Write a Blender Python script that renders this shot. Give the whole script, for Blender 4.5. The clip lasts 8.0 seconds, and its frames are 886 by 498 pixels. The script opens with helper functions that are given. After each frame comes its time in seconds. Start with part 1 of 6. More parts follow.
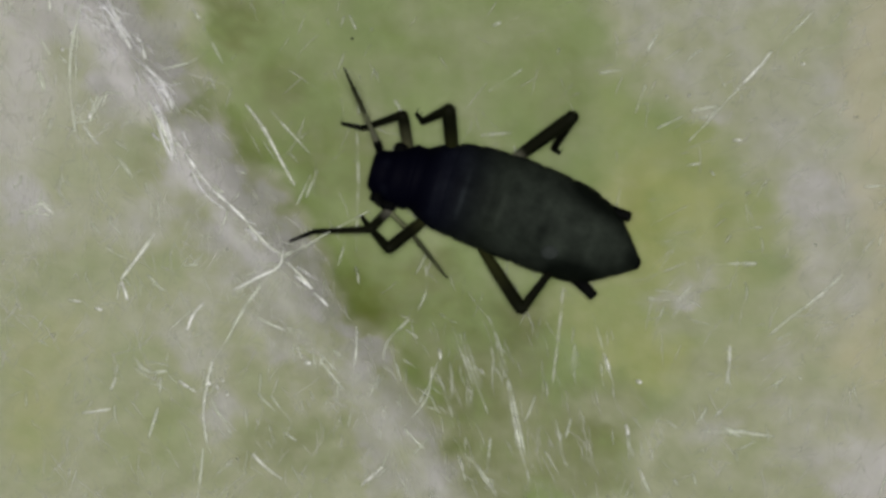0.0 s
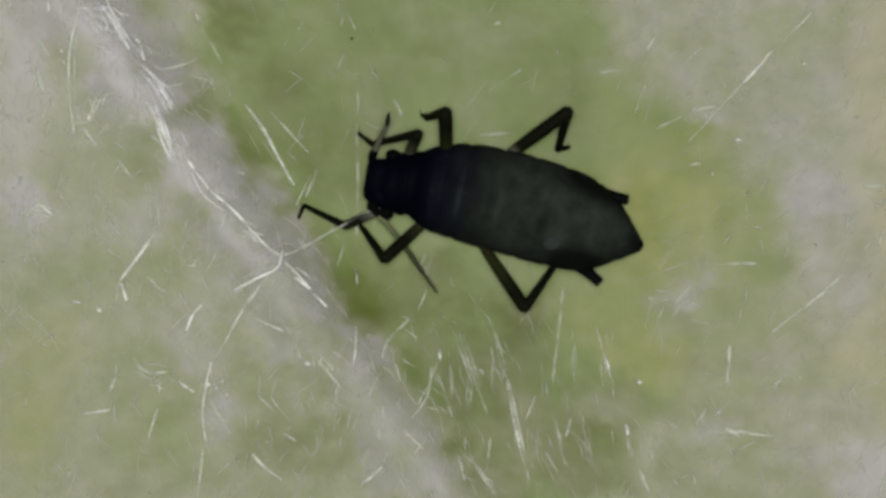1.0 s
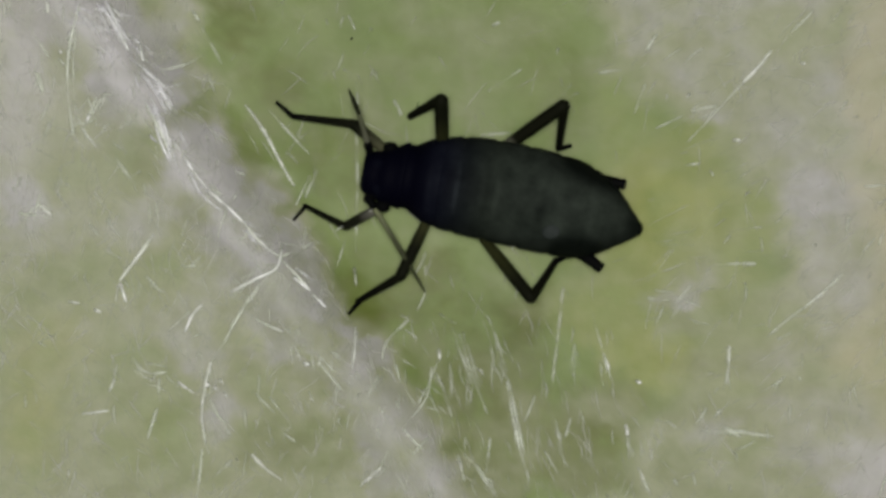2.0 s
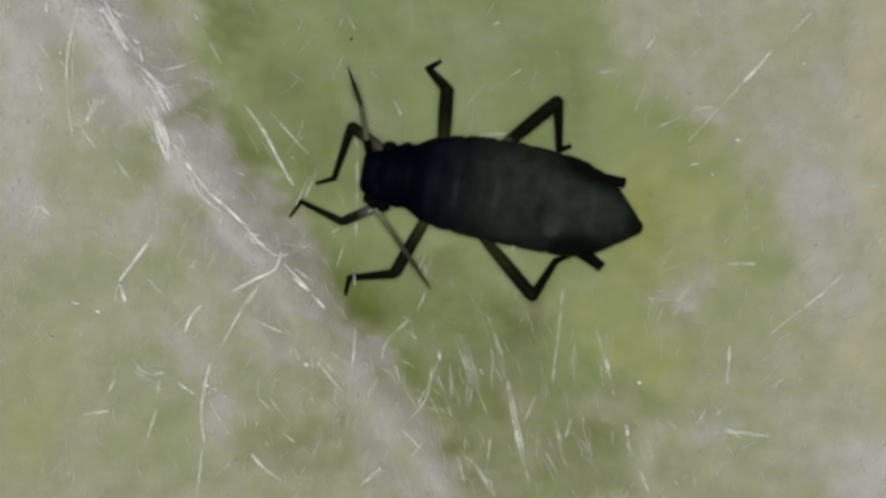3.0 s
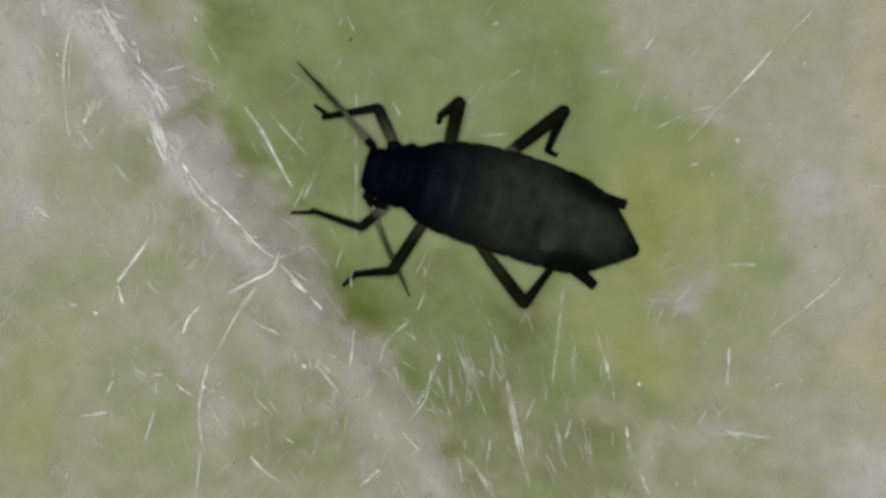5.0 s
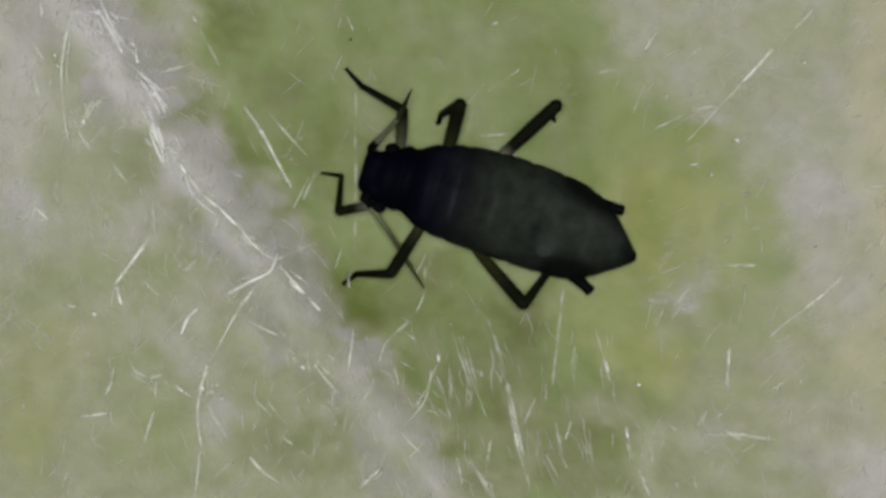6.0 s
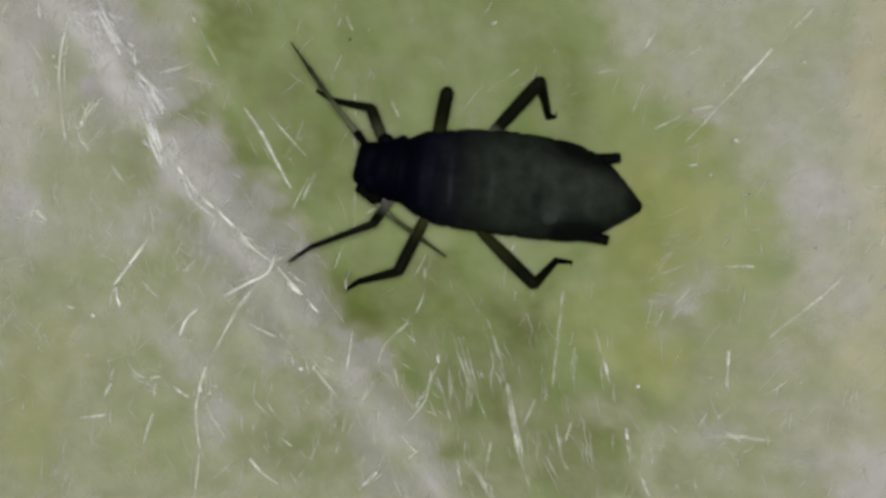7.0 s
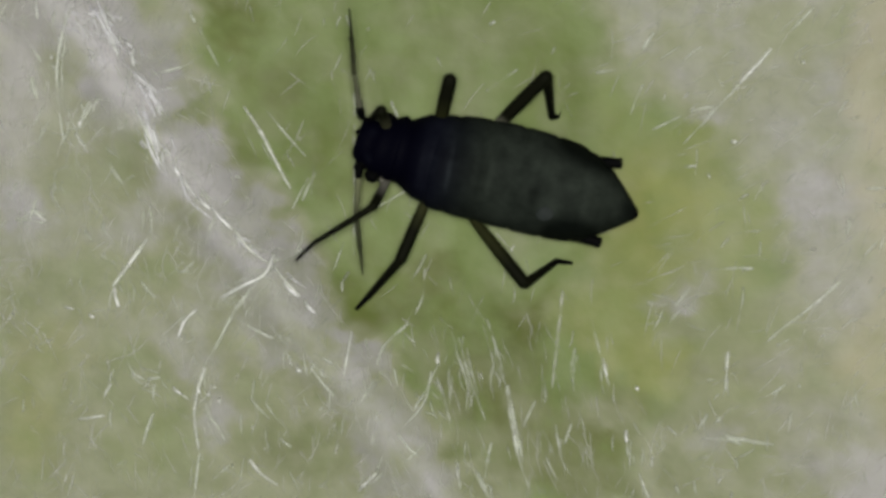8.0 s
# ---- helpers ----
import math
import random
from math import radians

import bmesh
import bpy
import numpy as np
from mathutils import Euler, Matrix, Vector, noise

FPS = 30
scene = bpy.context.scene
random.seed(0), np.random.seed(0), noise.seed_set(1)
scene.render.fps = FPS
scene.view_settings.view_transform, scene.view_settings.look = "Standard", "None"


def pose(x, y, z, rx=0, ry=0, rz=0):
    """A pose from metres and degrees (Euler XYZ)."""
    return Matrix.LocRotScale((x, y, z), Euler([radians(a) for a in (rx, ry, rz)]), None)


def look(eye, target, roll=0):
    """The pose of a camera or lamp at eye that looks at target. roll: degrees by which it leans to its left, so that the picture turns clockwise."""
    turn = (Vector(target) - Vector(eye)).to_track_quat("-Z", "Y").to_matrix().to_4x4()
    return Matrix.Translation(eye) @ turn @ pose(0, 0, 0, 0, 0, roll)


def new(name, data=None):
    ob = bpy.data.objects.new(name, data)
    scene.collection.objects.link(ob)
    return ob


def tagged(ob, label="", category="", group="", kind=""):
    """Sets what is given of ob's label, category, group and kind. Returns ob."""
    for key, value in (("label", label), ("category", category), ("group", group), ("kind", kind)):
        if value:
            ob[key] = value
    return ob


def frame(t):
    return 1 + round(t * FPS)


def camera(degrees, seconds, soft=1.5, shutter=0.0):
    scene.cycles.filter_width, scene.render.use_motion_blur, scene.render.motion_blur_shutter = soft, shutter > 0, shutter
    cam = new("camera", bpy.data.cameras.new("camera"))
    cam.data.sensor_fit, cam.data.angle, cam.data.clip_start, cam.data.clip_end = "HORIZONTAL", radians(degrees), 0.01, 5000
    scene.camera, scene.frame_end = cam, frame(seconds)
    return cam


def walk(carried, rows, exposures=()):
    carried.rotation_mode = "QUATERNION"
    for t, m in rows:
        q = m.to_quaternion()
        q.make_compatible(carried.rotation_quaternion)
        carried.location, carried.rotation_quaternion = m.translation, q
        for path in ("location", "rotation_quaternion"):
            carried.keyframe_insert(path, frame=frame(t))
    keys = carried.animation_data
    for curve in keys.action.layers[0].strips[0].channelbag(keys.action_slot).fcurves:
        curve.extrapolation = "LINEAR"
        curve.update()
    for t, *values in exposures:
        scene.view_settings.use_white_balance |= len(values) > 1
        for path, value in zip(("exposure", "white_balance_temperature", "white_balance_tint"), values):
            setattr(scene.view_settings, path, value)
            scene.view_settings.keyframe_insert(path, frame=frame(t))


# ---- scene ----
MM = 0.001
cam = camera(10.08, 8.0, soft=3.4)
scene.cycles.transparent_max_bounces = 32
cam.data.dof.use_dof, cam.data.dof.focus_distance, cam.data.dof.aperture_fstop = True, 0.0396, 380
walk(cam, [(0.0, pose(0, 0, 0.04)), (8.0, pose(0, 0, 0.04))])

# ---- light ----
world = bpy.data.worlds.new("room_light")
world.use_nodes = True
world.node_tree.nodes["Background"].inputs[0].default_value = (0.9, 0.95, 1.0, 1)
world.node_tree.nodes["Background"].inputs[1].default_value = 0.09
scene.world = world
disc = bpy.data.lights.new("lamp_disc", "AREA")
disc.shape, disc.size, disc.energy, disc.color = "DISK", 0.005, 0.0223, (1.0, 0.985, 0.955)
lamp = new("microscope_lamp", disc)
lamp.matrix_basis = look((0.0, 0.0003, 0.045), (0, 0, 0))


# ---- materials ----
def material(name):
    mat = bpy.data.materials.new(name)
    mat.use_nodes = True
    return mat, mat.node_tree.nodes, mat.node_tree.links, mat.node_tree.nodes["Principled BSDF"]


def add(nodes, kind, **values):
    n = nodes.new(kind)
    for key, value in values.items():
        n.inputs[key].default_value = value
    return n


def noise_node(nodes, links, scale, detail=4.0, rough=0.55):
    """Noise whose scale counts waves in a millimetre."""
    co = nodes.new("ShaderNodeTexCoord")
    n = add(nodes, "ShaderNodeTexNoise", Scale=scale * 1000, Detail=detail, Roughness=rough)
    links.new(co.outputs["Object"], n.inputs["Vector"])
    return n


def mixed(nodes, links, fac, a, b):
    m = nodes.new("ShaderNodeMix")
    m.data_type = "RGBA"
    for slot, value in ((0, fac), (6, a), (7, b)):
        if hasattr(value, "links"):
            links.new(value, m.inputs[slot])
        else:
            m.inputs[slot].default_value = value
    return m.outputs[2]


def ramp(nodes, links, value, *stops):
    r = nodes.new("ShaderNodeValToRGB")
    e = r.color_ramp.elements
    while len(e) < len(stops):
        e.new(0.5)
    for el, (at, colour) in zip(e, stops):
        el.position, el.color = at, (*colour, 1)
    links.new(value, r.inputs[0])
    return r.outputs[0]


def bumped(nodes, links, bsdf, height, strength, distance):
    b = add(nodes, "ShaderNodeBump", Strength=strength, Distance=distance * MM)
    links.new(height, b.inputs["Height"])
    links.new(b.outputs[0], bsdf.inputs["Normal"])


def leaf_material():
    mat, nodes, links, bsdf = material("felted_leaf")
    fine, spots = noise_node(nodes, links, 7, 4), noise_node(nodes, links, 1.6, 3)
    felt, olive, tan, pink, lime = (nodes.new("ShaderNodeAttribute") for _ in range(5))
    felt.attribute_name, olive.attribute_name, tan.attribute_name, pink.attribute_name, lime.attribute_name = "felt", "olive", "tan", "pink", "lime"
    both = add(nodes, "ShaderNodeMix", Factor=0.3)
    links.new(spots.outputs["Fac"], both.inputs[2])
    links.new(fine.outputs["Fac"], both.inputs[3])
    green = ramp(nodes, links, both.outputs[0], (0.32, (0.112, 0.152, 0.040)), (0.68, (0.160, 0.204, 0.070)))
    brown = ramp(nodes, links, both.outputs[0], (0.32, (0.064, 0.079, 0.006)), (0.68, (0.098, 0.118, 0.018)))
    green = mixed(nodes, links, olive.outputs["Fac"], green, brown)
    green = mixed(nodes, links, lime.outputs["Fac"], green, (0.208, 0.228, 0.070, 1))
    grey = ramp(nodes, links, fine.outputs["Fac"], (0.3, (0.205, 0.216, 0.125)), (0.7, (0.241, 0.252, 0.160)))
    lilac = ramp(nodes, links, fine.outputs["Fac"], (0.3, (0.248, 0.246, 0.226)), (0.7, (0.312, 0.303, 0.294)))
    thin, thick = nodes.new("ShaderNodeMapRange"), nodes.new("ShaderNodeMapRange")
    for n, low, high in ((thin, 0.0, 0.6), (thick, 0.6, 1.0)):
        n.inputs["From Min"].default_value, n.inputs["From Max"].default_value = low, high
        links.new(felt.outputs["Fac"], n.inputs["Value"])
    colour = mixed(nodes, links, thin.outputs[0], green, grey)
    colour = mixed(nodes, links, thick.outputs[0], colour, lilac)
    colour = mixed(nodes, links, tan.outputs["Fac"], colour, (0.335, 0.308, 0.185, 1))
    colour = mixed(nodes, links, pink.outputs["Fac"], colour, (0.41, 0.395, 0.39, 1))
    links.new(colour, bsdf.inputs["Base Color"])
    bsdf.inputs["Roughness"].default_value = 0.6
    bsdf.inputs["Specular IOR Level"].default_value = 0.3
    bsdf.inputs["Subsurface Weight"].default_value = 0.12
    bsdf.inputs["Subsurface Radius"].default_value = (0.8, 1.0, 0.6)
    bsdf.inputs["Subsurface Scale"].default_value = 0.3 * MM
    bumped(nodes, links, bsdf, fine.outputs["Fac"], 0.2, 0.03)
    return mat


def hair_material(name, thin, dense, tint):
    """White hair, clear in places: how glints show and fade along its length is put into its clearness."""
    mat, nodes, links, bsdf = material(name)
    n, m = noise_node(nodes, links, 7, 3), noise_node(nodes, links, 5.5, 3)
    links.new(ramp(nodes, links, n.outputs["Fac"], (0.32, (0.90 * tint[0], 0.92 * tint[1], 0.86 * tint[2])), (0.62, tint)), bsdf.inputs["Base Color"])
    bsdf.inputs["Roughness"].default_value = 0.28
    clear = nodes.new("ShaderNodeBsdfTransparent")
    mix = nodes.new("ShaderNodeMixShader")
    links.new(ramp(nodes, links, m.outputs["Fac"], (0.42, (thin,) * 3), (0.58, (dense,) * 3)), mix.inputs[0])
    links.new(bsdf.outputs[0], mix.inputs[1])
    links.new(clear.outputs[0], mix.inputs[2])
    links.new(mix.outputs[0], nodes["Material Output"].inputs[0])
    return mat


def cuticle(name, dark, light, rough, gloss, scale=7, bands=0.0):
    mat, nodes, links, bsdf = material(name)
    n, g = noise_node(nodes, links, scale, 4), noise_node(nodes, links, 45, 2)
    tone = n.outputs["Fac"]
    if bands:
        co, wave = nodes.new("ShaderNodeTexCoord"), add(nodes, "ShaderNodeTexWave", Scale=1700, Distortion=6, Detail=2)
        wave.inputs["Detail Scale"].default_value = 1.5
        links.new(co.outputs["Object"], wave.inputs["Vector"])
        both = add(nodes, "ShaderNodeMix", Factor=bands)
        links.new(n.outputs["Fac"], both.inputs[2])
        links.new(wave.outputs["Fac"], both.inputs[3])
        tone = both.outputs[0]
    links.new(ramp(nodes, links, tone, (0.33, dark), (0.68, light)), bsdf.inputs["Base Color"])
    bsdf.inputs["Roughness"].default_value = rough
    bsdf.inputs["Specular IOR Level"].default_value = gloss
    bumped(nodes, links, bsdf, g.outputs["Fac"], 0.4, 0.004)
    return mat


def body_material():
    """Dull cuticle: blackish green behind, blue-black in front, paler in places, with a painted ridge highlight."""
    mat, nodes, links, bsdf = material("body_cuticle")
    pale, blue = nodes.new("ShaderNodeAttribute"), nodes.new("ShaderNodeAttribute")
    pale.attribute_name, blue.attribute_name = "pale", "blue"
    n, g = noise_node(nodes, links, 5, 4, 0.6), noise_node(nodes, links, 30, 3)
    dust = ramp(nodes, links, n.outputs["Fac"], (0.33, (0.35,) * 3), (0.67, (1.0,) * 3))
    amount = nodes.new("ShaderNodeMath")
    amount.operation = "MULTIPLY"
    links.new(pale.outputs["Fac"], amount.inputs[0])
    links.new(dust, amount.inputs[1])
    rear = mixed(nodes, links, amount.outputs[0], (0.0030, 0.0042, 0.0032, 1), (0.026, 0.0325, 0.0255, 1))
    front = mixed(nodes, links, amount.outputs[0], (0.0004, 0.0004, 0.0026, 1), (0.018, 0.0215, 0.030, 1))
    links.new(mixed(nodes, links, blue.outputs["Fac"], rear, front), bsdf.inputs["Base Color"])
    bsdf.inputs["Roughness"].default_value = 0.62
    bsdf.inputs["Specular IOR Level"].default_value = 0.02
    bumped(nodes, links, bsdf, g.outputs["Fac"], 0.5, 0.006)
    return mat


def limb_material(name, length, pale, dark, start, end):
    """Pigment that darkens from the limb's root to its tip."""
    mat, nodes, links, bsdf = material(name)
    co, split = nodes.new("ShaderNodeTexCoord"), nodes.new("ShaderNodeSeparateXYZ")
    links.new(co.outputs["Object"], split.inputs[0])
    part_way = nodes.new("ShaderNodeMath")
    part_way.operation = "DIVIDE"
    part_way.inputs[1].default_value = length * MM
    links.new(split.outputs[0], part_way.inputs[0])
    n = noise_node(nodes, links, 12, 3)
    tone = ramp(nodes, links, part_way.outputs[0], (start, pale), (end, dark))
    links.new(mixed(nodes, links, n.outputs["Fac"], tone, mixed(nodes, links, 0.5, tone, (*dark, 1))), bsdf.inputs["Base Color"])
    bsdf.inputs["Roughness"].default_value = 0.6
    bsdf.inputs["Specular IOR Level"].default_value = 0.02
    return mat


LEAF = leaf_material()
HAIR = hair_material("white_leaf_hair", 0.80, 0.38, (0.82, 0.83, 0.76))
# highlights on the hairs, put in as whiter, denser strands
GLINT = hair_material("glint_on_leaf_hair", 0.5, 0.1, (0.90, 0.90, 0.88))
SOFT = hair_material("sheer_leaf_hair", 0.94, 0.66, (0.74, 0.77, 0.66))
VEIL = hair_material("filmy_leaf_hair", 0.98, 0.80, (0.76, 0.79, 0.68))
PALE = hair_material("lilac_white_leaf_hair", 0.90, 0.52, (0.84, 0.83, 0.85))
DOWN = hair_material("fine_leaf_down", 0.98, 0.82, (0.78, 0.78, 0.71))
BODY = body_material()
BLACK = cuticle("black_cuticle", (0.0012, 0.0013, 0.0014), (0.003, 0.0032, 0.003), 0.65, 0.015)


# ---- meshes ----
def part(name, bm, mat, parent, label=""):
    me = bpy.data.meshes.new(name)
    bm.normal_update()
    bm.to_mesh(me)
    bm.free()
    me.polygons.foreach_set("use_smooth", [True] * len(me.polygons))
    me.materials.append(mat)
    ob = new(name, me)
    ob.parent = parent
    return tagged(ob, label)


def loft(bm, rings, sides=16):
    """A closed skin through rings of (x, y, z, half width, half height), in mm, square to x."""
    loops = []
    for x, y, z, w, h in rings:
        loops.append([bm.verts.new((x * MM, (y + w * math.cos(a)) * MM, (z + h * math.sin(a)) * MM))
                      for a in (2 * math.pi * i / sides for i in range(sides))])
    for a, b in zip(loops, loops[1:]):
        for i in range(sides):
            j = (i + 1) % sides
            bm.faces.new((a[i], a[j], b[j], b[i]))
    bm.faces.new(loops[0][::-1])
    bm.faces.new(loops[-1])
    bmesh.ops.recalc_face_normals(bm, faces=bm.faces[:])
    return bm


def between(stops, u):
    """Smooth interpolation in rows that begin with u."""
    rows = np.array(stops, float)
    k = min(max(int(np.searchsorted(rows[:, 0], u)) - 1, 0), len(rows) - 2)
    f = (u - rows[k, 0]) / (rows[k + 1, 0] - rows[k, 0])
    m = [(rows[min(i + 1, len(rows) - 1)] - rows[max(i - 1, 0)]) / (rows[min(i + 1, len(rows) - 1), 0] - rows[max(i - 1, 0), 0])
         for i in (k, k + 1)]
    d = rows[k + 1, 0] - rows[k, 0]
    return ((2 * f ** 3 - 3 * f ** 2 + 1) * rows[k] + (f ** 3 - 2 * f ** 2 + f) * d * m[0]
            + (3 * f ** 2 - 2 * f ** 3) * rows[k + 1] + (f ** 3 - f ** 2) * d * m[1])[1:]


# ---- the leaf ----
# a: along the midrib, n: across it, in mm; the midrib runs downhill to the lower right
ALONG, ACROSS = Vector((0.612, -0.791)), Vector((0.791, 0.612))
RIB = -1.16


def smooth(a, b, v):
    f = min(max((v - a) / (b - a), 0.0), 1.0)
    return f * f * (3 - 2 * f)


def leaf_z(x, y):
    """Height of the upper skin in mm."""
    a, n = x * ALONG.x + y * ALONG.y, x * ACROSS.x + y * ACROSS.y - RIB
    wave = noise.noise((a * 0.5, n * 0.5, 3.1))
    z = smooth(0.55, -0.2, n + 0.1 * wave) * (0.33 - 0.22 * smooth(-0.6, 1.3, a)) + 0.12 * math.exp(-((n + 0.05 * wave) / 0.3) ** 2)
    z += 0.14 * smooth(1.9, 3.0, n + 0.3 * wave) + 0.10 * smooth(0.3, 1.2, a) * smooth(1.0, 2.0, n)
    z += 0.05 * noise.noise((x * 1.1, y * 1.1, 0.0)) + 0.02 * noise.noise((x * 4.5, y * 4.5, 7.0))
    z -= 0.9 * smooth(5, 9.5, abs(n)) + 0.9 * smooth(9, 15, abs(a))
    return z - 0.29


PATCHES = []


def patch(x, y, rx, ry, turn, deep, **look_of):
    """A patch of the skin of its own look: middle, half axes, turn in degrees, how much of it shows."""
    PATCHES.append((x, y, rx, ry, turn, deep, look_of))


# hair-covered midrib, palest along its crest, whose highlight is put into the pink
patch(-2.67, 1.80, 0.31, 0.31, 0, 1, felt=1, pink=0.4)
patch(-2.47, 1.56, 0.18, 0.27, -50, 1, felt=1, pink=0.45)
patch(-2.27, 1.20, 0.20, 0.36, -55, 1, felt=1, pink=0.6)
patch(-2.02, 0.68, 0.18, 0.36, -55, 1, felt=1, pink=0.4)
patch(-1.57, 0.34, 0.22, 0.27, -45, 1, felt=0.95, pink=0.2)
patch(-1.10, -0.27, 0.40, 0.25, -40, 1, felt=0.88)
patch(-0.65, -1.12, 0.25, 0.54, 35, 1, felt=0.8)
patch(-0.42, -1.75, 0.31, 0.22, 0, 1, felt=0.8, olive=0.5)
# the near half of the leaf: thin felt, greener hollows, yellowish and painted brighter towards the view's left side
patch(-3.39, 1.71, 0.27, 0.40, 0, 1, felt=0.95, tan=0.1, pink=0.25)
patch(-3.35, 1.04, 0.22, 0.40, 0, 1, felt=0.88, tan=0.1, pink=0.2)
patch(-3.03, 1.22, 0.20, 0.49, 0, 1, felt=0.56)
patch(-2.52, 0.77, 0.27, 0.27, -40, 1, felt=0.5)
patch(-2.85, 0.50, 0.49, 0.20, 0, 1, felt=0.56)
patch(-3.35, 0.36, 0.25, 0.18, 0, 1, felt=1, pink=0.2)
patch(-3.26, -0.27, 0.36, 0.22, 0, 1, felt=0.45)
patch(-3.12, -0.76, 0.40, 0.27, 0, 1, felt=0.36, lime=0.6, tan=0.12)
patch(-3.26, -1.35, 0.27, 0.45, 0, 1, felt=0.26, lime=0.8, tan=0.1)
patch(-2.49, -0.27, 0.49, 0.27, 0, 1, felt=0.5)
patch(-2.40, -1.08, 0.40, 0.31, 0, 1, felt=0.46)
patch(-2.31, -1.53, 0.31, 0.27, 0, 1, felt=0.38, lime=0.3)
patch(-1.95, -0.81, 0.27, 0.22, -30, 1, felt=0.74)
patch(-1.75, -1.26, 0.16, 0.22, -20, 1, felt=0.78)
patch(-1.44, -0.99, 0.25, 0.27, -20, 1, felt=0.46)
patch(-1.19, -1.57, 0.49, 0.22, 0, 1, felt=0.38, olive=0.8)
patch(-2.85, -1.75, 0.31, 0.18, 0, 1, felt=0.6)
patch(-1.73, -1.62, 0.22, 0.18, 0, 1, felt=0.55)
patch(-1.55, -0.27, 0.27, 0.18, -30, 1, felt=0.8)
patch(-1.50, -0.58, 0.26, 0.20, -30, 1, felt=0.84)
patch(-1.88, -0.42, 0.30, 0.24, -30, 1, felt=0.72)
patch(-1.22, -0.74, 0.20, 0.25, -30, 1, felt=0.78)
patch(-1.08, -1.15, 0.22, 0.22, -30, 0.8, felt=0.64, olive=0.4)
patch(-2.20, 0.28, 0.28, 0.22, -40, 0.8, felt=0.66)
# bare green strip with duller patches
patch(-2.12, 1.76, 0.26, 0.25, 0, 1, felt=0.8)
patch(-1.89, 1.13, 0.13, 0.27, -40, 1, felt=0.35)
patch(-1.64, 1.78, 0.22, 0.19, 0, 1, felt=0, olive=0.85)
patch(-1.95, 1.34, 0.14, 0.16, -40, 1, felt=0.35, olive=0.3)
patch(-1.28, 1.31, 0.31, 0.25, 0, 1, felt=0.02, olive=0.6)
patch(-0.83, 0.72, 0.49, 0.40, -30, 1, felt=0.02, olive=0.5)
patch(-1.50, 0.86, 0.18, 0.22, -30, 1, felt=0.1, olive=0.4)
patch(-0.56, 1.49, 0.54, 0.40, 0, 1, felt=0.1, olive=0.2)
patch(0.25, 1.58, 0.45, 0.31, 0, 1, felt=0.14, olive=0.15)
patch(0.88, 1.31, 0.36, 0.36, 0, 1, felt=0.06, olive=0.35)
patch(-0.56, -0.31, 0.34, 0.28, -30, 1, felt=0, olive=0.75)
patch(-0.11, -0.13, 0.27, 0.18, 0, 1, felt=0.05, olive=0.7)
patch(0.07, -0.54, 0.36, 0.22, 0, 1, felt=0.04, olive=0.75)
patch(0.66, -0.54, 0.31, 0.27, 0, 1, felt=0, olive=0.8)
patch(0.30, -1.12, 0.43, 0.36, -20, 1, felt=0.08, olive=0.95)
patch(0.75, -1.08, 0.27, 0.27, 0, 1, felt=0.1, olive=0.7)
patch(-0.11, -0.90, 0.18, 0.27, -30, 1, felt=0.15, olive=0.6)
patch(1.20, -1.55, 0.32, 0.24, 0, 1, felt=0.1, olive=1)
patch(0.75, -1.57, 0.31, 0.22, 0, 1, felt=0.15, olive=0.95)
patch(0.30, -1.62, 0.27, 0.22, 0, 1, felt=0.25, olive=0.9)
patch(0.07, -1.84, 0.30, 0.16, 0, 1, felt=0.85, olive=0.3)
# shade among the hairs at the lower end, put into the skin as olive
patch(0.45, -1.90, 0.25, 0.12, 0, 1, felt=0.45, olive=0.8)
patch(0.66, -1.42, 0.14, 0.34, 12, 1, felt=0.28, olive=0.9)
patch(1.42, -1.84, 0.31, 0.18, 0, 1, felt=0.32, olive=0.95)
patch(1.06, -1.84, 0.27, 0.16, 0, 1, felt=0.2, olive=0.95)
patch(1.42, -1.26, 0.18, 0.22, 0, 1, felt=0.3, olive=0.85)
patch(1.24, -1.24, 0.28, 0.13, 15, 1, felt=0.36, olive=0.9)
# yellowish green beyond the insect
patch(1.78, 0.27, 0.58, 0.58, 25, 1, felt=0.05, lime=0.95)
patch(1.38, -0.45, 0.40, 0.40, 0, 1, felt=0.06, lime=0.6)
patch(1.65, -0.90, 0.36, 0.27, 0, 1, felt=0.08, lime=0.9)
patch(2.10, -0.13, 0.31, 0.27, 0, 1, felt=0.25, lime=0.7)
patch(1.47, 1.08, 0.22, 0.31, 0, 1, felt=0.05, lime=0.3)
patch(2.01, 0.81, 0.27, 0.22, 30, 1, felt=0.1, lime=0.5, olive=0.2)
patch(2.37, 0.23, 0.22, 0.27, 20, 1, felt=0.2, lime=0.6)
# grey felt of the far half, lilac and tan in places
patch(1.87, 1.71, 0.49, 0.36, 0, 1, felt=0.7)
patch(2.37, 1.22, 0.40, 0.31, 0, 1, felt=0.62)
patch(2.12, 1.06, 0.16, 0.09, 15, 1, felt=0.8)
patch(2.77, 1.71, 0.36, 0.27, 0, 1, felt=0.58, lime=0.5, pink=0.06)
patch(2.86, 1.08, 0.36, 0.27, 0, 1, felt=0.72, pink=0.06)
patch(3.45, 1.49, 0.22, 0.72, 0, 1, tan=0.45)
patch(3.09, 0.39, 0.40, 0.27, 0, 1, felt=0.96, tan=0.05)
patch(1.90, -0.29, 0.34, 0.13, 35, 1, felt=0.78)
patch(1.96, -0.58, 0.27, 0.16, 20, 1, felt=0.5)
patch(2.41, -0.54, 0.36, 0.31, 0, 1, felt=0.38, lime=0.4)
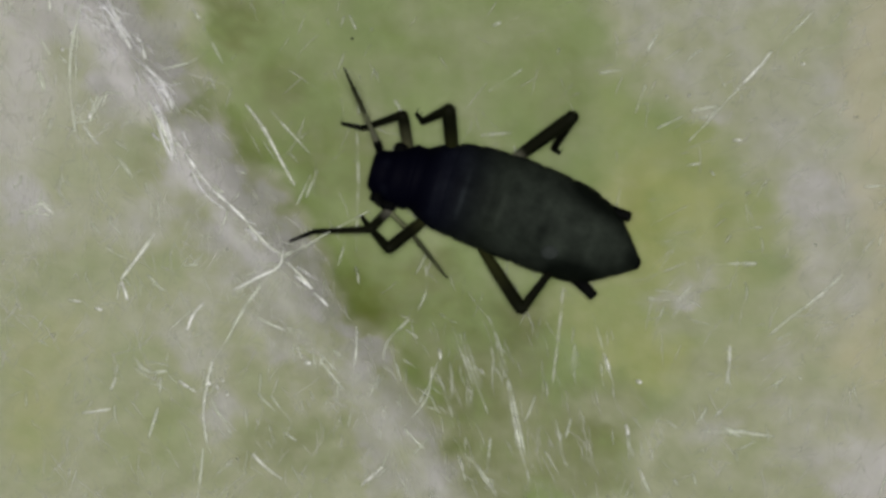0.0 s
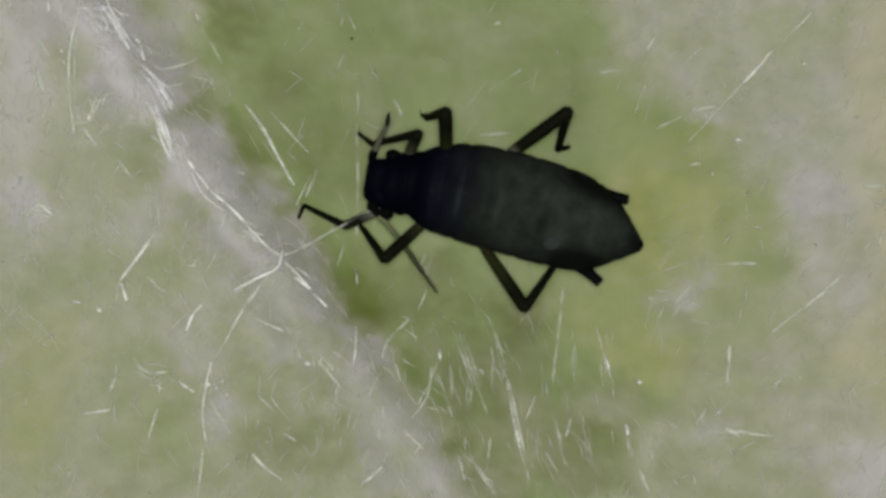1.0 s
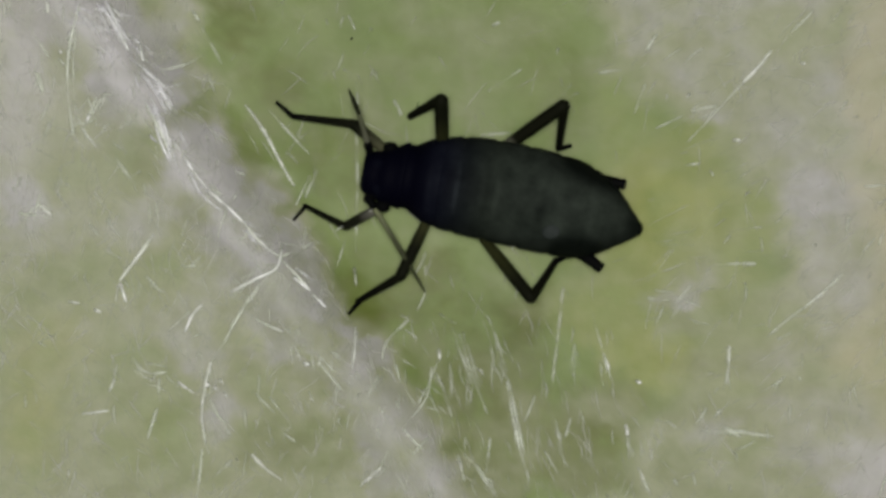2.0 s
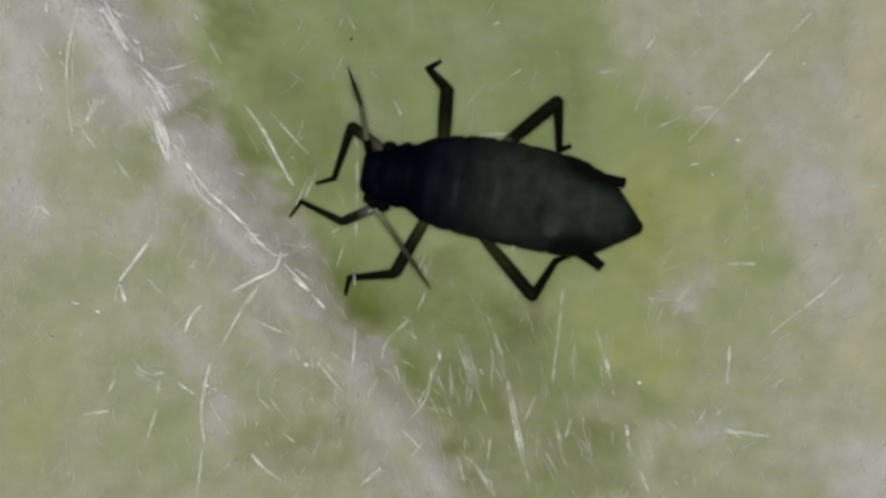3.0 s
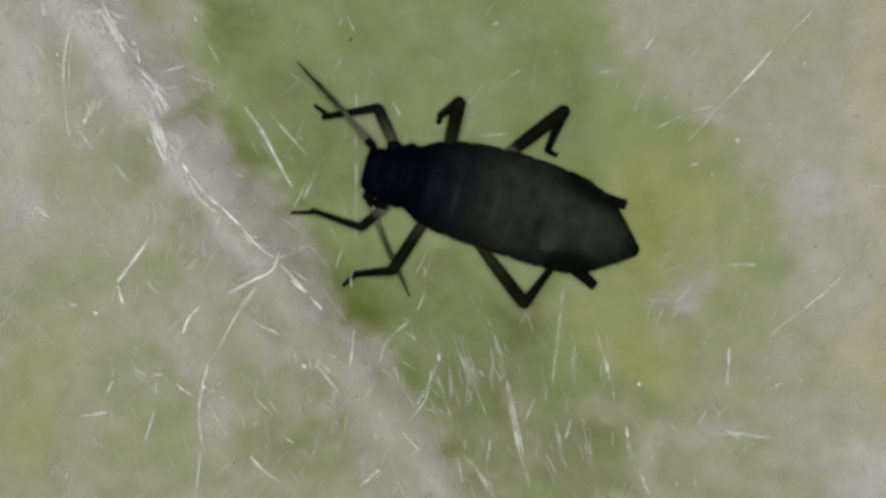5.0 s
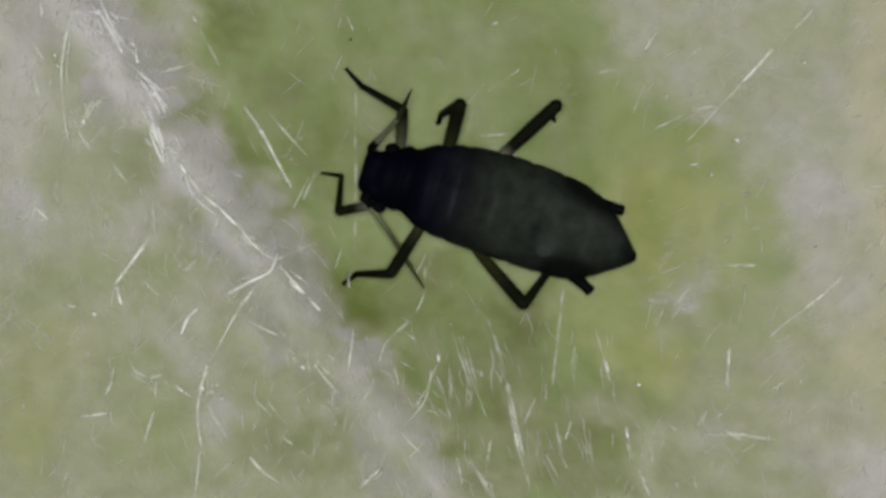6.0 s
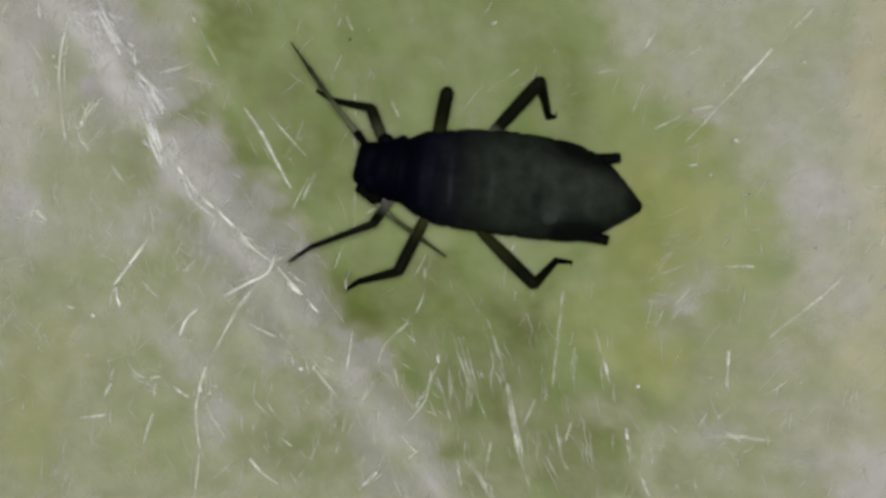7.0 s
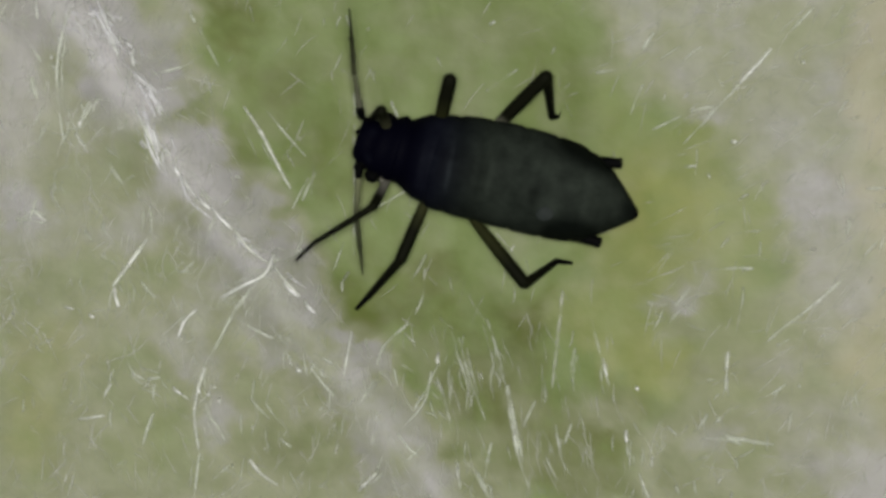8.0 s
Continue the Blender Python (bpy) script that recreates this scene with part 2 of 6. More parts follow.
patch(2.28, -0.99, 0.40, 0.27, 0, 1, felt=0.45, lime=0.6)
patch(2.86, -0.72, 0.36, 0.31, 0, 1, felt=0.66, tan=0.05)
patch(3.10, -0.22, 0.32, 0.32, 0, 1, felt=0.8, tan=0.08)
patch(3.50, -0.58, 0.14, 0.60, 0, 1, tan=0.4)
patch(2.28, -1.46, 0.40, 0.13, 0, 1, felt=0.72)
patch(1.87, -1.75, 0.30, 0.24, 0, 1, felt=0.5, olive=0.7)
patch(2.46, -1.75, 0.36, 0.22, 0, 1, felt=0.5, lime=0.3)
patch(2.91, -1.35, 0.40, 0.22, 0, 1, felt=0.72, tan=0.05)
patch(3.40, -1.75, 0.36, 0.27, 0, 1, felt=1, pink=0.3, tan=0.1)
patch(3.00, -1.71, 0.22, 0.22, 0, 1, felt=0.7)


def within(x, y, rx, ry, turn=0):
    c, s = math.cos(math.radians(turn)), math.sin(math.radians(turn))
    p, q = (x * c + y * s) / rx, (y * c - x * s) / ry
    return smooth(1.5, 0.4, math.hypot(p, q))


def felt_at(x, y):
    """How thickly the white felt covers the green skin, 0 to 1, and how olive, tan, pink and yellowish the skin is;
    some shade and brightening is put into these.
    """
    w = noise.fractal((x * 0.9, y * 0.9, 5.0), 0.6, 2.0, 4)
    v = noise.fractal((x * 2.6, y * 2.6, 9.0), 0.6, 2.0, 4)
    u = noise.fractal((x * 6.5, y * 6.5, 21.0), 0.7, 2.0, 3)
    n = x * ACROSS.x + y * ACROSS.y
    right = 2.2 - 0.65 * smooth(-0.1, -0.6, y) - 0.8 * smooth(-0.5, -1.2, y) - 1.0 * smooth(-1.1, -1.8, y) + 0.14 * w + 0.08 * v
    left = -0.80 + 0.12 * w + 0.10 * v
    rib = smooth(left + 0.16, left - 0.16, n) * (0.95 - 0.12 * smooth(0, -1, y) - 0.28 * smooth(-1.35, -1.75, n + 0.3 * w))
    f = max((0.74 - 0.14 * smooth(-0.3, -1.0, y)) * smooth(right - 0.2, right + 0.2, n), rib)
    f += 0.07 * smooth(-0.6, 0.3, n) * (1 - 0.8 * smooth(-0.3, -1.0, y)) * smooth(right + 0.3, right - 0.3, n)
    # small shadowy pits, put into the colour as gaps in the felt
    f -= 0.7 * smooth(0.10, 0.35, u) * within(x + 0.95, y + 0.95, 0.55, 0.4)
    skin = {
        "felt": f, "olive": 0.08, "lime": 0.0,
        # the brighter right and left sides of the view, painted as tan and pink
        "tan": smooth(3.05, 3.75, x + 0.35 * w + 0.15 * v) * (0.62 - 0.3 * smooth(-0.8, -1.8, y)),
        "pink": smooth(-2.5, -3.5, x + 0.5 * w + 0.3 * v) * 0.3 * smooth(-0.4, 1.2, y),
    }
    wx, wy = x + 0.16 * w + 0.10 * u, y + 0.16 * noise.fractal((x * 1.4, y * 1.4, 31.0), 0.6, 2.0, 4) + 0.08 * v
    for cx, cy, rx, ry, turn, deep, look_of in PATCHES:
        share = deep * within(wx - cx, wy - cy, rx, ry, turn)
        if share > 0:
            for key, value in look_of.items():
                skin[key] += (value - skin[key]) * share
    # white hairs of the crest and their glints, put into the colour
    crest = math.exp(-((n + 1.13 + 0.08 * w) / 0.10) ** 2) * (0.25 + 0.75 * smooth(0.0, 0.9, y)) * max(0.0, 0.4 + 1.6 * v)
    f = skin["felt"] + 0.17 * v + 0.05 * u
    o = skin["olive"] * (1 + 0.6 * v) + 0.12 * v
    t = skin["tan"] * (1 + 0.5 * v)
    return tuple(min(max(q, 0.0), 1.0) for q in (f, o, t, skin["pink"] + 0.6 * crest, skin["lime"] * (1 + 0.5 * v)))


def build_leaf():
    rows, cols = 260, 240
    bm = bmesh.new()
    felt, olive, tan, pink, lime = (bm.verts.layers.float.new(k) for k in ("felt", "olive", "tan", "pink", "lime"))
    grid = []
    for i in range(rows + 1):
        u = 2 * i / rows - 1
        a = 15 * (0.33 * u + 0.67 * u ** 3)
        wide = 9.5 * max(1 - (a / 15.2) ** 2, 0.0) ** 0.6
        line = []
        for j in range(cols + 1):
            s = 2 * j / cols - 1
            n = RIB + 0.4 + wide * (0.36 * s + 0.64 * s ** 3)
            x, y = a * ALONG.x + n * ACROSS.x, a * ALONG.y + n * ACROSS.y
            v = bm.verts.new((x * MM, y * MM, leaf_z(x, y) * MM))
            v[felt], v[olive], v[tan], v[pink], v[lime] = felt_at(x, y)
            line.append(v)
        grid.append(line)
    for p, q in zip(grid, grid[1:]):
        for j in range(cols):
            bm.faces.new((p[j], q[j], q[j + 1], p[j + 1]))
    bmesh.ops.recalc_face_normals(bm, faces=bm.faces[:])
    if sum(f.normal.z for f in bm.faces) < 0:
        bmesh.ops.reverse_faces(bm, faces=bm.faces[:])
    ob = part("leaf", bm, LEAF, None)
    thick = ob.modifiers.new("thickness", "SOLIDIFY")
    thick.thickness, thick.offset = 0.2 * MM, -1
    return tagged(ob, "green leaf with a raised midrib under matted white hairs", "leaf")


leaf = build_leaf()

bm = bmesh.new()
bmesh.ops.create_cube(bm, size=1, matrix=Matrix.Translation((0, 0, -5.2 * MM)) @ Matrix.Diagonal((0.08, 0.06, 0.002, 1)))
STAGE = cuticle("stage_plastic", (0.45, 0.46, 0.44), (0.5, 0.5, 0.48), 0.5, 0.4, 1)
tagged(part("ground", bm, STAGE, None), "plain pale grey microscope stage", "stage", kind="structure")


def strand(verts, faces, x0, y0, x1, y1, half, bend, lift, sides=5, steps=5):
    """One tapered hair over the leaf, from root to tip, in mm."""
    d = Vector((x1 - x0, y1 - y0))
    side = Vector((-d.y, d.x)).normalized()
    first = len(verts)
    for i in range(steps + 1):
        f = i / steps
        p = Vector((x0, y0)) + d * f + side * (4 * bend * f * (1 - f))
        z = leaf_z(p.x, p.y) + lift * (0.35 + 0.65 * f) * min(1, 6 * f) - (0.01 if i == 0 else 0)
        r = half * (1 - 0.85 * f ** 2.2) * (0.55 + 0.45 * min(1, 5 * f))
        for k in range(sides):
            c, s = math.cos(2 * math.pi * k / sides) * r, math.sin(2 * math.pi * k / sides) * r
            verts.append(((p.x + side.x * c) * MM, (p.y + side.y * c) * MM, (z + s) * MM))
    for i in range(steps):
        for k in range(sides):
            a, b = first + i * sides, first + (i + 1) * sides
            faces.append((a + k, a + (k + 1) % sides, b + (k + 1) % sides, b + k))
    faces.append(tuple(first + steps * sides + k for k in range(sides)))


def strands(name, verts, faces, mat):
    me = bpy.data.meshes.new(name)
    me.from_pydata(verts, [], faces)
    me.polygons.foreach_set("use_smooth", [True] * len(me.polygons))
    me.materials.append(mat)
    ob = new(name, me)
    ob.parent = leaf
    return ob


def hair(half, lift, *way, mat=HAIR):
    """One hair that winds along a way, drawn as a tapered tube over the skin, in mm."""
    pts = [Vector(p) for p in way]
    reach = [0.0]
    for p, q in zip(pts, pts[1:]):
        reach.append(reach[-1] + (q - p).length)
    table = [(r / reach[-1], p.x, p.y) for r, p in zip(reach, pts)]
    steps, sides = 6 if len(pts) == 2 else 14, 8
    rng = random.Random(round(pts[0].x * 7000 + pts[-1].y * 311))
    sway = 0.018 * reach[-1] * rng.uniform(-1, 1)
    verts, faces = [], []
    for i in range(steps + 1):
        f = i / steps
        x, y = between(table, f)
        ahead = Vector(between(table, min(f + 0.02, 1))) - Vector(between(table, max(f - 0.02, 0)))
        side = Vector((-ahead.y, ahead.x)).normalized()
        x, y = x + side.x * sway * math.sin(math.pi * f), y + side.y * sway * math.sin(math.pi * f)
        z = leaf_z(x, y) + lift * (0.4 + 0.6 * min(1, 2 * f)) - (0.01 if i == 0 else 0)
        r = half * (1 - 0.5 * f ** 8) * (0.75 + 0.25 * min(1, 8 * f)) * (0.92 + 0.16 * rng.random())
        for k in range(sides):
            c, t = math.cos(2 * math.pi * k / sides) * r, math.sin(2 * math.pi * k / sides) * r
            verts.append(((x + side.x * c) * MM, (y + side.y * c) * MM, (z + t) * MM))
    for i in range(steps):
        for k in range(sides):
            p, q = i * sides, (i + 1) * sides
            faces.append((p + k, p + (k + 1) % sides, q + (k + 1) % sides, q + k))
    faces += [tuple(range(sides))[::-1], tuple(steps * sides + k for k in range(sides))]
    return strands("leaf_hair", verts, faces, mat)


# ---- the aphid ----
THORAX_PIVOT, NECK_PIVOT = (-0.09, 0.06), (-0.65, 0.05)
U = 0.0045
AXIS_Z = 105 * U


def spot(x, y, z, lean, pitch, turn):
    return pose(x * MM, y * MM, z * MM, lean, pitch, turn)


def yaw(pivot, turn):
    at = Matrix.Translation((pivot[0] * MM, pivot[1] * MM, 0))
    return at @ pose(0, 0, 0, 0, 0, turn) @ at.inverted()


def aim(x, y, z, turn, rise):
    """A pose whose x axis points along the limb."""
    return pose(x * MM, y * MM, z * MM, 0, -rise, turn)


# from the brow to the tail tip: place along the body, middle line, half width
OUTLINE = [(3, 10, 22), (7, 10, 32), (18, 9, 39), (31, 9, 42), (45, 9, 50), (60, 12, 53), (76, 15, 59), (90, 15, 57), (104, 15, 65), (125, 15, 76), (180, 17, 86), (250, 17, 90),
           (315, 14, 90), (380, 10, 86), (415, 7, 77), (440, 6, 63), (462, 4, 47), (480, 0, 31), (492, -2, 20), (500, -4, 12), (504, -4, 5)]
# paler and darker places of the skin; the streak at 172 is a painted ridge highlight: along, across (-1 to 1), half
# axes, change
TONE_SPOTS = [(398, 0.95, 52, 0.42, -0.75), (395, -0.85, 50, 0.40, -0.75), (322, -0.22, 13, 0.16, -0.5), (352, -0.42, 22, 0.20, 0.40),
        (500, 0.0, 24, 1.0, -0.6), (340, 0.25, 60, 0.40, 0.15), (425, 0.2, 40, 0.5, 0.20), (172, -0.1, 5, 0.5, 0.35), (216, -0.1, 6, 0.4, 0.25),
        (243, -0.15, 6, 0.4, 0.22), (290, 0.1, 7, 0.5, 0.12), (318, 0.3, 6, 0.4, 0.15), (250, 0.75, 90, 0.3, 0.15),
        (28, 0.45, 9, 0.2, 0.10), (34, -0.6, 8, 0.2, 0.12), (126, -0.3, 7, 0.5, 0.12)]


def wax(u, s):
    """How pale and how blue the skin is at a place of the back, painted ridge highlight included."""
    # paler to the rear, darker towards both sides
    pale = (0.01 + 0.24 * smooth(95, 150, u) + 0.42 * smooth(175, 270, u)) * (1 - 0.35 * smooth(0.5, 1.0, abs(s)) * smooth(150, 350, u))
    pale += 0.07 * math.cos(2 * math.pi * (u - 172) / 36 + 2.5 * s * s) * smooth(120, 160, u) * smooth(420, 330, u) * (1 - 0.6 * abs(s))
    for cu, cs, ru, rs, change in TONE_SPOTS:
        pale += change * smooth(1.4, 0.3, math.hypot((u - cu) / ru, (s - cs) / rs))
    return min(max(pale, 0.0), 1.0), smooth(235, 130, u)


def hull(first, last, step, tuck0, tuck1, ripple=0.0, wave=58, tall=0.74):
    """Part of the body's skin; its ends tuck into the neighbouring part."""
    bm, rings = bmesh.new(), []
    for i in range(int((last - first) / step) + 1):
        u = first + (last - first) * i / int((last - first) / step)
        c, w = between(OUTLINE, u)
        k = 1.0
        if tuck0:
            k *= math.sqrt(max(1 - (max(first + tuck0 - u, 0) / tuck0) ** 2, 0.02))
        if tuck1:
            k *= math.sqrt(max(1 - (max(u - last + tuck1, 0) / tuck1) ** 2, 0.02))
        k *= 1 - ripple * max(0, math.cos(2 * math.pi * u / wave)) ** 6
        rings.append(((u - 250) * U, c * U, AXIS_Z, max(w, 2) * k * U, max(w, 2) * k * tall * U))
    loft(bm, rings, 36)
    pale, blue = bm.verts.layers.float.new("pale"), bm.verts.layers.float.new("blue")
    for v in bm.verts:
        u = v.co.x / MM / U + 250
        c, w = between(OUTLINE, u)
        v[pale], v[blue] = wax(u, (v.co.y / MM / U - c) / max(w, 8))
    return bm


aphid = tagged(new("aphid"), "black wingless aphid with dull greenish abdomen on hairy leaf", "aphid")
abdomen = part("abdomen", hull(112, 506, 3, 40, 0, 0.024), BODY, aphid, "dull blackish green segmented abdomen")
thorax = part("thorax", hull(62, 250, 4, 24, 135, 0.02, 42, 0.72), BODY, aphid, "blue-black ridged thorax")
head = part("head", hull(4, 104, 2.5, 0, 30, 0.0, 50, 0.66), BODY, aphid, "glossless blue-black head")


def blob(bm, x, y, z, rx, ry, rz, turn=0, seg=14):
    m = pose(x * MM, y * MM, z * MM, 0, 0, turn) @ Matrix.Diagonal((rx * MM, ry * MM, rz * MM, 1))
    bmesh.ops.create_uvsphere(bm, u_segments=seg, v_segments=seg // 2 + 2, radius=1, matrix=m)
    return bm


def far_tube(turn):
    return aim((412 - 250) * U, 68 * U, AXIS_Z - 2 * U, turn, 6)


def near_tube(turn):
    return aim((403 - 250) * U, -60 * U, AXIS_Z - 2 * U, turn, 4)


def limb(length, r0, r1, r2, bulge=0.0, sides=12):
    """A jointed limb along x: root, middle and tip radius in mm."""
    rings = [(-r0 * 0.6, 0, 0, r0 * 0.5, r0 * 0.5)]
    for i in range(13):
        f = i / 12
        r = (r0 * (1 - f) ** 2 + 2 * r1 * f * (1 - f) + r2 * f * f) * (1 + bulge * math.sin(math.pi * f))
        rings.append((length * f, 0, -0.04 * length * math.sin(math.pi * f) * bulge, r, r))
    rings.append((length + r2 * 0.6, 0, 0, r2 * 0.5, r2 * 0.5))
    return loft(bmesh.new(), rings, sides)


tubes = []
for side in (1, -1):
    part("eye", blob(bmesh.new(), (48 - 250 - side * 2) * U, (7 + side * 51) * U, AXIS_Z + 4 * U, 14 * U, 12 * U, 13 * U), BLACK, head, "round black eye")
    socket = part("antenna_socket", limb((22 if side > 0 else 19) * U, 14 * U, 9 * U, 6 * U, 0.1), BLACK, head, "stout black knob that bears the antenna")
    socket.matrix_basis = aim((24 - 250) * U, 30 * U, AXIS_Z, 135, 0) if side > 0 else aim((30 - 250) * U, -24 * U, AXIS_Z, -124, 0)
    # cornicle: a short stout tube that leans outwards to the rear
    rings = [(x * U, 0, 0, r * U, r * U) for x, r in ((-44, 22), (-22, 19), (-4, 14), (16, 11), (34, 9.5), (44, 9), (49, 9.5), (52, 7))]
    tube = part("cornicle", loft(bmesh.new(), rings, 14), BLACK, aphid, "short black tube on the rear of the back")
    tube.matrix_basis = far_tube(1) if side > 0 else near_tube(-28)
    tubes.append(tube)
part("cauda", loft(bmesh.new(), [((x - 250) * U, -4 * U, AXIS_Z, r * U, r * 0.7 * U) for x, r in ((480, 15), (494, 15), (501, 12), (505, 8), (507, 3))]),
     BLACK, aphid, "blunt black tail tip")


def leg(lf, lt, la, thick, pale, start, end):
    """Thigh, shin and foot; the shin and the foot are parts of the thigh."""
    lf, lt, la, r = lf * U, lt * U, la * U, thick * U
    thigh = limb_material("thigh", lf, pale, (0.0050, 0.0056, 0.0028), start, end)
    shin = limb_material("shin", lt, (0.0060, 0.0066, 0.0030), (0.0030, 0.0032, 0.0022), 0.1, 0.9)
    femur = part("femur", limb(lf, r * 0.72, r * 1.06, r * 1.02, 0.06), thigh, aphid, "black thigh with an olive root")
    tibia = part("tibia", limb(lt, r * 0.86, r * 0.66, r * 0.54, 0.0), shin, femur)
    bm = limb(la, r * 0.5, r * 0.42, r * 0.3)
    for side in (1, -1):
        loft(bm, [(la * (0.95 + 0.05 * k), side * r * 0.16 * k, -r * 0.06 * k * k, r * 0.16 * (1 - k * 0.22), r * 0.16 * (1 - k * 0.22)) for k in range(5)], 6)
    tarsus = part("tarsus", bm, BLACK, femur, "slim black foot with two claws")
    return {"femur": femur, "tibia": tibia, "tarsus": tarsus}


OLIVE = (0.020, 0.022, 0.007)
fore_far = leg(105, 120, 38, 9.5, (0.065, 0.066, 0.036), 0.4, 0.9)
fore_near = leg(105, 118, 44, 7.8, (0.17, 0.165, 0.135), 0.35, 0.75)
part("coxa", blob(bmesh.new(), 10 * U, -4 * U, 0, 17 * U, 10.5 * U, 9 * U), cuticle("pale_cuticle", (0.07, 0.07, 0.05), (0.14, 0.136, 0.11), 0.6, 0.05),
     fore_near["femur"], "pale grey hip joint")
mid_far = leg(140, 150, 24, 11.6, OLIVE, 0.35, 0.75)
mid_near = leg(140, 122, 30, 9.9, (0.03, 0.032, 0.012), 0.3, 0.6)
hind_far = leg(170, 120, 24, 11.2, (0.11, 0.11, 0.08), 0.24, 0.36)
hind_near = leg(150, 105, 30, 10.5, OLIVE, 0.35, 0.75)


def feeler(l1, l2, pale, dark):
    l1, l2 = l1 * U, l2 * U
    root = limb_material("feeler_root", l1, pale, (0.06, 0.066, 0.036), 0.3, 0.95)
    tip = limb_material("feeler_tip", l2, (0.046, 0.050, 0.026), dark, 0.0, 0.6)
    stem = [(-4, 4), (20, 4.8), (25, 6.0), (32, 5.4), (36, 4.4), (60, 4.3), (l1 / U, 4.1)]
    base = part("antenna", loft(bmesh.new(), [(x * U, 0, 0, r * U, r * U) for x, r in stem], 10), root, aphid, "pale jointed antenna with a dark tip")
    part("scape", loft(bmesh.new(), [(x * U, 0, 0, r * U, r * U) for x, r in ((-5, 5), (-1, 6.8), (10, 7.4), (16, 6.6), (20, 4.8))], 10), BLACK, base)
    lash = [(-0.03, 3.2), (0.0, 4.1), (0.24, 4.2), (0.29, 4.9), (0.33, 4.0), (0.52, 3.8), (0.57, 4.4), (0.61, 3.1), (0.85, 2.2), (1.05, 1.2)]
    whip = part("flagellum", loft(bmesh.new(), [(f * l2, 0, 0, r * U, r * U) for f, r in lash], 10), tip, base)
    return {"base": base, "flagellum": whip}


feeler_far = feeler(88, 116, (0.09, 0.09, 0.065), (0.012, 0.014, 0.007))
feeler_near = feeler(82, 104, (0.14, 0.15, 0.08), (0.026, 0.030, 0.015))

part("wax_spot", blob(bmesh.new(), (348 - 250) * U, -36 * U, AXIS_Z + 57 * U, 16 * U, 13 * U, 3.5 * U, 20),
     cuticle("wax", (0.017, 0.021, 0.019), (0.028, 0.032, 0.030), 0.8, 0.01), abdomen, "small pale waxy spot")

# ---- hairs that stand out, GLINT strands for the highlights on them: half width, lift, way from root to tip ----
hair(0.0135, 0.13, (-3.156, 2.037), (-3.138, 1.855))
hair(0.0141, 0.22, (-2.885, 1.940), (-2.918, 1.792), (-2.960, 1.518), (-2.959, 1.158), (-2.928, 0.840), mat=SOFT)
hair(0.0076, 0.24, (-2.913, 1.750), (-2.937, 1.477), (-2.931, 1.144), mat=SOFT)
hair(0.0135, 0.10, (-3.307, 1.764), (-3.219, 1.645), (-3.138, 1.511), mat=SOFT)
hair(0.0112, 0.14, (-2.722, 1.188), (-2.831, 0.986), mat=SOFT)
hair(0.0112, 0.14, (-2.878, 0.956), (-2.759, 0.797))
hair(0.0079, 0.14, (-2.945, 0.983), (-2.831, 0.995), (-2.658, 1.096), mat=SOFT)
hair(0.0130, 0.16, (-2.799, 1.897), (-2.698, 1.878), (-2.500, 1.564), mat=PALE)
hair(0.0122, 0.20, (-2.569, 1.684), (-2.502, 1.562), mat=GLINT)
hair(0.0120, 0.16, (-2.718, 2.012), (-2.620, 1.826), (-2.476, 1.601), mat=PALE)
hair(0.0124, 0.20, (-2.422, 1.625), (-2.389, 1.483), mat=GLINT)
hair(0.0120, 0.16, (-2.502, 1.697), (-2.417, 1.622), mat=PALE)
hair(0.0160, 0.16, (-2.399, 1.442), (-2.149, 1.207), mat=PALE)
hair(0.0140, 0.16, (-2.346, 1.407), (-2.214, 1.223), mat=PALE)
hair(0.0120, 0.18, (-2.461, 1.495), (-2.276, 1.322), mat=PALE)
hair(0.0130, 0.14, (-2.369, 1.306), (-2.171, 1.188), mat=PALE)
hair(0.0165, 0.12, (-2.426, 1.251), (-2.306, 1.015), (-2.182, 0.773), mat=SOFT)
hair(0.0090, 0.16, (-2.280, 1.057), (-2.206, 0.853), (-2.131, 0.616), mat=PALE)
hair(0.0105, 0.12, (-2.340, 1.179), (-2.231, 0.916), (-2.164, 0.675), mat=PALE)
hair(0.0140, 0.12, (-2.168, 0.802), (-2.106, 0.577), mat=PALE)
hair(0.0130, 0.12, (-2.312, 1.125), (-2.271, 0.898), (-2.155, 0.631), mat=PALE)
hair(0.0150, 0.20, (-2.077, 0.739), (-1.991, 0.612), mat=GLINT)
hair(0.0090, 0.20, (-2.006, 0.631), (-1.865, 0.451), mat=GLINT)
hair(0.0122, 0.20, (-1.880, 0.461), (-1.750, 0.353), mat=GLINT)
hair(0.0099, 0.20, (-1.773, 0.381), (-1.576, 0.192), mat=GLINT)
hair(0.0105, 0.20, (-1.675, 0.282), (-1.581, 0.192), mat=GLINT)
hair(0.0111, 0.20, (-1.595, 0.202), (-1.412, 0.013), (-1.305, -0.067))
hair(0.0110, 0.15, (-2.033, 0.632), (-1.929, 0.429), (-1.751, 0.281), mat=PALE)
hair(0.0090, 0.14, (-1.643, 0.422), (-1.716, 0.308), (-1.802, 0.076), mat=SOFT)
hair(0.0067, 0.14, (-1.699, 0.372), (-1.631, 0.426))
hair(0.0202, 0.10, (-2.613, 0.723), (-2.528, 0.596), (-2.443, 0.507), mat=VEIL)
hair(0.0180, 0.08, (-2.556, 1.107), (-2.461, 0.998), mat=VEIL)
hair(0.0135, 0.14, (-2.019, 1.915), (-1.952, 1.812), mat=SOFT)
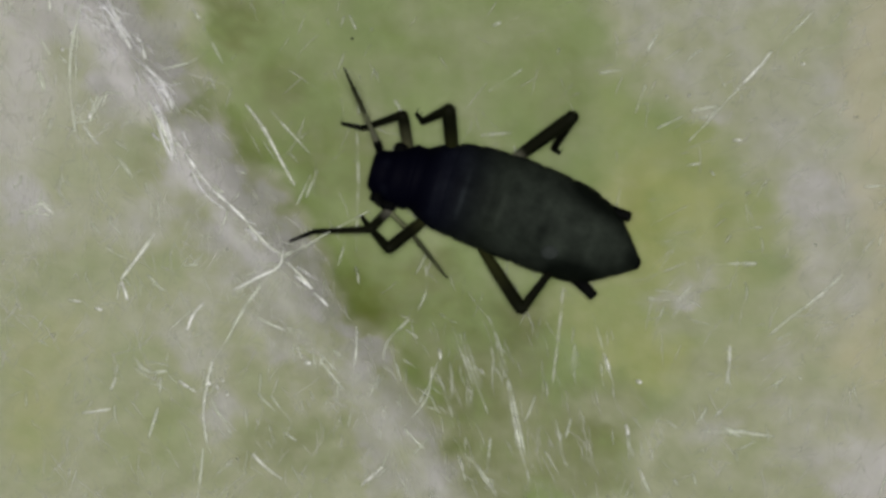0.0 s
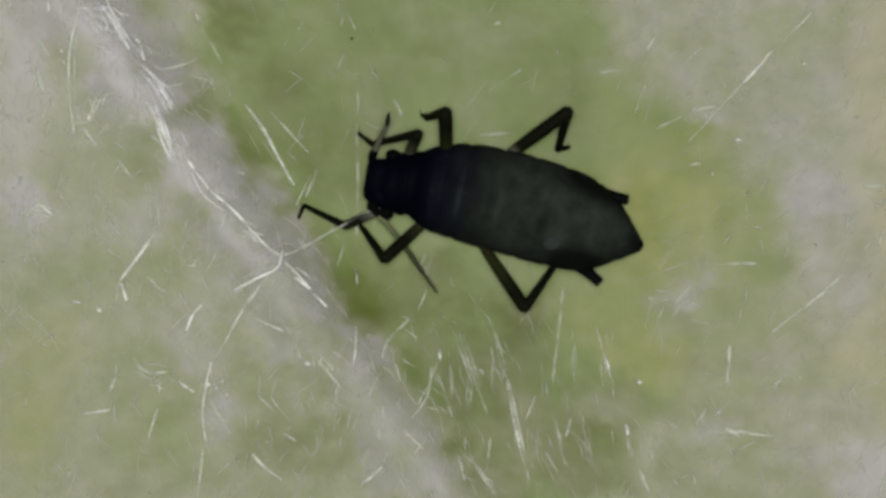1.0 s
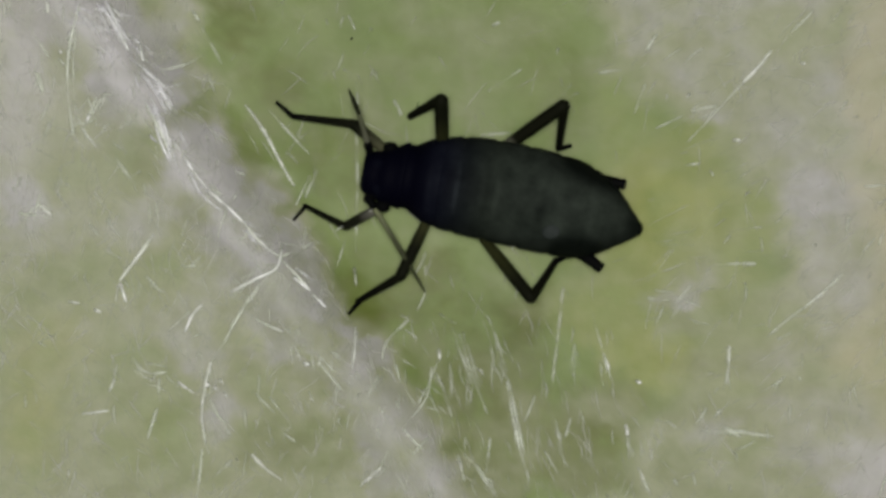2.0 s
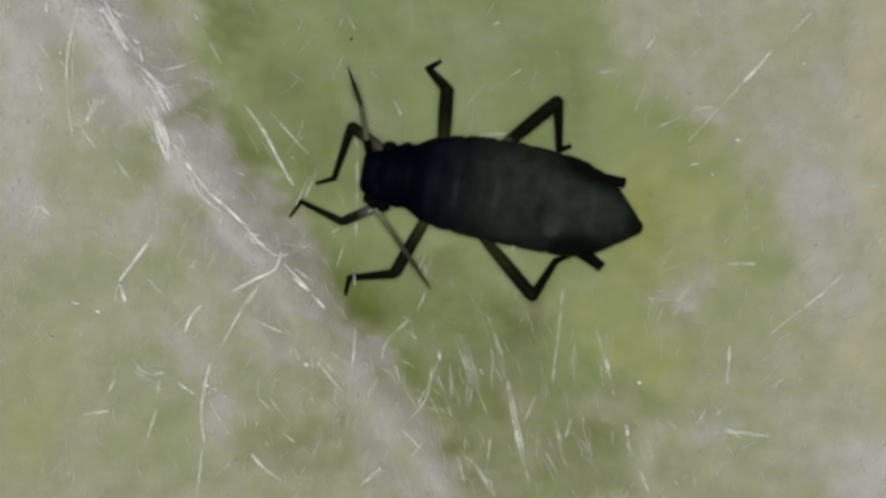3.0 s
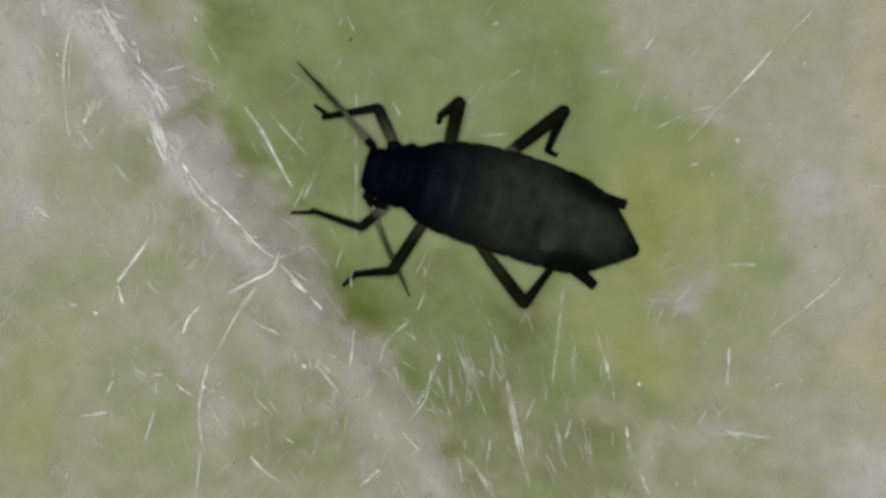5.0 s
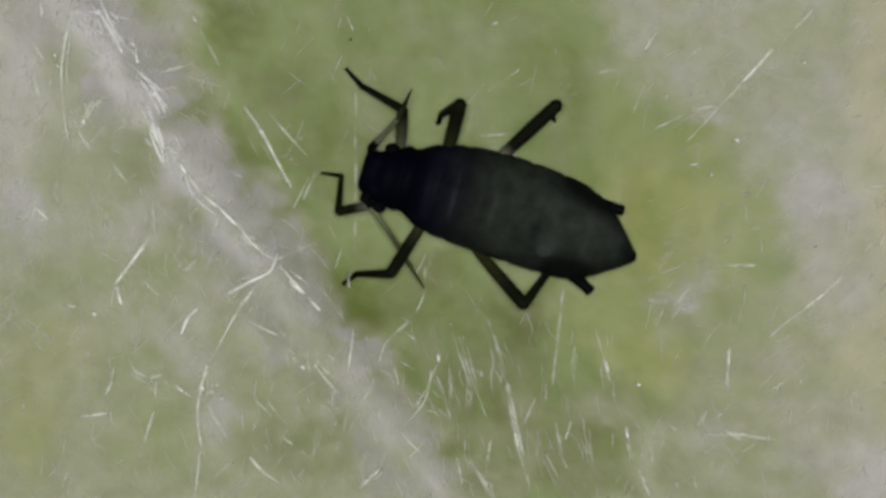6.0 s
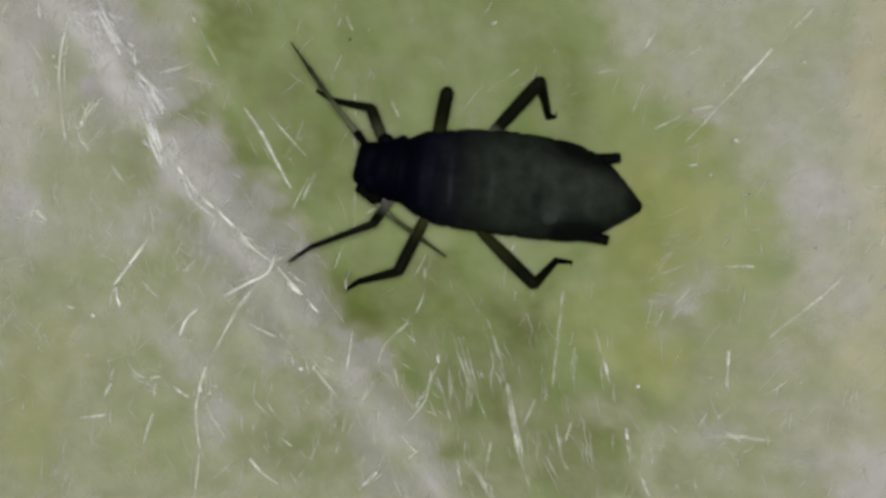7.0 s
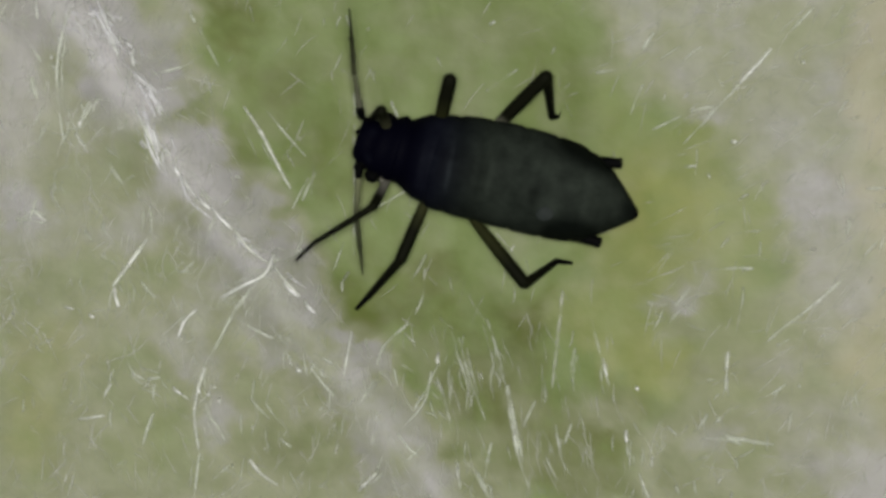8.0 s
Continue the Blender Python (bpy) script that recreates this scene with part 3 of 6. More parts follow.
hair(0.0157, 0.12, (-1.965, 1.825), (-1.843, 1.613), (-1.771, 1.468), mat=VEIL)
hair(0.0135, 0.16, (-2.269, 1.409), (-2.029, 1.475), mat=SOFT)
hair(0.0135, 0.12, (-2.053, 1.469), (-1.880, 1.577), mat=VEIL)
hair(0.0131, 0.12, (-1.589, 1.150), (-1.429, 0.945), (-1.329, 0.750), (-1.197, 0.501))
hair(0.0095, 0.12, (-1.566, 1.127), (-1.374, 0.809), (-1.228, 0.537), mat=SOFT)
hair(0.0087, 0.12, (-1.404, 1.118), (-1.248, 0.945), (-1.076, 0.755), mat=SOFT)
hair(0.0067, 0.10, (-1.377, 1.091), (-1.194, 0.882), mat=SOFT)
hair(0.0157, 0.10, (-1.001, 0.638), (-1.107, 0.402), mat=VEIL)
hair(0.0090, 0.10, (-1.068, 0.584), (-1.183, 0.339), mat=SOFT)
hair(0.0135, 0.12, (-0.398, 1.190), (-0.330, 1.061), mat=SOFT)
hair(0.0130, 0.08, (-0.697, 1.363), (-0.687, 1.072), mat=VEIL)
hair(0.0112, 0.07, (-0.761, 1.870), (-0.706, 1.751), mat=SOFT)
hair(0.0160, 0.10, (-0.697, 1.005), (-0.678, 0.502), (-0.701, -0.032), mat=VEIL)
hair(0.0202, 0.12, (-3.340, 0.220), (-3.236, 0.336), (-3.100, 0.300), mat=VEIL)
hair(0.0112, 0.12, (-3.242, 0.355), (-3.109, 0.255))
hair(0.0135, 0.10, (-3.386, 0.274), (-3.120, 0.238), mat=SOFT)
hair(0.0112, 0.10, (-3.207, 0.436), (-3.255, 0.193), mat=SOFT)
hair(0.0112, 0.10, (-3.055, 0.633), (-3.031, 0.498), mat=SOFT)
hair(0.0101, 0.09, (-2.837, 1.199), (-2.758, 1.009), mat=SOFT)
hair(0.0112, 0.09, (-2.802, 0.175), (-2.745, 0.094), mat=SOFT)
hair(0.0135, 0.10, (-3.433, 0.490), (-3.364, 0.399), mat=SOFT)
hair(0.0135, 0.08, (-3.243, 1.397), (-3.186, 1.225), mat=SOFT)
hair(0.0112, 0.10, (-3.070, 1.513), (-3.011, 1.447), mat=SOFT)
hair(0.0112, 0.14, (-3.059, 1.565), (-3.030, 1.544), mat=GLINT)
hair(0.0112, 0.14, (-2.989, 1.645), (-2.933, 1.712))
hair(0.0169, 0.14, (-2.308, 0.112), (-2.402, -0.022), (-2.576, -0.260))
hair(0.0090, 0.12, (-2.335, 0.076), (-2.520, -0.175), mat=SOFT)
hair(0.0090, 0.14, (-2.582, -0.274), (-2.603, -0.426))
hair(0.0112, 0.16, (-2.572, -0.274), (-2.522, -0.426), mat=GLINT)
hair(0.0135, 0.10, (-2.372, -0.220), (-2.243, -0.350), mat=SOFT)
hair(0.0124, 0.12, (-2.995, -0.422), (-2.890, -0.439))
hair(0.0105, 0.12, (-2.783, -0.485), (-2.725, -0.506), mat=GLINT)
hair(0.0090, 0.08, (-3.225, -0.741), (-3.140, -0.794), mat=SOFT)
hair(0.0099, 0.22, (-1.288, -0.013), (-1.331, -0.156), (-1.481, -0.236), (-1.689, -0.344), mat=GLINT)
hair(0.0130, 0.20, (-1.343, -0.175), (-1.536, -0.263), (-1.726, -0.398), mat=SOFT)
hair(0.0115, 0.20, (-1.370, -0.192), (-1.573, -0.434), (-1.699, -0.657), mat=SOFT)
hair(0.0124, 0.18, (-1.669, -0.561), (-1.718, -0.720), (-1.844, -0.900), mat=SOFT)
hair(0.0081, 0.20, (-1.405, -0.219), (-1.628, -0.532), (-1.807, -0.845), mat=SOFT)
hair(0.0135, 0.20, (-1.849, -0.902), (-1.886, -1.080), (-1.913, -1.331), (-1.892, -1.546))
hair(0.0112, 0.20, (-1.919, -1.326), (-1.900, -1.519), (-1.860, -1.636), mat=SOFT)
hair(0.0140, 0.22, (-1.898, -1.073), (-1.861, -1.091), mat=GLINT)
hair(0.0067, 0.20, (-1.867, -0.938), (-1.898, -1.177))
hair(0.0112, 0.22, (-1.273, -0.112), (-1.056, -0.336))
hair(0.0122, 0.24, (-1.201, -0.229), (-1.064, -0.335), mat=GLINT)
hair(0.0122, 0.24, (-1.050, -0.363), (-0.940, -0.470), mat=GLINT)
hair(0.0135, 0.22, (-1.185, -0.157), (-1.031, -0.264), mat=PALE)
hair(0.0112, 0.22, (-1.300, -0.067), (-1.061, 0.031), mat=SOFT)
fading_hair = hair(0.0100, 0.50, (-1.290, -0.085), (-0.980, 0.100), (-0.615, 0.288), mat=SOFT)
hair(0.0124, 0.14, (-1.589, -0.507), (-1.442, -0.586), (-1.271, -0.667), mat=SOFT)
hair(0.0081, 0.16, (-1.426, -0.597), (-1.279, -0.662))
hair(0.0099, 0.12, (-1.922, -0.449), (-1.999, -0.533), (-2.053, -0.659), mat=GLINT)
hair(0.0112, 0.12, (-2.003, -0.489), (-2.188, -0.659), mat=SOFT)
hair(0.0090, 0.10, (-2.174, -0.669), (-2.206, -0.758), mat=SOFT)
hair(0.0157, 0.10, (-2.483, -0.858), (-2.413, -0.955), (-2.333, -1.000), mat=VEIL)
hair(0.0135, 0.10, (-2.345, -1.002), (-2.207, -0.983), mat=SOFT)
hair(0.0105, 0.12, (-2.116, -1.060), (-2.036, -1.117), mat=GLINT)
hair(0.0090, 0.12, (-2.076, -1.092), (-1.982, -1.153))
hair(0.0090, 0.14, (-1.824, -1.092), (-1.807, -1.125), mat=GLINT)
hair(0.0090, 0.14, (-1.744, -1.146), (-1.727, -1.180), mat=GLINT)
hair(0.0090, 0.12, (-1.788, -1.038), (-1.758, -1.072))
hair(0.0180, 0.12, (-1.861, -1.209), (-1.778, -1.351), (-1.698, -1.487), mat=VEIL)
hair(0.0090, 0.12, (-1.879, -1.254), (-1.725, -1.397), mat=SOFT)
hair(0.0090, 0.12, (-1.844, -1.372), (-1.725, -1.532), mat=SOFT)
hair(0.0124, 0.10, (-2.613, -1.037), (-2.659, -1.143))
hair(0.0112, 0.10, (-2.260, -1.020), (-2.265, -1.153), mat=SOFT)
hair(0.0146, 0.11, (-2.278, -1.271), (-2.315, -1.395), (-2.356, -1.526), mat=SOFT)
hair(0.0090, 0.11, (-2.282, -1.289), (-2.333, -1.449), mat=SOFT)
hair(0.0112, 0.10, (-2.878, -1.320), (-2.654, -1.287))
hair(0.0146, 0.13, (-1.531, -1.644), (-1.421, -1.750), (-1.292, -1.845))
hair(0.0112, 0.10, (-1.922, -1.598), (-1.933, -1.793), (-1.969, -2.027), mat=SOFT)
hair(0.0101, 0.13, (-0.703, -0.627), (-0.714, -0.804), (-0.731, -0.964))
hair(0.0135, 0.13, (-0.667, -1.899), (-0.494, -1.739))
hair(0.0112, 0.12, (-0.505, -1.752), (-0.431, -1.594), mat=SOFT)
hair(0.0105, 0.13, (-0.649, -1.880), (-0.576, -1.817), mat=GLINT)
hair(0.0112, 0.14, (-0.145, -0.131), (-0.145, -0.334), (-0.208, -0.501), mat=VEIL)
hair(0.0124, 0.12, (-0.281, -0.575), (-0.451, -0.745), (-0.495, -0.887), mat=SOFT)
hair(0.0090, 0.12, (-0.308, -0.647), (-0.208, -0.718), mat=SOFT)
hair(0.0135, 0.14, (-0.036, -0.801), (-0.027, -0.890))
hair(0.0101, 0.12, (-0.091, -0.955), (-0.144, -1.196), (-0.328, -1.424), mat=SOFT)
hair(0.0112, 0.14, (-0.145, -1.126), (-0.198, -1.239), mat=SOFT)
hair(0.0112, 0.11, (-0.329, -1.436), (-0.153, -1.614), mat=SOFT)
hair(0.0090, 0.12, (-0.041, -0.901), (-0.162, -1.178), mat=VEIL)
hair(0.0140, 0.12, (-1.123, -0.912), (-1.071, -0.928), mat=GLINT)
hair(0.0090, 0.12, (-1.220, -0.767), (-1.202, -0.919), mat=SOFT)
hair(0.0090, 0.11, (-1.176, -0.812), (-1.139, -0.892))
hair(0.0112, 0.10, (-0.978, -0.785), (-0.816, -0.866), mat=SOFT)
hair(0.0112, 0.10, (-1.006, -0.893), (-0.799, -1.144), mat=SOFT)
hair(0.0112, 0.10, (-1.005, -0.839), (-0.870, -0.982), mat=SOFT)
hair(0.0090, 0.10, (-1.385, -1.188), (-1.223, -1.380), mat=SOFT)
hair(0.0112, 0.10, (-1.279, -1.473), (-1.179, -1.543), mat=SOFT)
hair(0.0112, 0.10, (-0.812, -1.773), (-0.775, -1.852), mat=SOFT)
hair(0.0090, 0.10, (-1.188, -1.256), (-1.151, -1.335), mat=SOFT)
hair(0.0112, 0.10, (-1.493, -1.165), (-1.339, -1.317), mat=SOFT)
hair(0.0101, 0.62, (-0.715, -0.149), (-0.700, -0.294))
hair(0.0067, 0.12, (-0.783, 0.077), (-0.853, -0.149), mat=SOFT)
hair(0.0090, 0.10, (-0.522, -1.013), (-0.619, -1.203), mat=SOFT)
hair(0.0090, 0.10, (-0.122, -1.510), (-0.256, -1.649), mat=SOFT)
hair(0.0090, 0.10, (-0.737, -1.254), (-0.773, -1.434), mat=SOFT)
hair(0.0146, 0.10, (1.706, 1.719), (1.618, 1.582), mat=SOFT)
hair(0.0135, 0.10, (1.616, 1.313), (1.523, 1.077), mat=SOFT)
hair(0.0169, 0.09, (1.237, 1.404), (1.415, 1.429), mat=VEIL)
hair(0.0157, 0.09, (0.362, 1.262), (0.488, 1.342), (0.623, 1.436), mat=VEIL)
hair(0.0180, 0.09, (0.299, 0.910), (0.542, 0.927), mat=VEIL)
hair(0.0135, 0.14, (2.625, 1.588), (2.511, 1.454), (2.386, 1.323))
hair(0.0090, 0.12, (2.391, 1.326), (2.151, 1.067), (1.944, 0.851), mat=SOFT)
hair(0.0076, 0.15, (2.552, 1.502), (2.439, 1.381), mat=GLINT)
hair(0.0180, 0.09, (1.976, 1.101), (2.180, 1.140), mat=VEIL)
hair(0.0157, 0.09, (2.197, 1.159), (2.090, 0.995), mat=VEIL)
hair(0.0112, 0.09, (2.167, 1.440), (2.253, 1.284), mat=SOFT)
hair(0.0112, 0.08, (1.914, 1.065), (1.695, 0.960), mat=VEIL)
hair(0.0124, 0.12, (2.306, 0.869), (2.364, 0.863))
hair(0.0180, 0.08, (2.791, 0.509), (2.905, 0.549), mat=VEIL)
hair(0.0135, 0.09, (3.358, 0.500), (3.543, 0.508), mat=SOFT)
hair(0.0157, 0.09, (3.521, 0.176), (3.470, 0.022), mat=VEIL)
hair(0.0135, 0.09, (2.860, 1.493), (2.887, 1.473))
hair(0.0135, 0.08, (3.048, 1.488), (3.080, 1.486), mat=SOFT)
hair(0.0135, 0.08, (2.811, 1.023), (2.834, 0.994), mat=SOFT)
hair(0.0112, 0.07, (1.939, 0.667), (2.040, 0.680), mat=SOFT)
hair(0.0112, 0.07, (2.127, 0.626), (2.151, 0.580), mat=SOFT)
hair(0.0135, 0.08, (2.022, 2.008), (2.064, 1.961), mat=SOFT)
hair(0.0112, 0.07, (2.776, 1.724), (2.958, 1.907), mat=SOFT)
hair(0.0135, 0.08, (0.389, 1.786), (0.452, 1.811), mat=SOFT)
hair(0.0157, 0.16, (0.072, -0.629), (0.144, -0.817), (0.244, -1.124), mat=VEIL)
hair(0.0135, 0.16, (0.127, -0.683), (0.230, -1.002), (0.352, -1.327), mat=SOFT)
hair(0.0135, 0.15, (0.190, -0.765), (0.298, -1.124), mat=SOFT)
hair(0.0112, 0.14, (0.100, -0.729), (0.154, -0.881), mat=SOFT)
hair(0.0112, 0.14, (0.054, -0.901), (0.072, -1.170), mat=SOFT)
hair(0.0140, 0.14, (0.353, -0.530), (0.434, -0.745), (0.506, -0.989), mat=VEIL)
hair(0.0126, 0.16, (0.510, -1.060), (0.590, -1.471), (0.696, -1.883), mat=SOFT)
hair(0.0100, 0.16, (0.560, -1.330), (0.610, -1.560))
hair(0.0150, 0.16, (0.520, -1.055), (0.578, -1.339), (0.650, -1.661), mat=SOFT)
hair(0.0090, 0.12, (0.416, -0.720), (0.452, -0.953), mat=VEIL)
hair(0.0135, 0.13, (0.738, -1.181), (0.650, -1.387), mat=VEIL)
hair(0.0170, 0.06, (0.960, -0.321), (0.917, -0.719), (0.870, -1.116), mat=DOWN)
hair(0.0157, 0.09, (1.072, -0.819), (1.044, -1.026), mat=VEIL)
hair(0.0124, 0.12, (1.193, -0.520), (1.282, -0.844), (1.345, -1.060), mat=VEIL)
hair(0.0090, 0.12, (1.284, -0.836), (1.326, -0.970))
hair(0.0122, 0.16, (1.541, -1.057), (1.577, -1.073), mat=GLINT)
hair(0.0124, 0.14, (1.460, -1.406), (1.476, -1.494), mat=GLINT)
hair(0.0112, 0.12, (1.465, -1.479), (1.481, -1.603), mat=SOFT)
hair(0.0124, 0.12, (1.669, -1.606), (1.666, -1.694))
hair(0.0157, 0.10, (1.552, -1.742), (1.662, -1.974), mat=VEIL)
hair(0.0090, 0.10, (1.561, -1.751), (1.608, -1.848))
hair(0.0202, 0.08, (1.635, -0.397), (1.812, -0.410), mat=VEIL)
hair(0.0157, 0.09, (1.903, -0.446), (1.812, -0.564), mat=VEIL)
hair(0.0135, 0.09, (2.386, -0.126), (2.491, -0.121), mat=SOFT)
hair(0.0135, 0.10, (3.202, -0.184), (3.094, -0.287), (2.858, -0.482), mat=SOFT)
hair(0.0157, 0.08, (2.870, -0.472), (2.758, -0.552), (2.600, -0.683), mat=VEIL)
hair(0.0090, 0.11, (3.058, -0.319), (2.963, -0.400))
hair(0.0157, 0.10, (2.297, -0.716), (2.268, -0.896), (2.261, -1.085), mat=VEIL)
hair(0.0090, 0.11, (2.284, -0.770), (2.269, -1.004))
hair(0.0202, 0.07, (2.088, -1.469), (2.444, -1.466), mat=VEIL)
hair(0.0157, 0.08, (2.159, -1.360), (2.218, -1.285), mat=VEIL)
hair(0.0190, 0.07, (2.247, -1.440), (2.640, -1.500), mat=VEIL)
hair(0.0200, 0.07, (2.190, -1.400), (2.380, -1.510), mat=VEIL)
hair(0.0135, 0.08, (2.824, -1.022), (2.852, -1.048), mat=SOFT)
hair(0.0135, 0.07, (2.665, -0.725), (2.770, -0.670), mat=SOFT)
hair(0.0157, 0.12, (0.108, -1.649), (0.171, -1.869), mat=VEIL)
hair(0.0135, 0.13, (0.122, -1.676), (0.149, -1.779))
hair(0.0157, 0.12, (0.235, -1.696), (0.424, -1.990), mat=VEIL)
hair(0.0112, 0.12, (0.280, -1.750), (0.370, -1.882), mat=SOFT)
hair(0.0135, 0.12, (0.380, -1.517), (0.343, -1.793), mat=SOFT)
hair(0.0112, 0.10, (0.900, -1.371), (0.953, -1.645), mat=SOFT)
hair(0.0135, 0.10, (0.009, -1.173), (0.072, -1.360), mat=SOFT)
hair(0.0112, 0.09, (1.998, -1.803), (2.022, -1.900), mat=SOFT)
hair(0.0112, 0.08, (1.791, -1.375), (1.870, -1.441), mat=SOFT)
hair(0.0112, 0.08, (1.023, -1.362), (0.976, -1.514), mat=SOFT)
hair(0.0112, 0.10, (1.520, -1.352), (1.590, -1.450), mat=SOFT)
# fainter, broader ones
hair(0.0200, 0.14, (-2.379, 1.429), (-2.249, 1.236), (-2.168, 1.089), mat=PALE)
hair(0.0200, 0.13, (-2.339, 1.371), (-2.213, 1.205), (-2.155, 1.124), mat=PALE)
hair(0.0180, 0.14, (-2.410, 1.402), (-2.285, 1.223), (-2.204, 1.080), mat=PALE)
hair(0.0180, 0.12, (-2.339, 1.223), (-2.280, 1.057), (-2.222, 0.856), mat=PALE)
hair(0.0160, 0.12, (-2.294, 1.124), (-2.222, 0.968), (-2.168, 0.802), mat=PALE)
hair(0.0150, 0.14, (-2.670, 1.931), (-2.580, 1.743), (-2.500, 1.581), mat=PALE)
hair(0.0140, 0.14, (-2.724, 1.940), (-2.634, 1.796), (-2.554, 1.617), mat=PALE)
hair(0.0160, 0.08, (-3.288, 1.707), (-3.136, 1.510), mat=SOFT)
hair(0.0180, 0.08, (-3.221, 1.393), (-3.176, 1.236), mat=VEIL)
hair(0.0140, 0.12, (-2.760, 1.192), (-2.831, 1.012), mat=SOFT)
hair(0.0120, 0.14, (-2.813, 1.062), (-2.831, 1.008), mat=GLINT)
hair(0.0140, 0.10, (-2.849, 0.900), (-2.751, 0.802), mat=SOFT)
hair(0.0130, 0.10, (-2.594, 1.102), (-2.504, 0.999), mat=SOFT)
hair(0.0160, 0.08, (-2.339, 0.340), (-2.339, 0.184), mat=VEIL)
hair(0.0140, 0.10, (-2.818, 0.184), (-2.728, 0.094), mat=SOFT)
hair(0.0120, 0.10, (-2.079, -0.148), (-1.967, -0.139), mat=SOFT)
hair(0.0140, 0.10, (-2.348, -0.287), (-2.213, -0.354), mat=VEIL)
hair(0.0160, 0.10, (-2.339, 0.085), (-2.576, -0.264), mat=VEIL)
hair(0.0160, 0.08, (0.072, -0.981), (0.049, -1.250), mat=VEIL)
hair(0.0140, 0.10, (0.125, -1.653), (0.152, -1.810), mat=SOFT)
hair(0.0140, 0.10, (0.376, -1.868), (0.421, -1.976), mat=SOFT)
hair(0.0140, 0.09, (0.945, -1.474), (0.932, -1.653), mat=VEIL)
hair(0.0180, 0.08, (1.057, -0.757), (1.021, -1.004), mat=VEIL)
hair(0.0150, 0.08, (1.272, -0.847), (1.317, -0.981), mat=VEIL)
hair(0.0160, 0.08, (1.819, -0.466), (1.886, -0.399), (1.998, -0.264), mat=VEIL)
hair(0.0140, 0.08, (2.132, -0.130), (2.446, -0.112), mat=VEIL)


def tuft(x0, y0, x1, y1, spread, count, seed, mat, half=0.0048):
    """A tangled lock of fine hairs that runs between two places, in mm."""
    rng = random.Random(seed)
    verts, faces = [], []
    d = Vector((x1 - x0, y1 - y0))
    for _ in range(count):
        f = rng.uniform(-0.1, 0.8)
        p = Vector((x0, y0)) + d * f + Vector((rng.gauss(0, spread), rng.gauss(0, spread)))
        h = math.atan2(d.y, d.x) + rng.gauss(0, 0.33)
        ln = rng.uniform(0.10, 0.22)
        strand(verts, faces, p.x, p.y, p.x + ln * math.cos(h), p.y + ln * math.sin(h), half * rng.uniform(0.7, 1.5), ln * rng.gauss(0, 0.07),
               rng.uniform(0.06, 0.2), 5, 5)
    return tagged(strands("hair_tuft", verts, faces, mat), "tangled lock of white hairs")


tuft(-2.52, 1.60, -2.16, 1.20, 0.06, 26, 31, PALE, 0.0085)
tuft(-2.40, 1.25, -2.14, 0.75, 0.045, 20, 32, PALE, 0.0085)
tuft(-1.75, 0.35, -1.35, -0.02, 0.03, 12, 33, PALE, 0.0085)
tuft(-2.75, 1.95, -2.50, 1.60, 0.05, 18, 34, PALE, 0.0085)
tuft(-2.897, 1.928, -2.445, 1.478, 0.081, 30, 1, PALE, 0.007)
tuft(-2.421, 1.432, -2.154, 0.660, 0.076, 33, 2, SOFT)
tuft(-2.156, 0.752, -1.553, 0.142, 0.036, 20, 3, SOFT, 0.007)
tuft(-1.304, -0.115, -1.725, -0.400, 0.040, 10, 4, SOFT)
tuft(-1.312, -0.133, -1.655, -0.738, 0.040, 11, 5, SOFT)
tuft(-1.303, -0.142, -0.941, -0.491, 0.040, 8, 6, SOFT)
tuft(-1.872, -0.920, -1.900, -1.282, 0.040, 11, 7, SOFT)
tuft(-1.891, -1.282, -1.784, -1.509, 0.045, 6, 8, SOFT)
tuft(-3.355, 0.267, -3.128, 0.286, 0.045, 7, 9, SOFT)
tuft(-1.297, -0.739, -0.803, -1.034, 0.099, 18, 10, VEIL, 0.0095)
tuft(-3.024, 1.697, -2.968, 0.880, 0.032, 8, 11, SOFT)
tuft(-2.926, 1.061, -2.767, 0.905, 0.040, 5, 12, SOFT)
tuft(1.689, -0.367, 2.007, -0.547, 0.063, 6, 13, VEIL, 0.0095)
tuft(1.985, 1.065, 2.325, 1.179, 0.049, 4, 14, SOFT)
tuft(3.138, 0.522, 3.538, 0.510, 0.045, 3, 15, SOFT)
tuft(2.775, 0.521, 2.957, 0.590, 0.036, 2, 16, SOFT)
tuft(0.153, -1.603, 0.473, -2.057, 0.054, 12, 17, VEIL, 0.0095)
tuft(0.422, -0.827, 0.699, -1.872, 0.063, 12, 18, VEIL, 0.0095)
tuft(0.058, -0.646, 0.289, -1.374, 0.063, 13, 19, VEIL, 0.0095)
tuft(2.057, -1.613, 2.510, -1.475, 0.063, 4, 20, VEIL, 0.0095)
tuft(1.513, -1.367, 1.699, -2.003, 0.063, 6, 21, VEIL, 0.0095)
tuft(-0.442, -0.786, 0.061, -1.421, 0.081, 11, 22, VEIL, 0.0095)
tuft(-0.668, -0.921, -0.119, -2.012, 0.117, 18, 23, VEIL, 0.0095)
tuft(-2.471, -0.855, -2.063, -1.124, 0.054, 8, 24, VEIL, 0.0095)
tuft(-3.287, 0.610, -3.243, 0.068, 0.063, 6, 25, SOFT)
tuft(-1.843, 0.119, -1.305, -0.015, 0.054, 6, 26, SOFT)


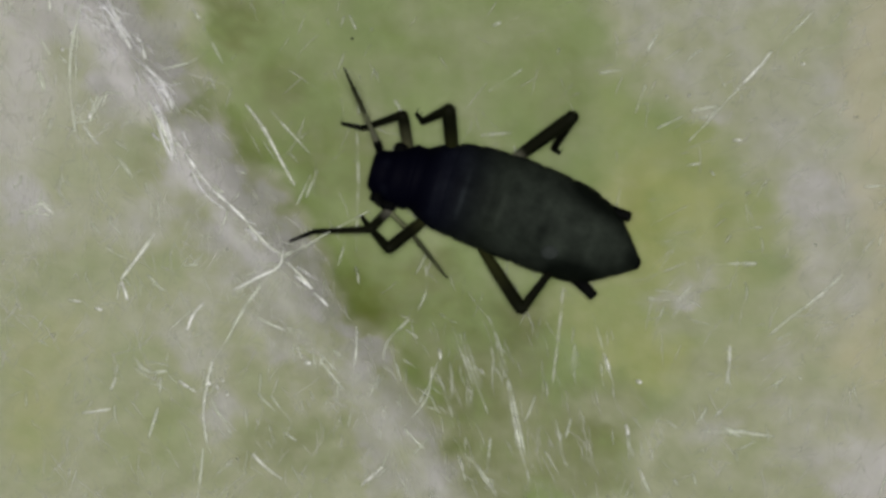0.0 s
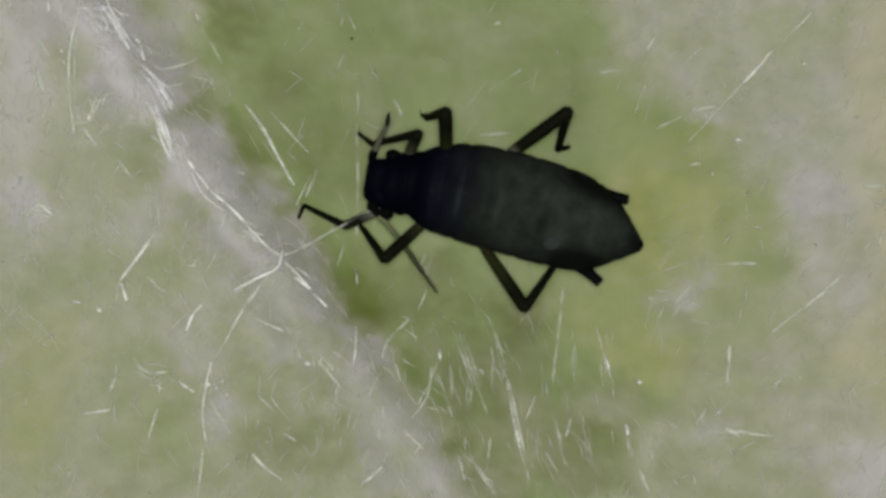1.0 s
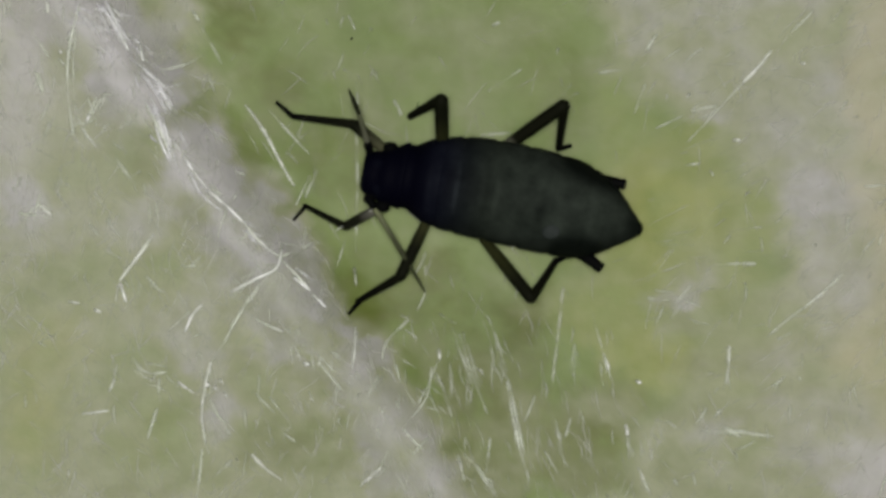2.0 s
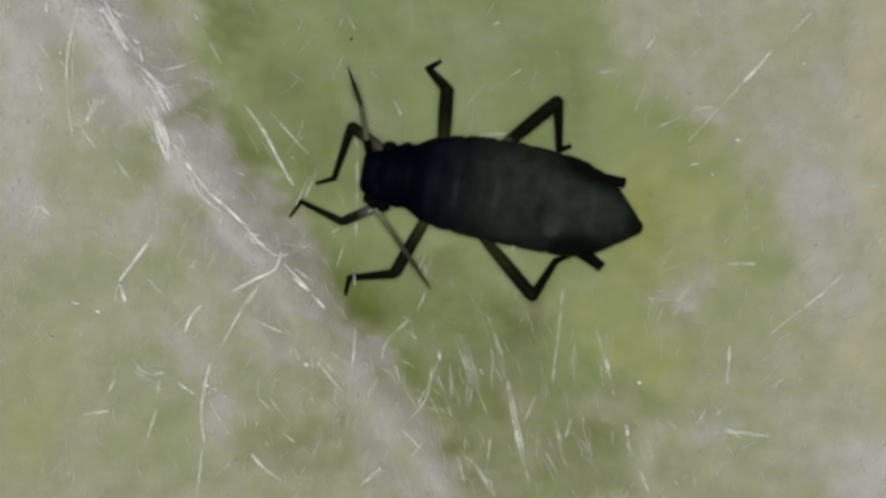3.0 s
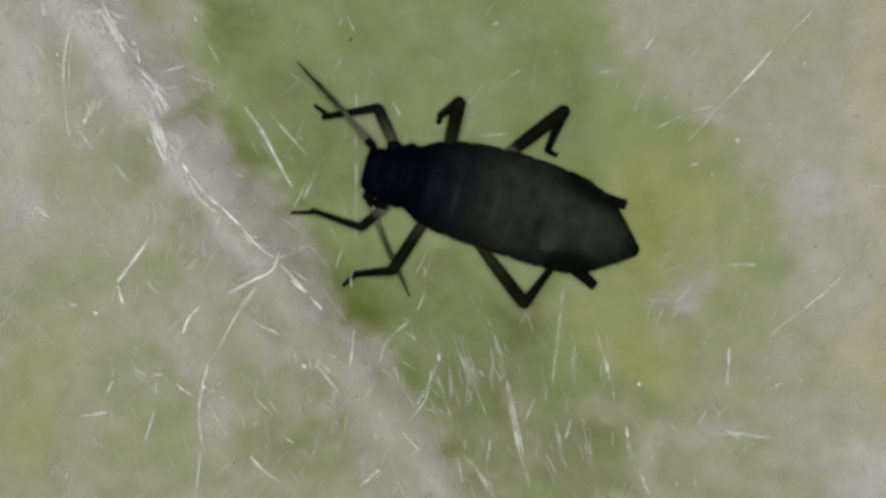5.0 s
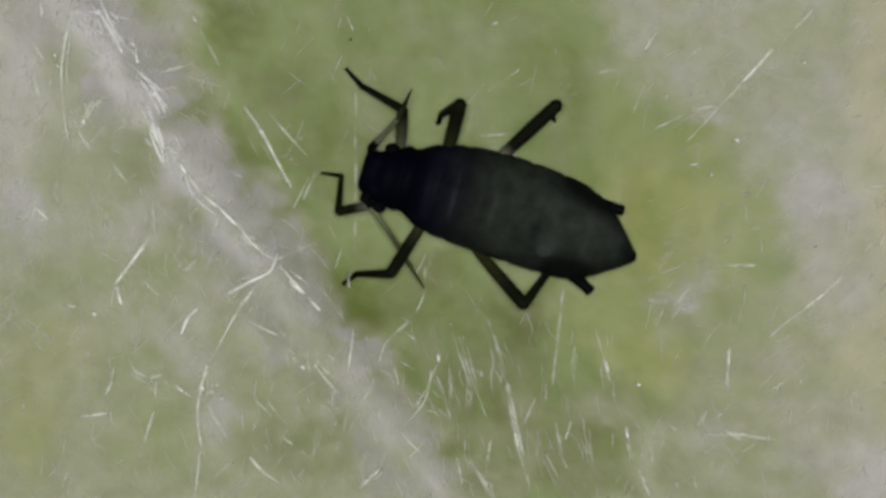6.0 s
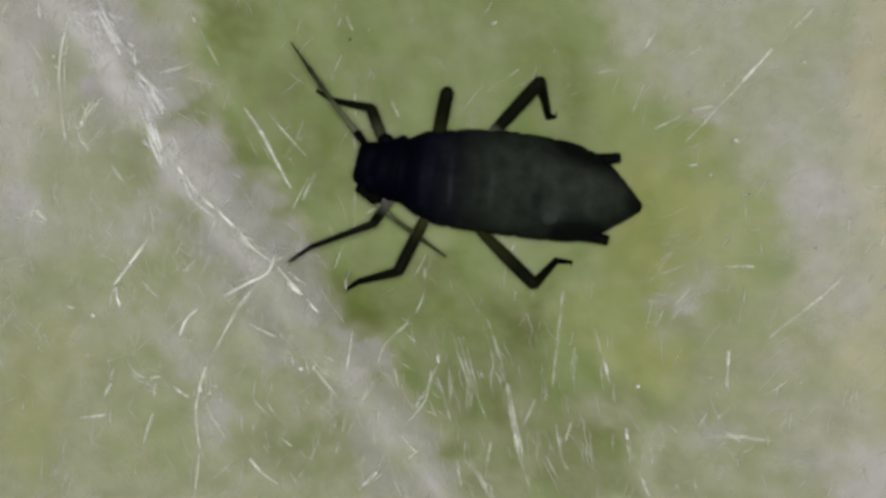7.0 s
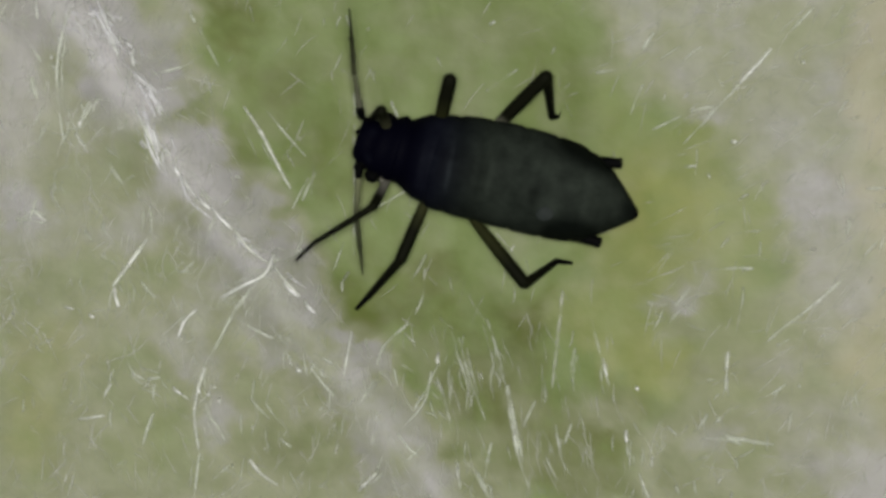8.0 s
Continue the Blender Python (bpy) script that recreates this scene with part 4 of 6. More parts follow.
# ---- down: countless finer hairs ----
def down(name, count, mat, seed, half, long, lift):
    rng = random.Random(seed)
    verts, faces = [], []
    while count:
        x, y = rng.uniform(-5.2, 5.2), rng.uniform(-3.6, 3.6)
        f = felt_at(x, y)[0]
        n = x * ACROSS.x + y * ACROSS.y
        valley = -0.95 < n and y < -0.55 and x < 1.4
        if rng.random() > (0.25 if valley else 0.015 + (0.3 if n > 0.6 else 0.75) * f):
            continue
        count -= 1
        if valley:
            heading = math.atan2(-0.96, 0.24) + rng.gauss(0, 0.2)
        elif n > 1.0:
            heading = math.atan2(-0.75, -0.65) + rng.gauss(0, 0.5)
        else:
            heading = rng.choice((math.atan2(-0.8, 0.6), math.atan2(-0.8, -0.45), math.atan2(-1, 0))) + rng.gauss(0, 0.35)
        d = long * rng.uniform(0.4, 1.4)
        strand(verts, faces, x, y, x + d * math.cos(heading), y + d * math.sin(heading), half * rng.uniform(0.6, 1.3),
               d * rng.gauss(0, 0.045), lift * rng.uniform(0.4, 1.4), 4, 4)
    return tagged(strands(name, verts, faces, mat), "fine white down that mats the leaf", kind="stuff")


down("leaf_down", 5200, DOWN, 4, 0.0068, 0.26, 0.09)
down("leaf_down", 420, VEIL, 17, 0.0160, 0.17, 0.10)
down("leaf_down", 240, SOFT, 9, 0.0105, 0.2, 0.12)
# short flecks that stand for glints on the down
down("leaf_down", 60, HAIR, 12, 0.0085, 0.07, 0.14)


speck = part("speck", blob(bmesh.new(), 0, 0, 0, 0.013, 0.011, 0.010), cuticle("dirt", (0.02, 0.022, 0.012), (0.05, 0.052, 0.03), 0.8, 0.1), None)
tagged(speck, "tiny dark grain of dirt on the leaf", "grain")
SPECK = Vector((-0.735 * MM, 1.683 * MM, (leaf_z(-0.735, 1.683) + 0.012) * MM))


# ---- what moves ----
def motions():
    # a hair that loses its glint: slid out of sight under the head instead
    drawn = ((0.0, 0.0), (0.95, 0.0), (1.2, 0.48), (1.7, 0.49), (3.2, 0.45), (4.2, 0.50), (4.7, 0.85), (8.0, 0.85))
    walk(fading_hair, [(t, pose(0.884 * d * MM, 0.468 * d * MM, 0)) for t, d in drawn])
    # the leaf tips towards its far side under the lens, and carries the grain of dirt along
    tipping = [
        (0.0, spot(0.018, 0.010, -0.024, -1.295, 2.954, -0.166)), (0.5, spot(0.015, 0.009, -0.029, -0.906, 2.492, -0.122)), (1.0, spot(0.012, 0.007, -0.032, -0.612, 2.071, -0.091)),
        (1.5, spot(0.010, 0.006, -0.034, -0.397, 1.673, -0.067)), (2.0, spot(0.007, 0.005, -0.032, -0.245, 1.284, -0.049)), (2.5, spot(0.005, 0.003, -0.027, -0.139, 0.886, -0.032)),
        (3.0, spot(0.003, 0.002, -0.016, -0.063, 0.463, -0.017)), (3.5, spot(0.000, 0.000, 0.000, 0.000, -0.000, 0.000)), (4.0, spot(-0.003, -0.002, 0.023, 0.066, -0.520, 0.018)),
        (4.5, spot(-0.006, -0.004, 0.053, 0.151, -1.114, 0.039)), (5.0, spot(-0.010, -0.007, 0.091, 0.271, -1.797, 0.060)), (5.5, spot(-0.014, -0.009, 0.139, 0.443, -2.585, 0.081)),
        (6.0, spot(-0.018, -0.012, 0.196, 0.684, -3.495, 0.098)), (6.5, spot(-0.023, -0.016, 0.264, 1.011, -4.543, 0.106)), (7.0, spot(-0.029, -0.020, 0.344, 1.440, -5.745, 0.095)),
        (7.5, spot(-0.036, -0.024, 0.435, 1.991, -7.115, 0.055)), (8.0, spot(-0.043, -0.029, 0.540, 2.682, -8.670, -0.031)),
    ]
    walk(leaf, tipping)
    walk(speck, [(t, m @ Matrix.Translation(SPECK)) for t, m in tipping])
    walk(aphid, [
        (0.0, spot(0.475, 0.272, -0.223, 0, 0, -19.1)), (0.2, spot(0.453, 0.261, -0.222, 0, 0, -20.9)), (0.4, spot(0.436, 0.294, -0.222, 0, 0, -18.0)), (0.5, spot(0.431, 0.302, -0.222, 0, 0, -17.2)),
        (0.6, spot(0.436, 0.315, -0.222, 0, 0, -16.7)), (0.8, spot(0.448, 0.308, -0.222, 0, 0, -14.1)), (1.0, spot(0.461, 0.305, -0.222, 0, 0, -13.2)), (1.2, spot(0.447, 0.328, -0.221, 0, 0, -11.3)),
        (1.4, spot(0.436, 0.331, -0.219, 0, 0, -9.9)), (1.5, spot(0.432, 0.324, -0.218, 0, 0, -9.8)), (1.6, spot(0.434, 0.319, -0.218, 0, 0, -10.3)), (1.7, spot(0.446, 0.382, -0.217, 0, 0, -10.0)),
        (2.8, spot(0.436, 0.343, -0.196, 0, 0, -11.4)), (2.9, spot(0.438, 0.358, -0.193, 0, 0, -10.6)), (3.0, spot(0.442, 0.383, -0.190, 0, 0, -10.0)), (3.2, spot(0.448, 0.365, -0.183, 0, 0, -11.4)),
        (3.4, spot(0.452, 0.344, -0.175, 0, 0, -13.7)), (3.5, spot(0.450, 0.328, -0.170, 0, 0, -13.1)), (3.6, spot(0.452, 0.347, -0.165, 0, 0, -12.4)), (3.8, spot(0.458, 0.347, -0.155, 0, 0, -12.8)),
        (4.0, spot(0.446, 0.361, -0.143, 0, 0, -11.7)), (4.2, spot(0.433, 0.343, -0.130, 0, 0, -12.6)), (4.4, spot(0.429, 0.309, -0.116, 0, 0, -14.3)), (4.5, spot(0.442, 0.293, -0.108, 0, 0, -15.3)),
        (4.6, spot(0.444, 0.297, -0.100, 0, 0, -15.5)), (5.8, spot(0.409, 0.310, 0.028, 0, 0, -15.4)), (6.0, spot(0.412, 0.272, 0.055, 0, 0, -16.3)), (6.2, spot(0.440, 0.265, 0.087, 0, 0, -16.6)),
        (6.4, spot(0.455, 0.337, 0.121, 0, 0, -14.6)), (6.5, spot(0.455, 0.342, 0.138, 0, 0, -14.4)), (6.6, spot(0.459, 0.375, 0.156, 0, 0, -12.0)), (6.7, spot(0.445, 0.395, 0.173, 0, 0, -10.3)),
        (6.8, spot(0.443, 0.413, 0.192, 0, 0, -8.9)), (7.0, spot(0.405, 0.447, 0.228, 0, 0, -4.9)), (7.2, spot(0.399, 0.454, 0.268, 0, 0, -6.3)), (7.4, spot(0.366, 0.478, 0.309, 0, 0, -8.3)),
        (7.5, spot(0.377, 0.497, 0.333, 0, 0, -10.3)), (7.6, spot(0.382, 0.505, 0.357, 0, 0, -10.7)), (7.8, spot(0.375, 0.518, 0.405, 0, 0, -11.4)), (8.0, spot(0.386, 0.519, 0.458, 0, 0, -11.4)),
    ])
    walk(thorax, [
        (0.0, yaw(THORAX_PIVOT, 1.524)), (1.0, yaw(THORAX_PIVOT, 1.524)), (1.5, yaw(THORAX_PIVOT, 0)), (6.5, yaw(THORAX_PIVOT, 0)), 
        (7.0, yaw(THORAX_PIVOT, -3.302)), (7.4, yaw(THORAX_PIVOT, -3.048)), (8.0, yaw(THORAX_PIVOT, -2.794)),
    ])
    walk(head, [
        (0.0, yaw(THORAX_PIVOT, 1.524) @ yaw(NECK_PIVOT, 2.46)), (1.0, yaw(THORAX_PIVOT, 1.524) @ yaw(NECK_PIVOT, 2.46)), 
        (1.5, yaw(THORAX_PIVOT, 0) @ yaw(NECK_PIVOT, 0)), (6.5, yaw(THORAX_PIVOT, 0) @ yaw(NECK_PIVOT, 0)), 
        (7.0, yaw(THORAX_PIVOT, -3.302) @ yaw(NECK_PIVOT, -5.33)), (7.4, yaw(THORAX_PIVOT, -3.048) @ yaw(NECK_PIVOT, -4.92)), 
        (8.0, yaw(THORAX_PIVOT, -2.794) @ yaw(NECK_PIVOT, -4.51)),
    ])
    walk(tubes[0], [(0.0, far_tube(1)), (6.4, far_tube(1)), (6.9, far_tube(11)), (8.0, far_tube(9))])
    walk(tubes[1], [(0.0, near_tube(-28)), (6.4, near_tube(-26)), (6.9, near_tube(-9)), (8.0, near_tube(-7))])
    walk(fore_far["femur"], [
        (0.0, aim(-0.834, 0.171, 0.36, 119, 41)), (0.2, aim(-0.834, 0.171, 0.36, 122, 36)), (0.4, aim(-0.834, 0.171, 0.36, 108, 41)), 
        (0.5, aim(-0.834, 0.171, 0.36, 108, 42)), (0.6, aim(-0.834, 0.171, 0.36, 97, 48)), (0.8, aim(-0.834, 0.171, 0.36, 86, 52)), 
        (1.0, aim(-0.834, 0.171, 0.36, 78, 55)), (1.2, aim(-0.834, 0.171, 0.36, 77, 52)), (1.4, aim(-0.834, 0.171, 0.36, 92, 43)), 
        (1.5, aim(-0.834, 0.171, 0.36, 117, 29)), (1.6, aim(-0.834, 0.171, 0.36, 121, 30)), (1.7, aim(-0.834, 0.171, 0.36, 148, 6)), 
        (2.8, aim(-0.834, 0.171, 0.36, 154, 5)), (2.9, aim(-0.834, 0.171, 0.36, 155, 14)), (3.0, aim(-0.834, 0.171, 0.36, 154, 11)), 
        (3.2, aim(-0.834, 0.171, 0.36, 155, 18)), (3.4, aim(-0.834, 0.171, 0.36, 159, 12)), (3.5, aim(-0.834, 0.171, 0.36, 158, 6)), 
        (3.6, aim(-0.834, 0.171, 0.36, 159, 6)), (3.8, aim(-0.834, 0.171, 0.36, 113, 45)), (4.0, aim(-0.834, 0.171, 0.36, 113, 37)), 
        (4.2, aim(-0.834, 0.171, 0.36, 125, 6)), (4.4, aim(-0.834, 0.171, 0.36, 129, 10)), (4.5, aim(-0.834, 0.171, 0.36, 130, 6)), 
        (4.6, aim(-0.834, 0.171, 0.36, 130, 6)), (5.8, aim(-0.834, 0.171, 0.36, 126, 34)), (6.0, aim(-0.834, 0.171, 0.36, 103, 26)), 
        (6.2, aim(-0.834, 0.171, 0.36, 100, 16)), (6.4, aim(-0.834, 0.171, 0.36, 111, 36)), (6.5, aim(-0.834, 0.171, 0.36, 115, 38)), 
        (6.6, aim(-0.834, 0.171, 0.36, 127, 41)), (6.7, aim(-0.834, 0.171, 0.36, 126, 50)), (6.8, aim(-0.834, 0.171, 0.36, 128, 49)), 
        (7.0, aim(-0.834, 0.171, 0.36, 115, 22)), (7.2, aim(-0.834, 0.171, 0.36, 98, 44)), (7.4, aim(-0.834, 0.171, 0.36, 102, 47)), 
        (7.5, aim(-0.834, 0.171, 0.36, 108, 51)), (7.6, aim(-0.834, 0.171, 0.36, 108, 54)), (7.8, aim(-0.834, 0.171, 0.36, 116, 58)), 
        (8.0, aim(-0.834, 0.171, 0.36, 122, 60)),
    ])
    walk(fore_far["tibia"], [
        (0.0, aim(0.472, 0, 0, 133, -33)), (0.2, aim(0.472, 0, 0, 137, -45)), (0.4, aim(0.472, 0, 0, 134, -40)), (0.5, aim(0.472, 0, 0, 132, -41)), 
        (0.6, aim(0.472, 0, 0, 128, -26)), (0.8, aim(0.472, 0, 0, 144, -25)), (1.0, aim(0.472, 0, 0, 147, -5)), (1.2, aim(0.472, 0, 0, 136, 3)), 
        (1.4, aim(0.472, 0, 0, 105, -24)), (1.5, aim(0.472, 0, 0, 76, -46)), (1.6, aim(0.472, 0, 0, 63, -36)), (1.7, aim(0.472, 0, 0, 33, -28)), 
        (2.8, aim(0.472, 0, 0, 41, -30)), (2.9, aim(0.472, 0, 0, 81, -43)), (3.0, aim(0.472, 0, 0, 114, -34)), (3.2, aim(0.472, 0, 0, 116, -33)), 
        (3.4, aim(0.472, 0, 0, 92, -40)), (3.5, aim(0.472, 0, 0, 75, -36)), (3.6, aim(0.472, 0, 0, 67, -36)), (3.8, aim(0.472, 0, 0, 114, -9)), 
        (4.0, aim(0.472, 0, 0, 86, -38)), (4.2, aim(0.472, 0, 0, 29, -32)), (4.4, aim(0.472, 0, 0, 30, -31)), (4.5, aim(0.472, 0, 0, 33, -30)), 
        (4.6, aim(0.472, 0, 0, 44, -34)), (5.8, aim(0.472, 0, 0, 107, -40)), (6.0, aim(0.472, 0, 0, 90, -50)), (6.2, aim(0.472, 0, 0, 57, -54)), 
        (6.4, aim(0.472, 0, 0, 55, -42)), (6.5, aim(0.472, 0, 0, 95, -56)), (6.6, aim(0.472, 0, 0, 160, -38)), (6.7, aim(0.472, 0, 0, 171, -30)), 
        (6.8, aim(0.472, 0, 0, 172, -32)), (7.0, aim(0.472, 0, 0, 92, -62)), (7.2, aim(0.472, 0, 0, 133, -60)), (7.4, aim(0.472, 0, 0, 147, -50)), 
        (7.5, aim(0.472, 0, 0, 158, -39)), (7.6, aim(0.472, 0, 0, 157, -36)), (7.8, aim(0.472, 0, 0, 165, -26)), (8.0, aim(0.472, 0, 0, 165, -25)),
    ])
    walk(fore_far["tarsus"], [
        (0.0, aim(0.163, 0.33, -0.294, 76, -19)), (0.2, aim(0.194, 0.261, -0.382, 81, -43)), (0.4, aim(0.182, 0.296, -0.346, 62, -29)), 
        (0.5, aim(0.199, 0.305, -0.352, 74, -38)), (0.6, aim(0.175, 0.385, -0.235, 74, -24)), (0.8, aim(0.078, 0.289, -0.23, 116, -20)), 
        (1.0, aim(0.02, 0.292, -0.044, 113, -28)), (1.2, aim(0.085, 0.375, 0.027, 105, -8)), (1.4, aim(0.342, 0.475, -0.221, 103, -65)), 
        (1.5, aim(0.561, 0.362, -0.39, 20, -73)), (1.6, aim(0.67, 0.389, -0.318, 13, -71)), (1.7, aim(0.874, 0.259, -0.251, -2, -13)), 
        (2.8, aim(0.824, 0.31, -0.267, 5, -42)), (2.9, aim(0.536, 0.392, -0.366, 32, -36)), (3.0, aim(0.287, 0.407, -0.303, 58, -34)), 
        (3.2, aim(0.277, 0.41, -0.292, 63, -37)), (3.4, aim(0.461, 0.413, -0.347, 51, -34)), (3.5, aim(0.587, 0.42, -0.32, 25, -26)), 
        (3.6, aim(0.645, 0.402, -0.316, 34, -22)), (3.8, aim(0.259, 0.488, -0.087, 97, -9)), (4.0, aim(0.502, 0.425, -0.332, 56, -58)), 
        (4.2, aim(0.871, 0.224, -0.288, 5, -27)), (4.4, aim(0.87, 0.232, -0.282, 8, -16)), (4.5, aim(0.866, 0.256, -0.267, 17, -22)), 
        (4.6, aim(0.792, 0.312, -0.303, 16, -30)), (5.8, aim(0.352, 0.397, -0.346, 81, -43)), (6.0, aim(0.473, 0.344, -0.417, 50, -22)), 
        (6.2, aim(0.645, 0.269, -0.435, 30, -48)), (6.4, aim(0.704, 0.331, -0.359, 24, -40)), (6.5, aim(0.445, 0.297, -0.45, 35, -38)), 
        (6.6, aim(0.073, 0.143, -0.334, 130, -22)), (6.7, aim(0.009, 0.07, -0.267, 151, -20)), (6.8, aim(0.017, 0.068, -0.282, 149, -23)), 
        (7.0, aim(0.462, 0.255, -0.476, 49, -40)), (7.2, aim(0.287, 0.198, -0.467, 72, -60)), (7.4, aim(0.182, 0.185, -0.416, 111, -71)), 
        (7.5, aim(0.086, 0.159, -0.342, 154, -37)), (7.6, aim(0.07, 0.174, -0.315, 153, -41)), (7.8, aim(0.004, 0.129, -0.236, 157, -29)), 
        (8.0, aim(-0.003, 0.124, -0.224, 138, -10)),
    ])
    walk(fore_near["femur"], [
        (0.0, aim(-0.801, -0.118, 0.36, -114, 39)), (0.2, aim(-0.801, -0.118, 0.36, -114, 42)), (0.4, aim(-0.801, -0.118, 0.36, -129, 6)), 
        (0.5, aim(-0.801, -0.118, 0.36, -131, 5)), (0.6, aim(-0.801, -0.118, 0.36, -130, 5)), (0.8, aim(-0.801, -0.118, 0.36, -137, 6)), 
        (1.0, aim(-0.801, -0.118, 0.36, -143, 6)), (1.2, aim(-0.801, -0.118, 0.36, -146, 6)), (1.4, aim(-0.801, -0.118, 0.36, -149, 13)), 
        (1.5, aim(-0.801, -0.118, 0.36, -150, 6)), (1.6, aim(-0.801, -0.118, 0.36, -150, 17)), (1.7, aim(-0.801, -0.118, 0.36, -145, 6)), 
        (2.8, aim(-0.801, -0.118, 0.36, -138, 19)), (2.9, aim(-0.801, -0.118, 0.36, -139, 18)), (3.0, aim(-0.801, -0.118, 0.36, -146, 6)), 
        (3.2, aim(-0.801, -0.118, 0.36, -140, 30)), (3.4, aim(-0.801, -0.118, 0.36, -111, 49)), (3.5, aim(-0.801, -0.118, 0.36, -113, 51)), 
        (3.6, aim(-0.801, -0.118, 0.36, -113, 38)), (3.8, aim(-0.801, -0.118, 0.36, -118, 35)), (4.0, aim(-0.801, -0.118, 0.36, -121, 7)), 
        (4.2, aim(-0.801, -0.118, 0.36, -119, 15)), (4.4, aim(-0.801, -0.118, 0.36, -124, 22)), (4.5, aim(-0.801, -0.118, 0.36, -123, 40)), 
        (4.6, aim(-0.801, -0.118, 0.36, -117, 46)), (5.8, aim(-0.801, -0.118, 0.36, -149, 20)), (6.0, aim(-0.801, -0.118, 0.36, -152, 21)), 
        (6.2, aim(-0.801, -0.118, 0.36, -151, 30)), (6.4, aim(-0.801, -0.118, 0.36, -137, 36)), (6.5, aim(-0.801, -0.118, 0.36, -127, 46)), 
        (6.6, aim(-0.801, -0.118, 0.36, -126, 50)), (6.7, aim(-0.801, -0.118, 0.36, -126, 55)), (6.8, aim(-0.801, -0.118, 0.36, -126, 55)), 
        (7.0, aim(-0.801, -0.118, 0.36, -120, 58)), (7.2, aim(-0.801, -0.118, 0.36, -118, 57)), (7.4, aim(-0.801, -0.118, 0.36, -107, 61)), 
        (7.5, aim(-0.801, -0.118, 0.36, -103, 58)), (7.6, aim(-0.801, -0.118, 0.36, -103, 57)), (7.8, aim(-0.801, -0.118, 0.36, -103, 57)), 
        (8.0, aim(-0.801, -0.118, 0.36, -105, 56)),
    ])
    walk(fore_near["tibia"], [
        (0.0, aim(0.472, 0, 0, -77, -52)), (0.2, aim(0.472, 0, 0, -61, -46)), (0.4, aim(0.472, 0, 0, -60, -48)), (0.5, aim(0.472, 0, 0, -61, -52)), 
        (0.6, aim(0.472, 0, 0, -67, -50)), (0.8, aim(0.472, 0, 0, -65, -49)), (1.0, aim(0.472, 0, 0, -55, -49)), (1.2, aim(0.472, 0, 0, -57, -50)), 
        (1.4, aim(0.472, 0, 0, -65, -57)), (1.5, aim(0.472, 0, 0, -58, -51)), (1.6, aim(0.472, 0, 0, -74, -61)), (1.7, aim(0.472, 0, 0, -58, -49)), 
        (2.8, aim(0.472, 0, 0, -92, -58)), (2.9, aim(0.472, 0, 0, -90, -58)), (3.0, aim(0.472, 0, 0, -55, -48)), (3.2, aim(0.472, 0, 0, -71, -51)), 
        (3.4, aim(0.472, 0, 0, -89, -35)), (3.5, aim(0.472, 0, 0, -81, -44)), (3.6, aim(0.472, 0, 0, -93, -58)), (3.8, aim(0.472, 0, 0, -107, -65)), 
        (4.0, aim(0.472, 0, 0, -69, -55)), (4.2, aim(0.472, 0, 0, -97, -63)), (4.4, aim(0.472, 0, 0, -116, -64)), (4.5, aim(0.472, 0, 0, -118, -52)), 
        (4.6, aim(0.472, 0, 0, -109, -42)), (5.8, aim(0.472, 0, 0, -90, -58)), (6.0, aim(0.472, 0, 0, -129, -47)), (6.2, aim(0.472, 0, 0, -132, -51)), 
        (6.4, aim(0.472, 0, 0, -105, -54)), (6.5, aim(0.472, 0, 0, -94, -50)), (6.6, aim(0.472, 0, 0, -83, -59)), (6.7, aim(0.472, 0, 0, -53, -55)), 
        (6.8, aim(0.472, 0, 0, -62, -62)), (7.0, aim(0.472, 0, 0, -68, -53)), (7.2, aim(0.472, 0, 0, -59, -50)), (7.4, aim(0.472, 0, 0, -74, -52)), 
        (7.5, aim(0.472, 0, 0, -60, -47)), (7.6, aim(0.472, 0, 0, -59, -46)), (7.8, aim(0.472, 0, 0, -57, -48)), (8.0, aim(0.472, 0, 0, -54, -49)),
    ])
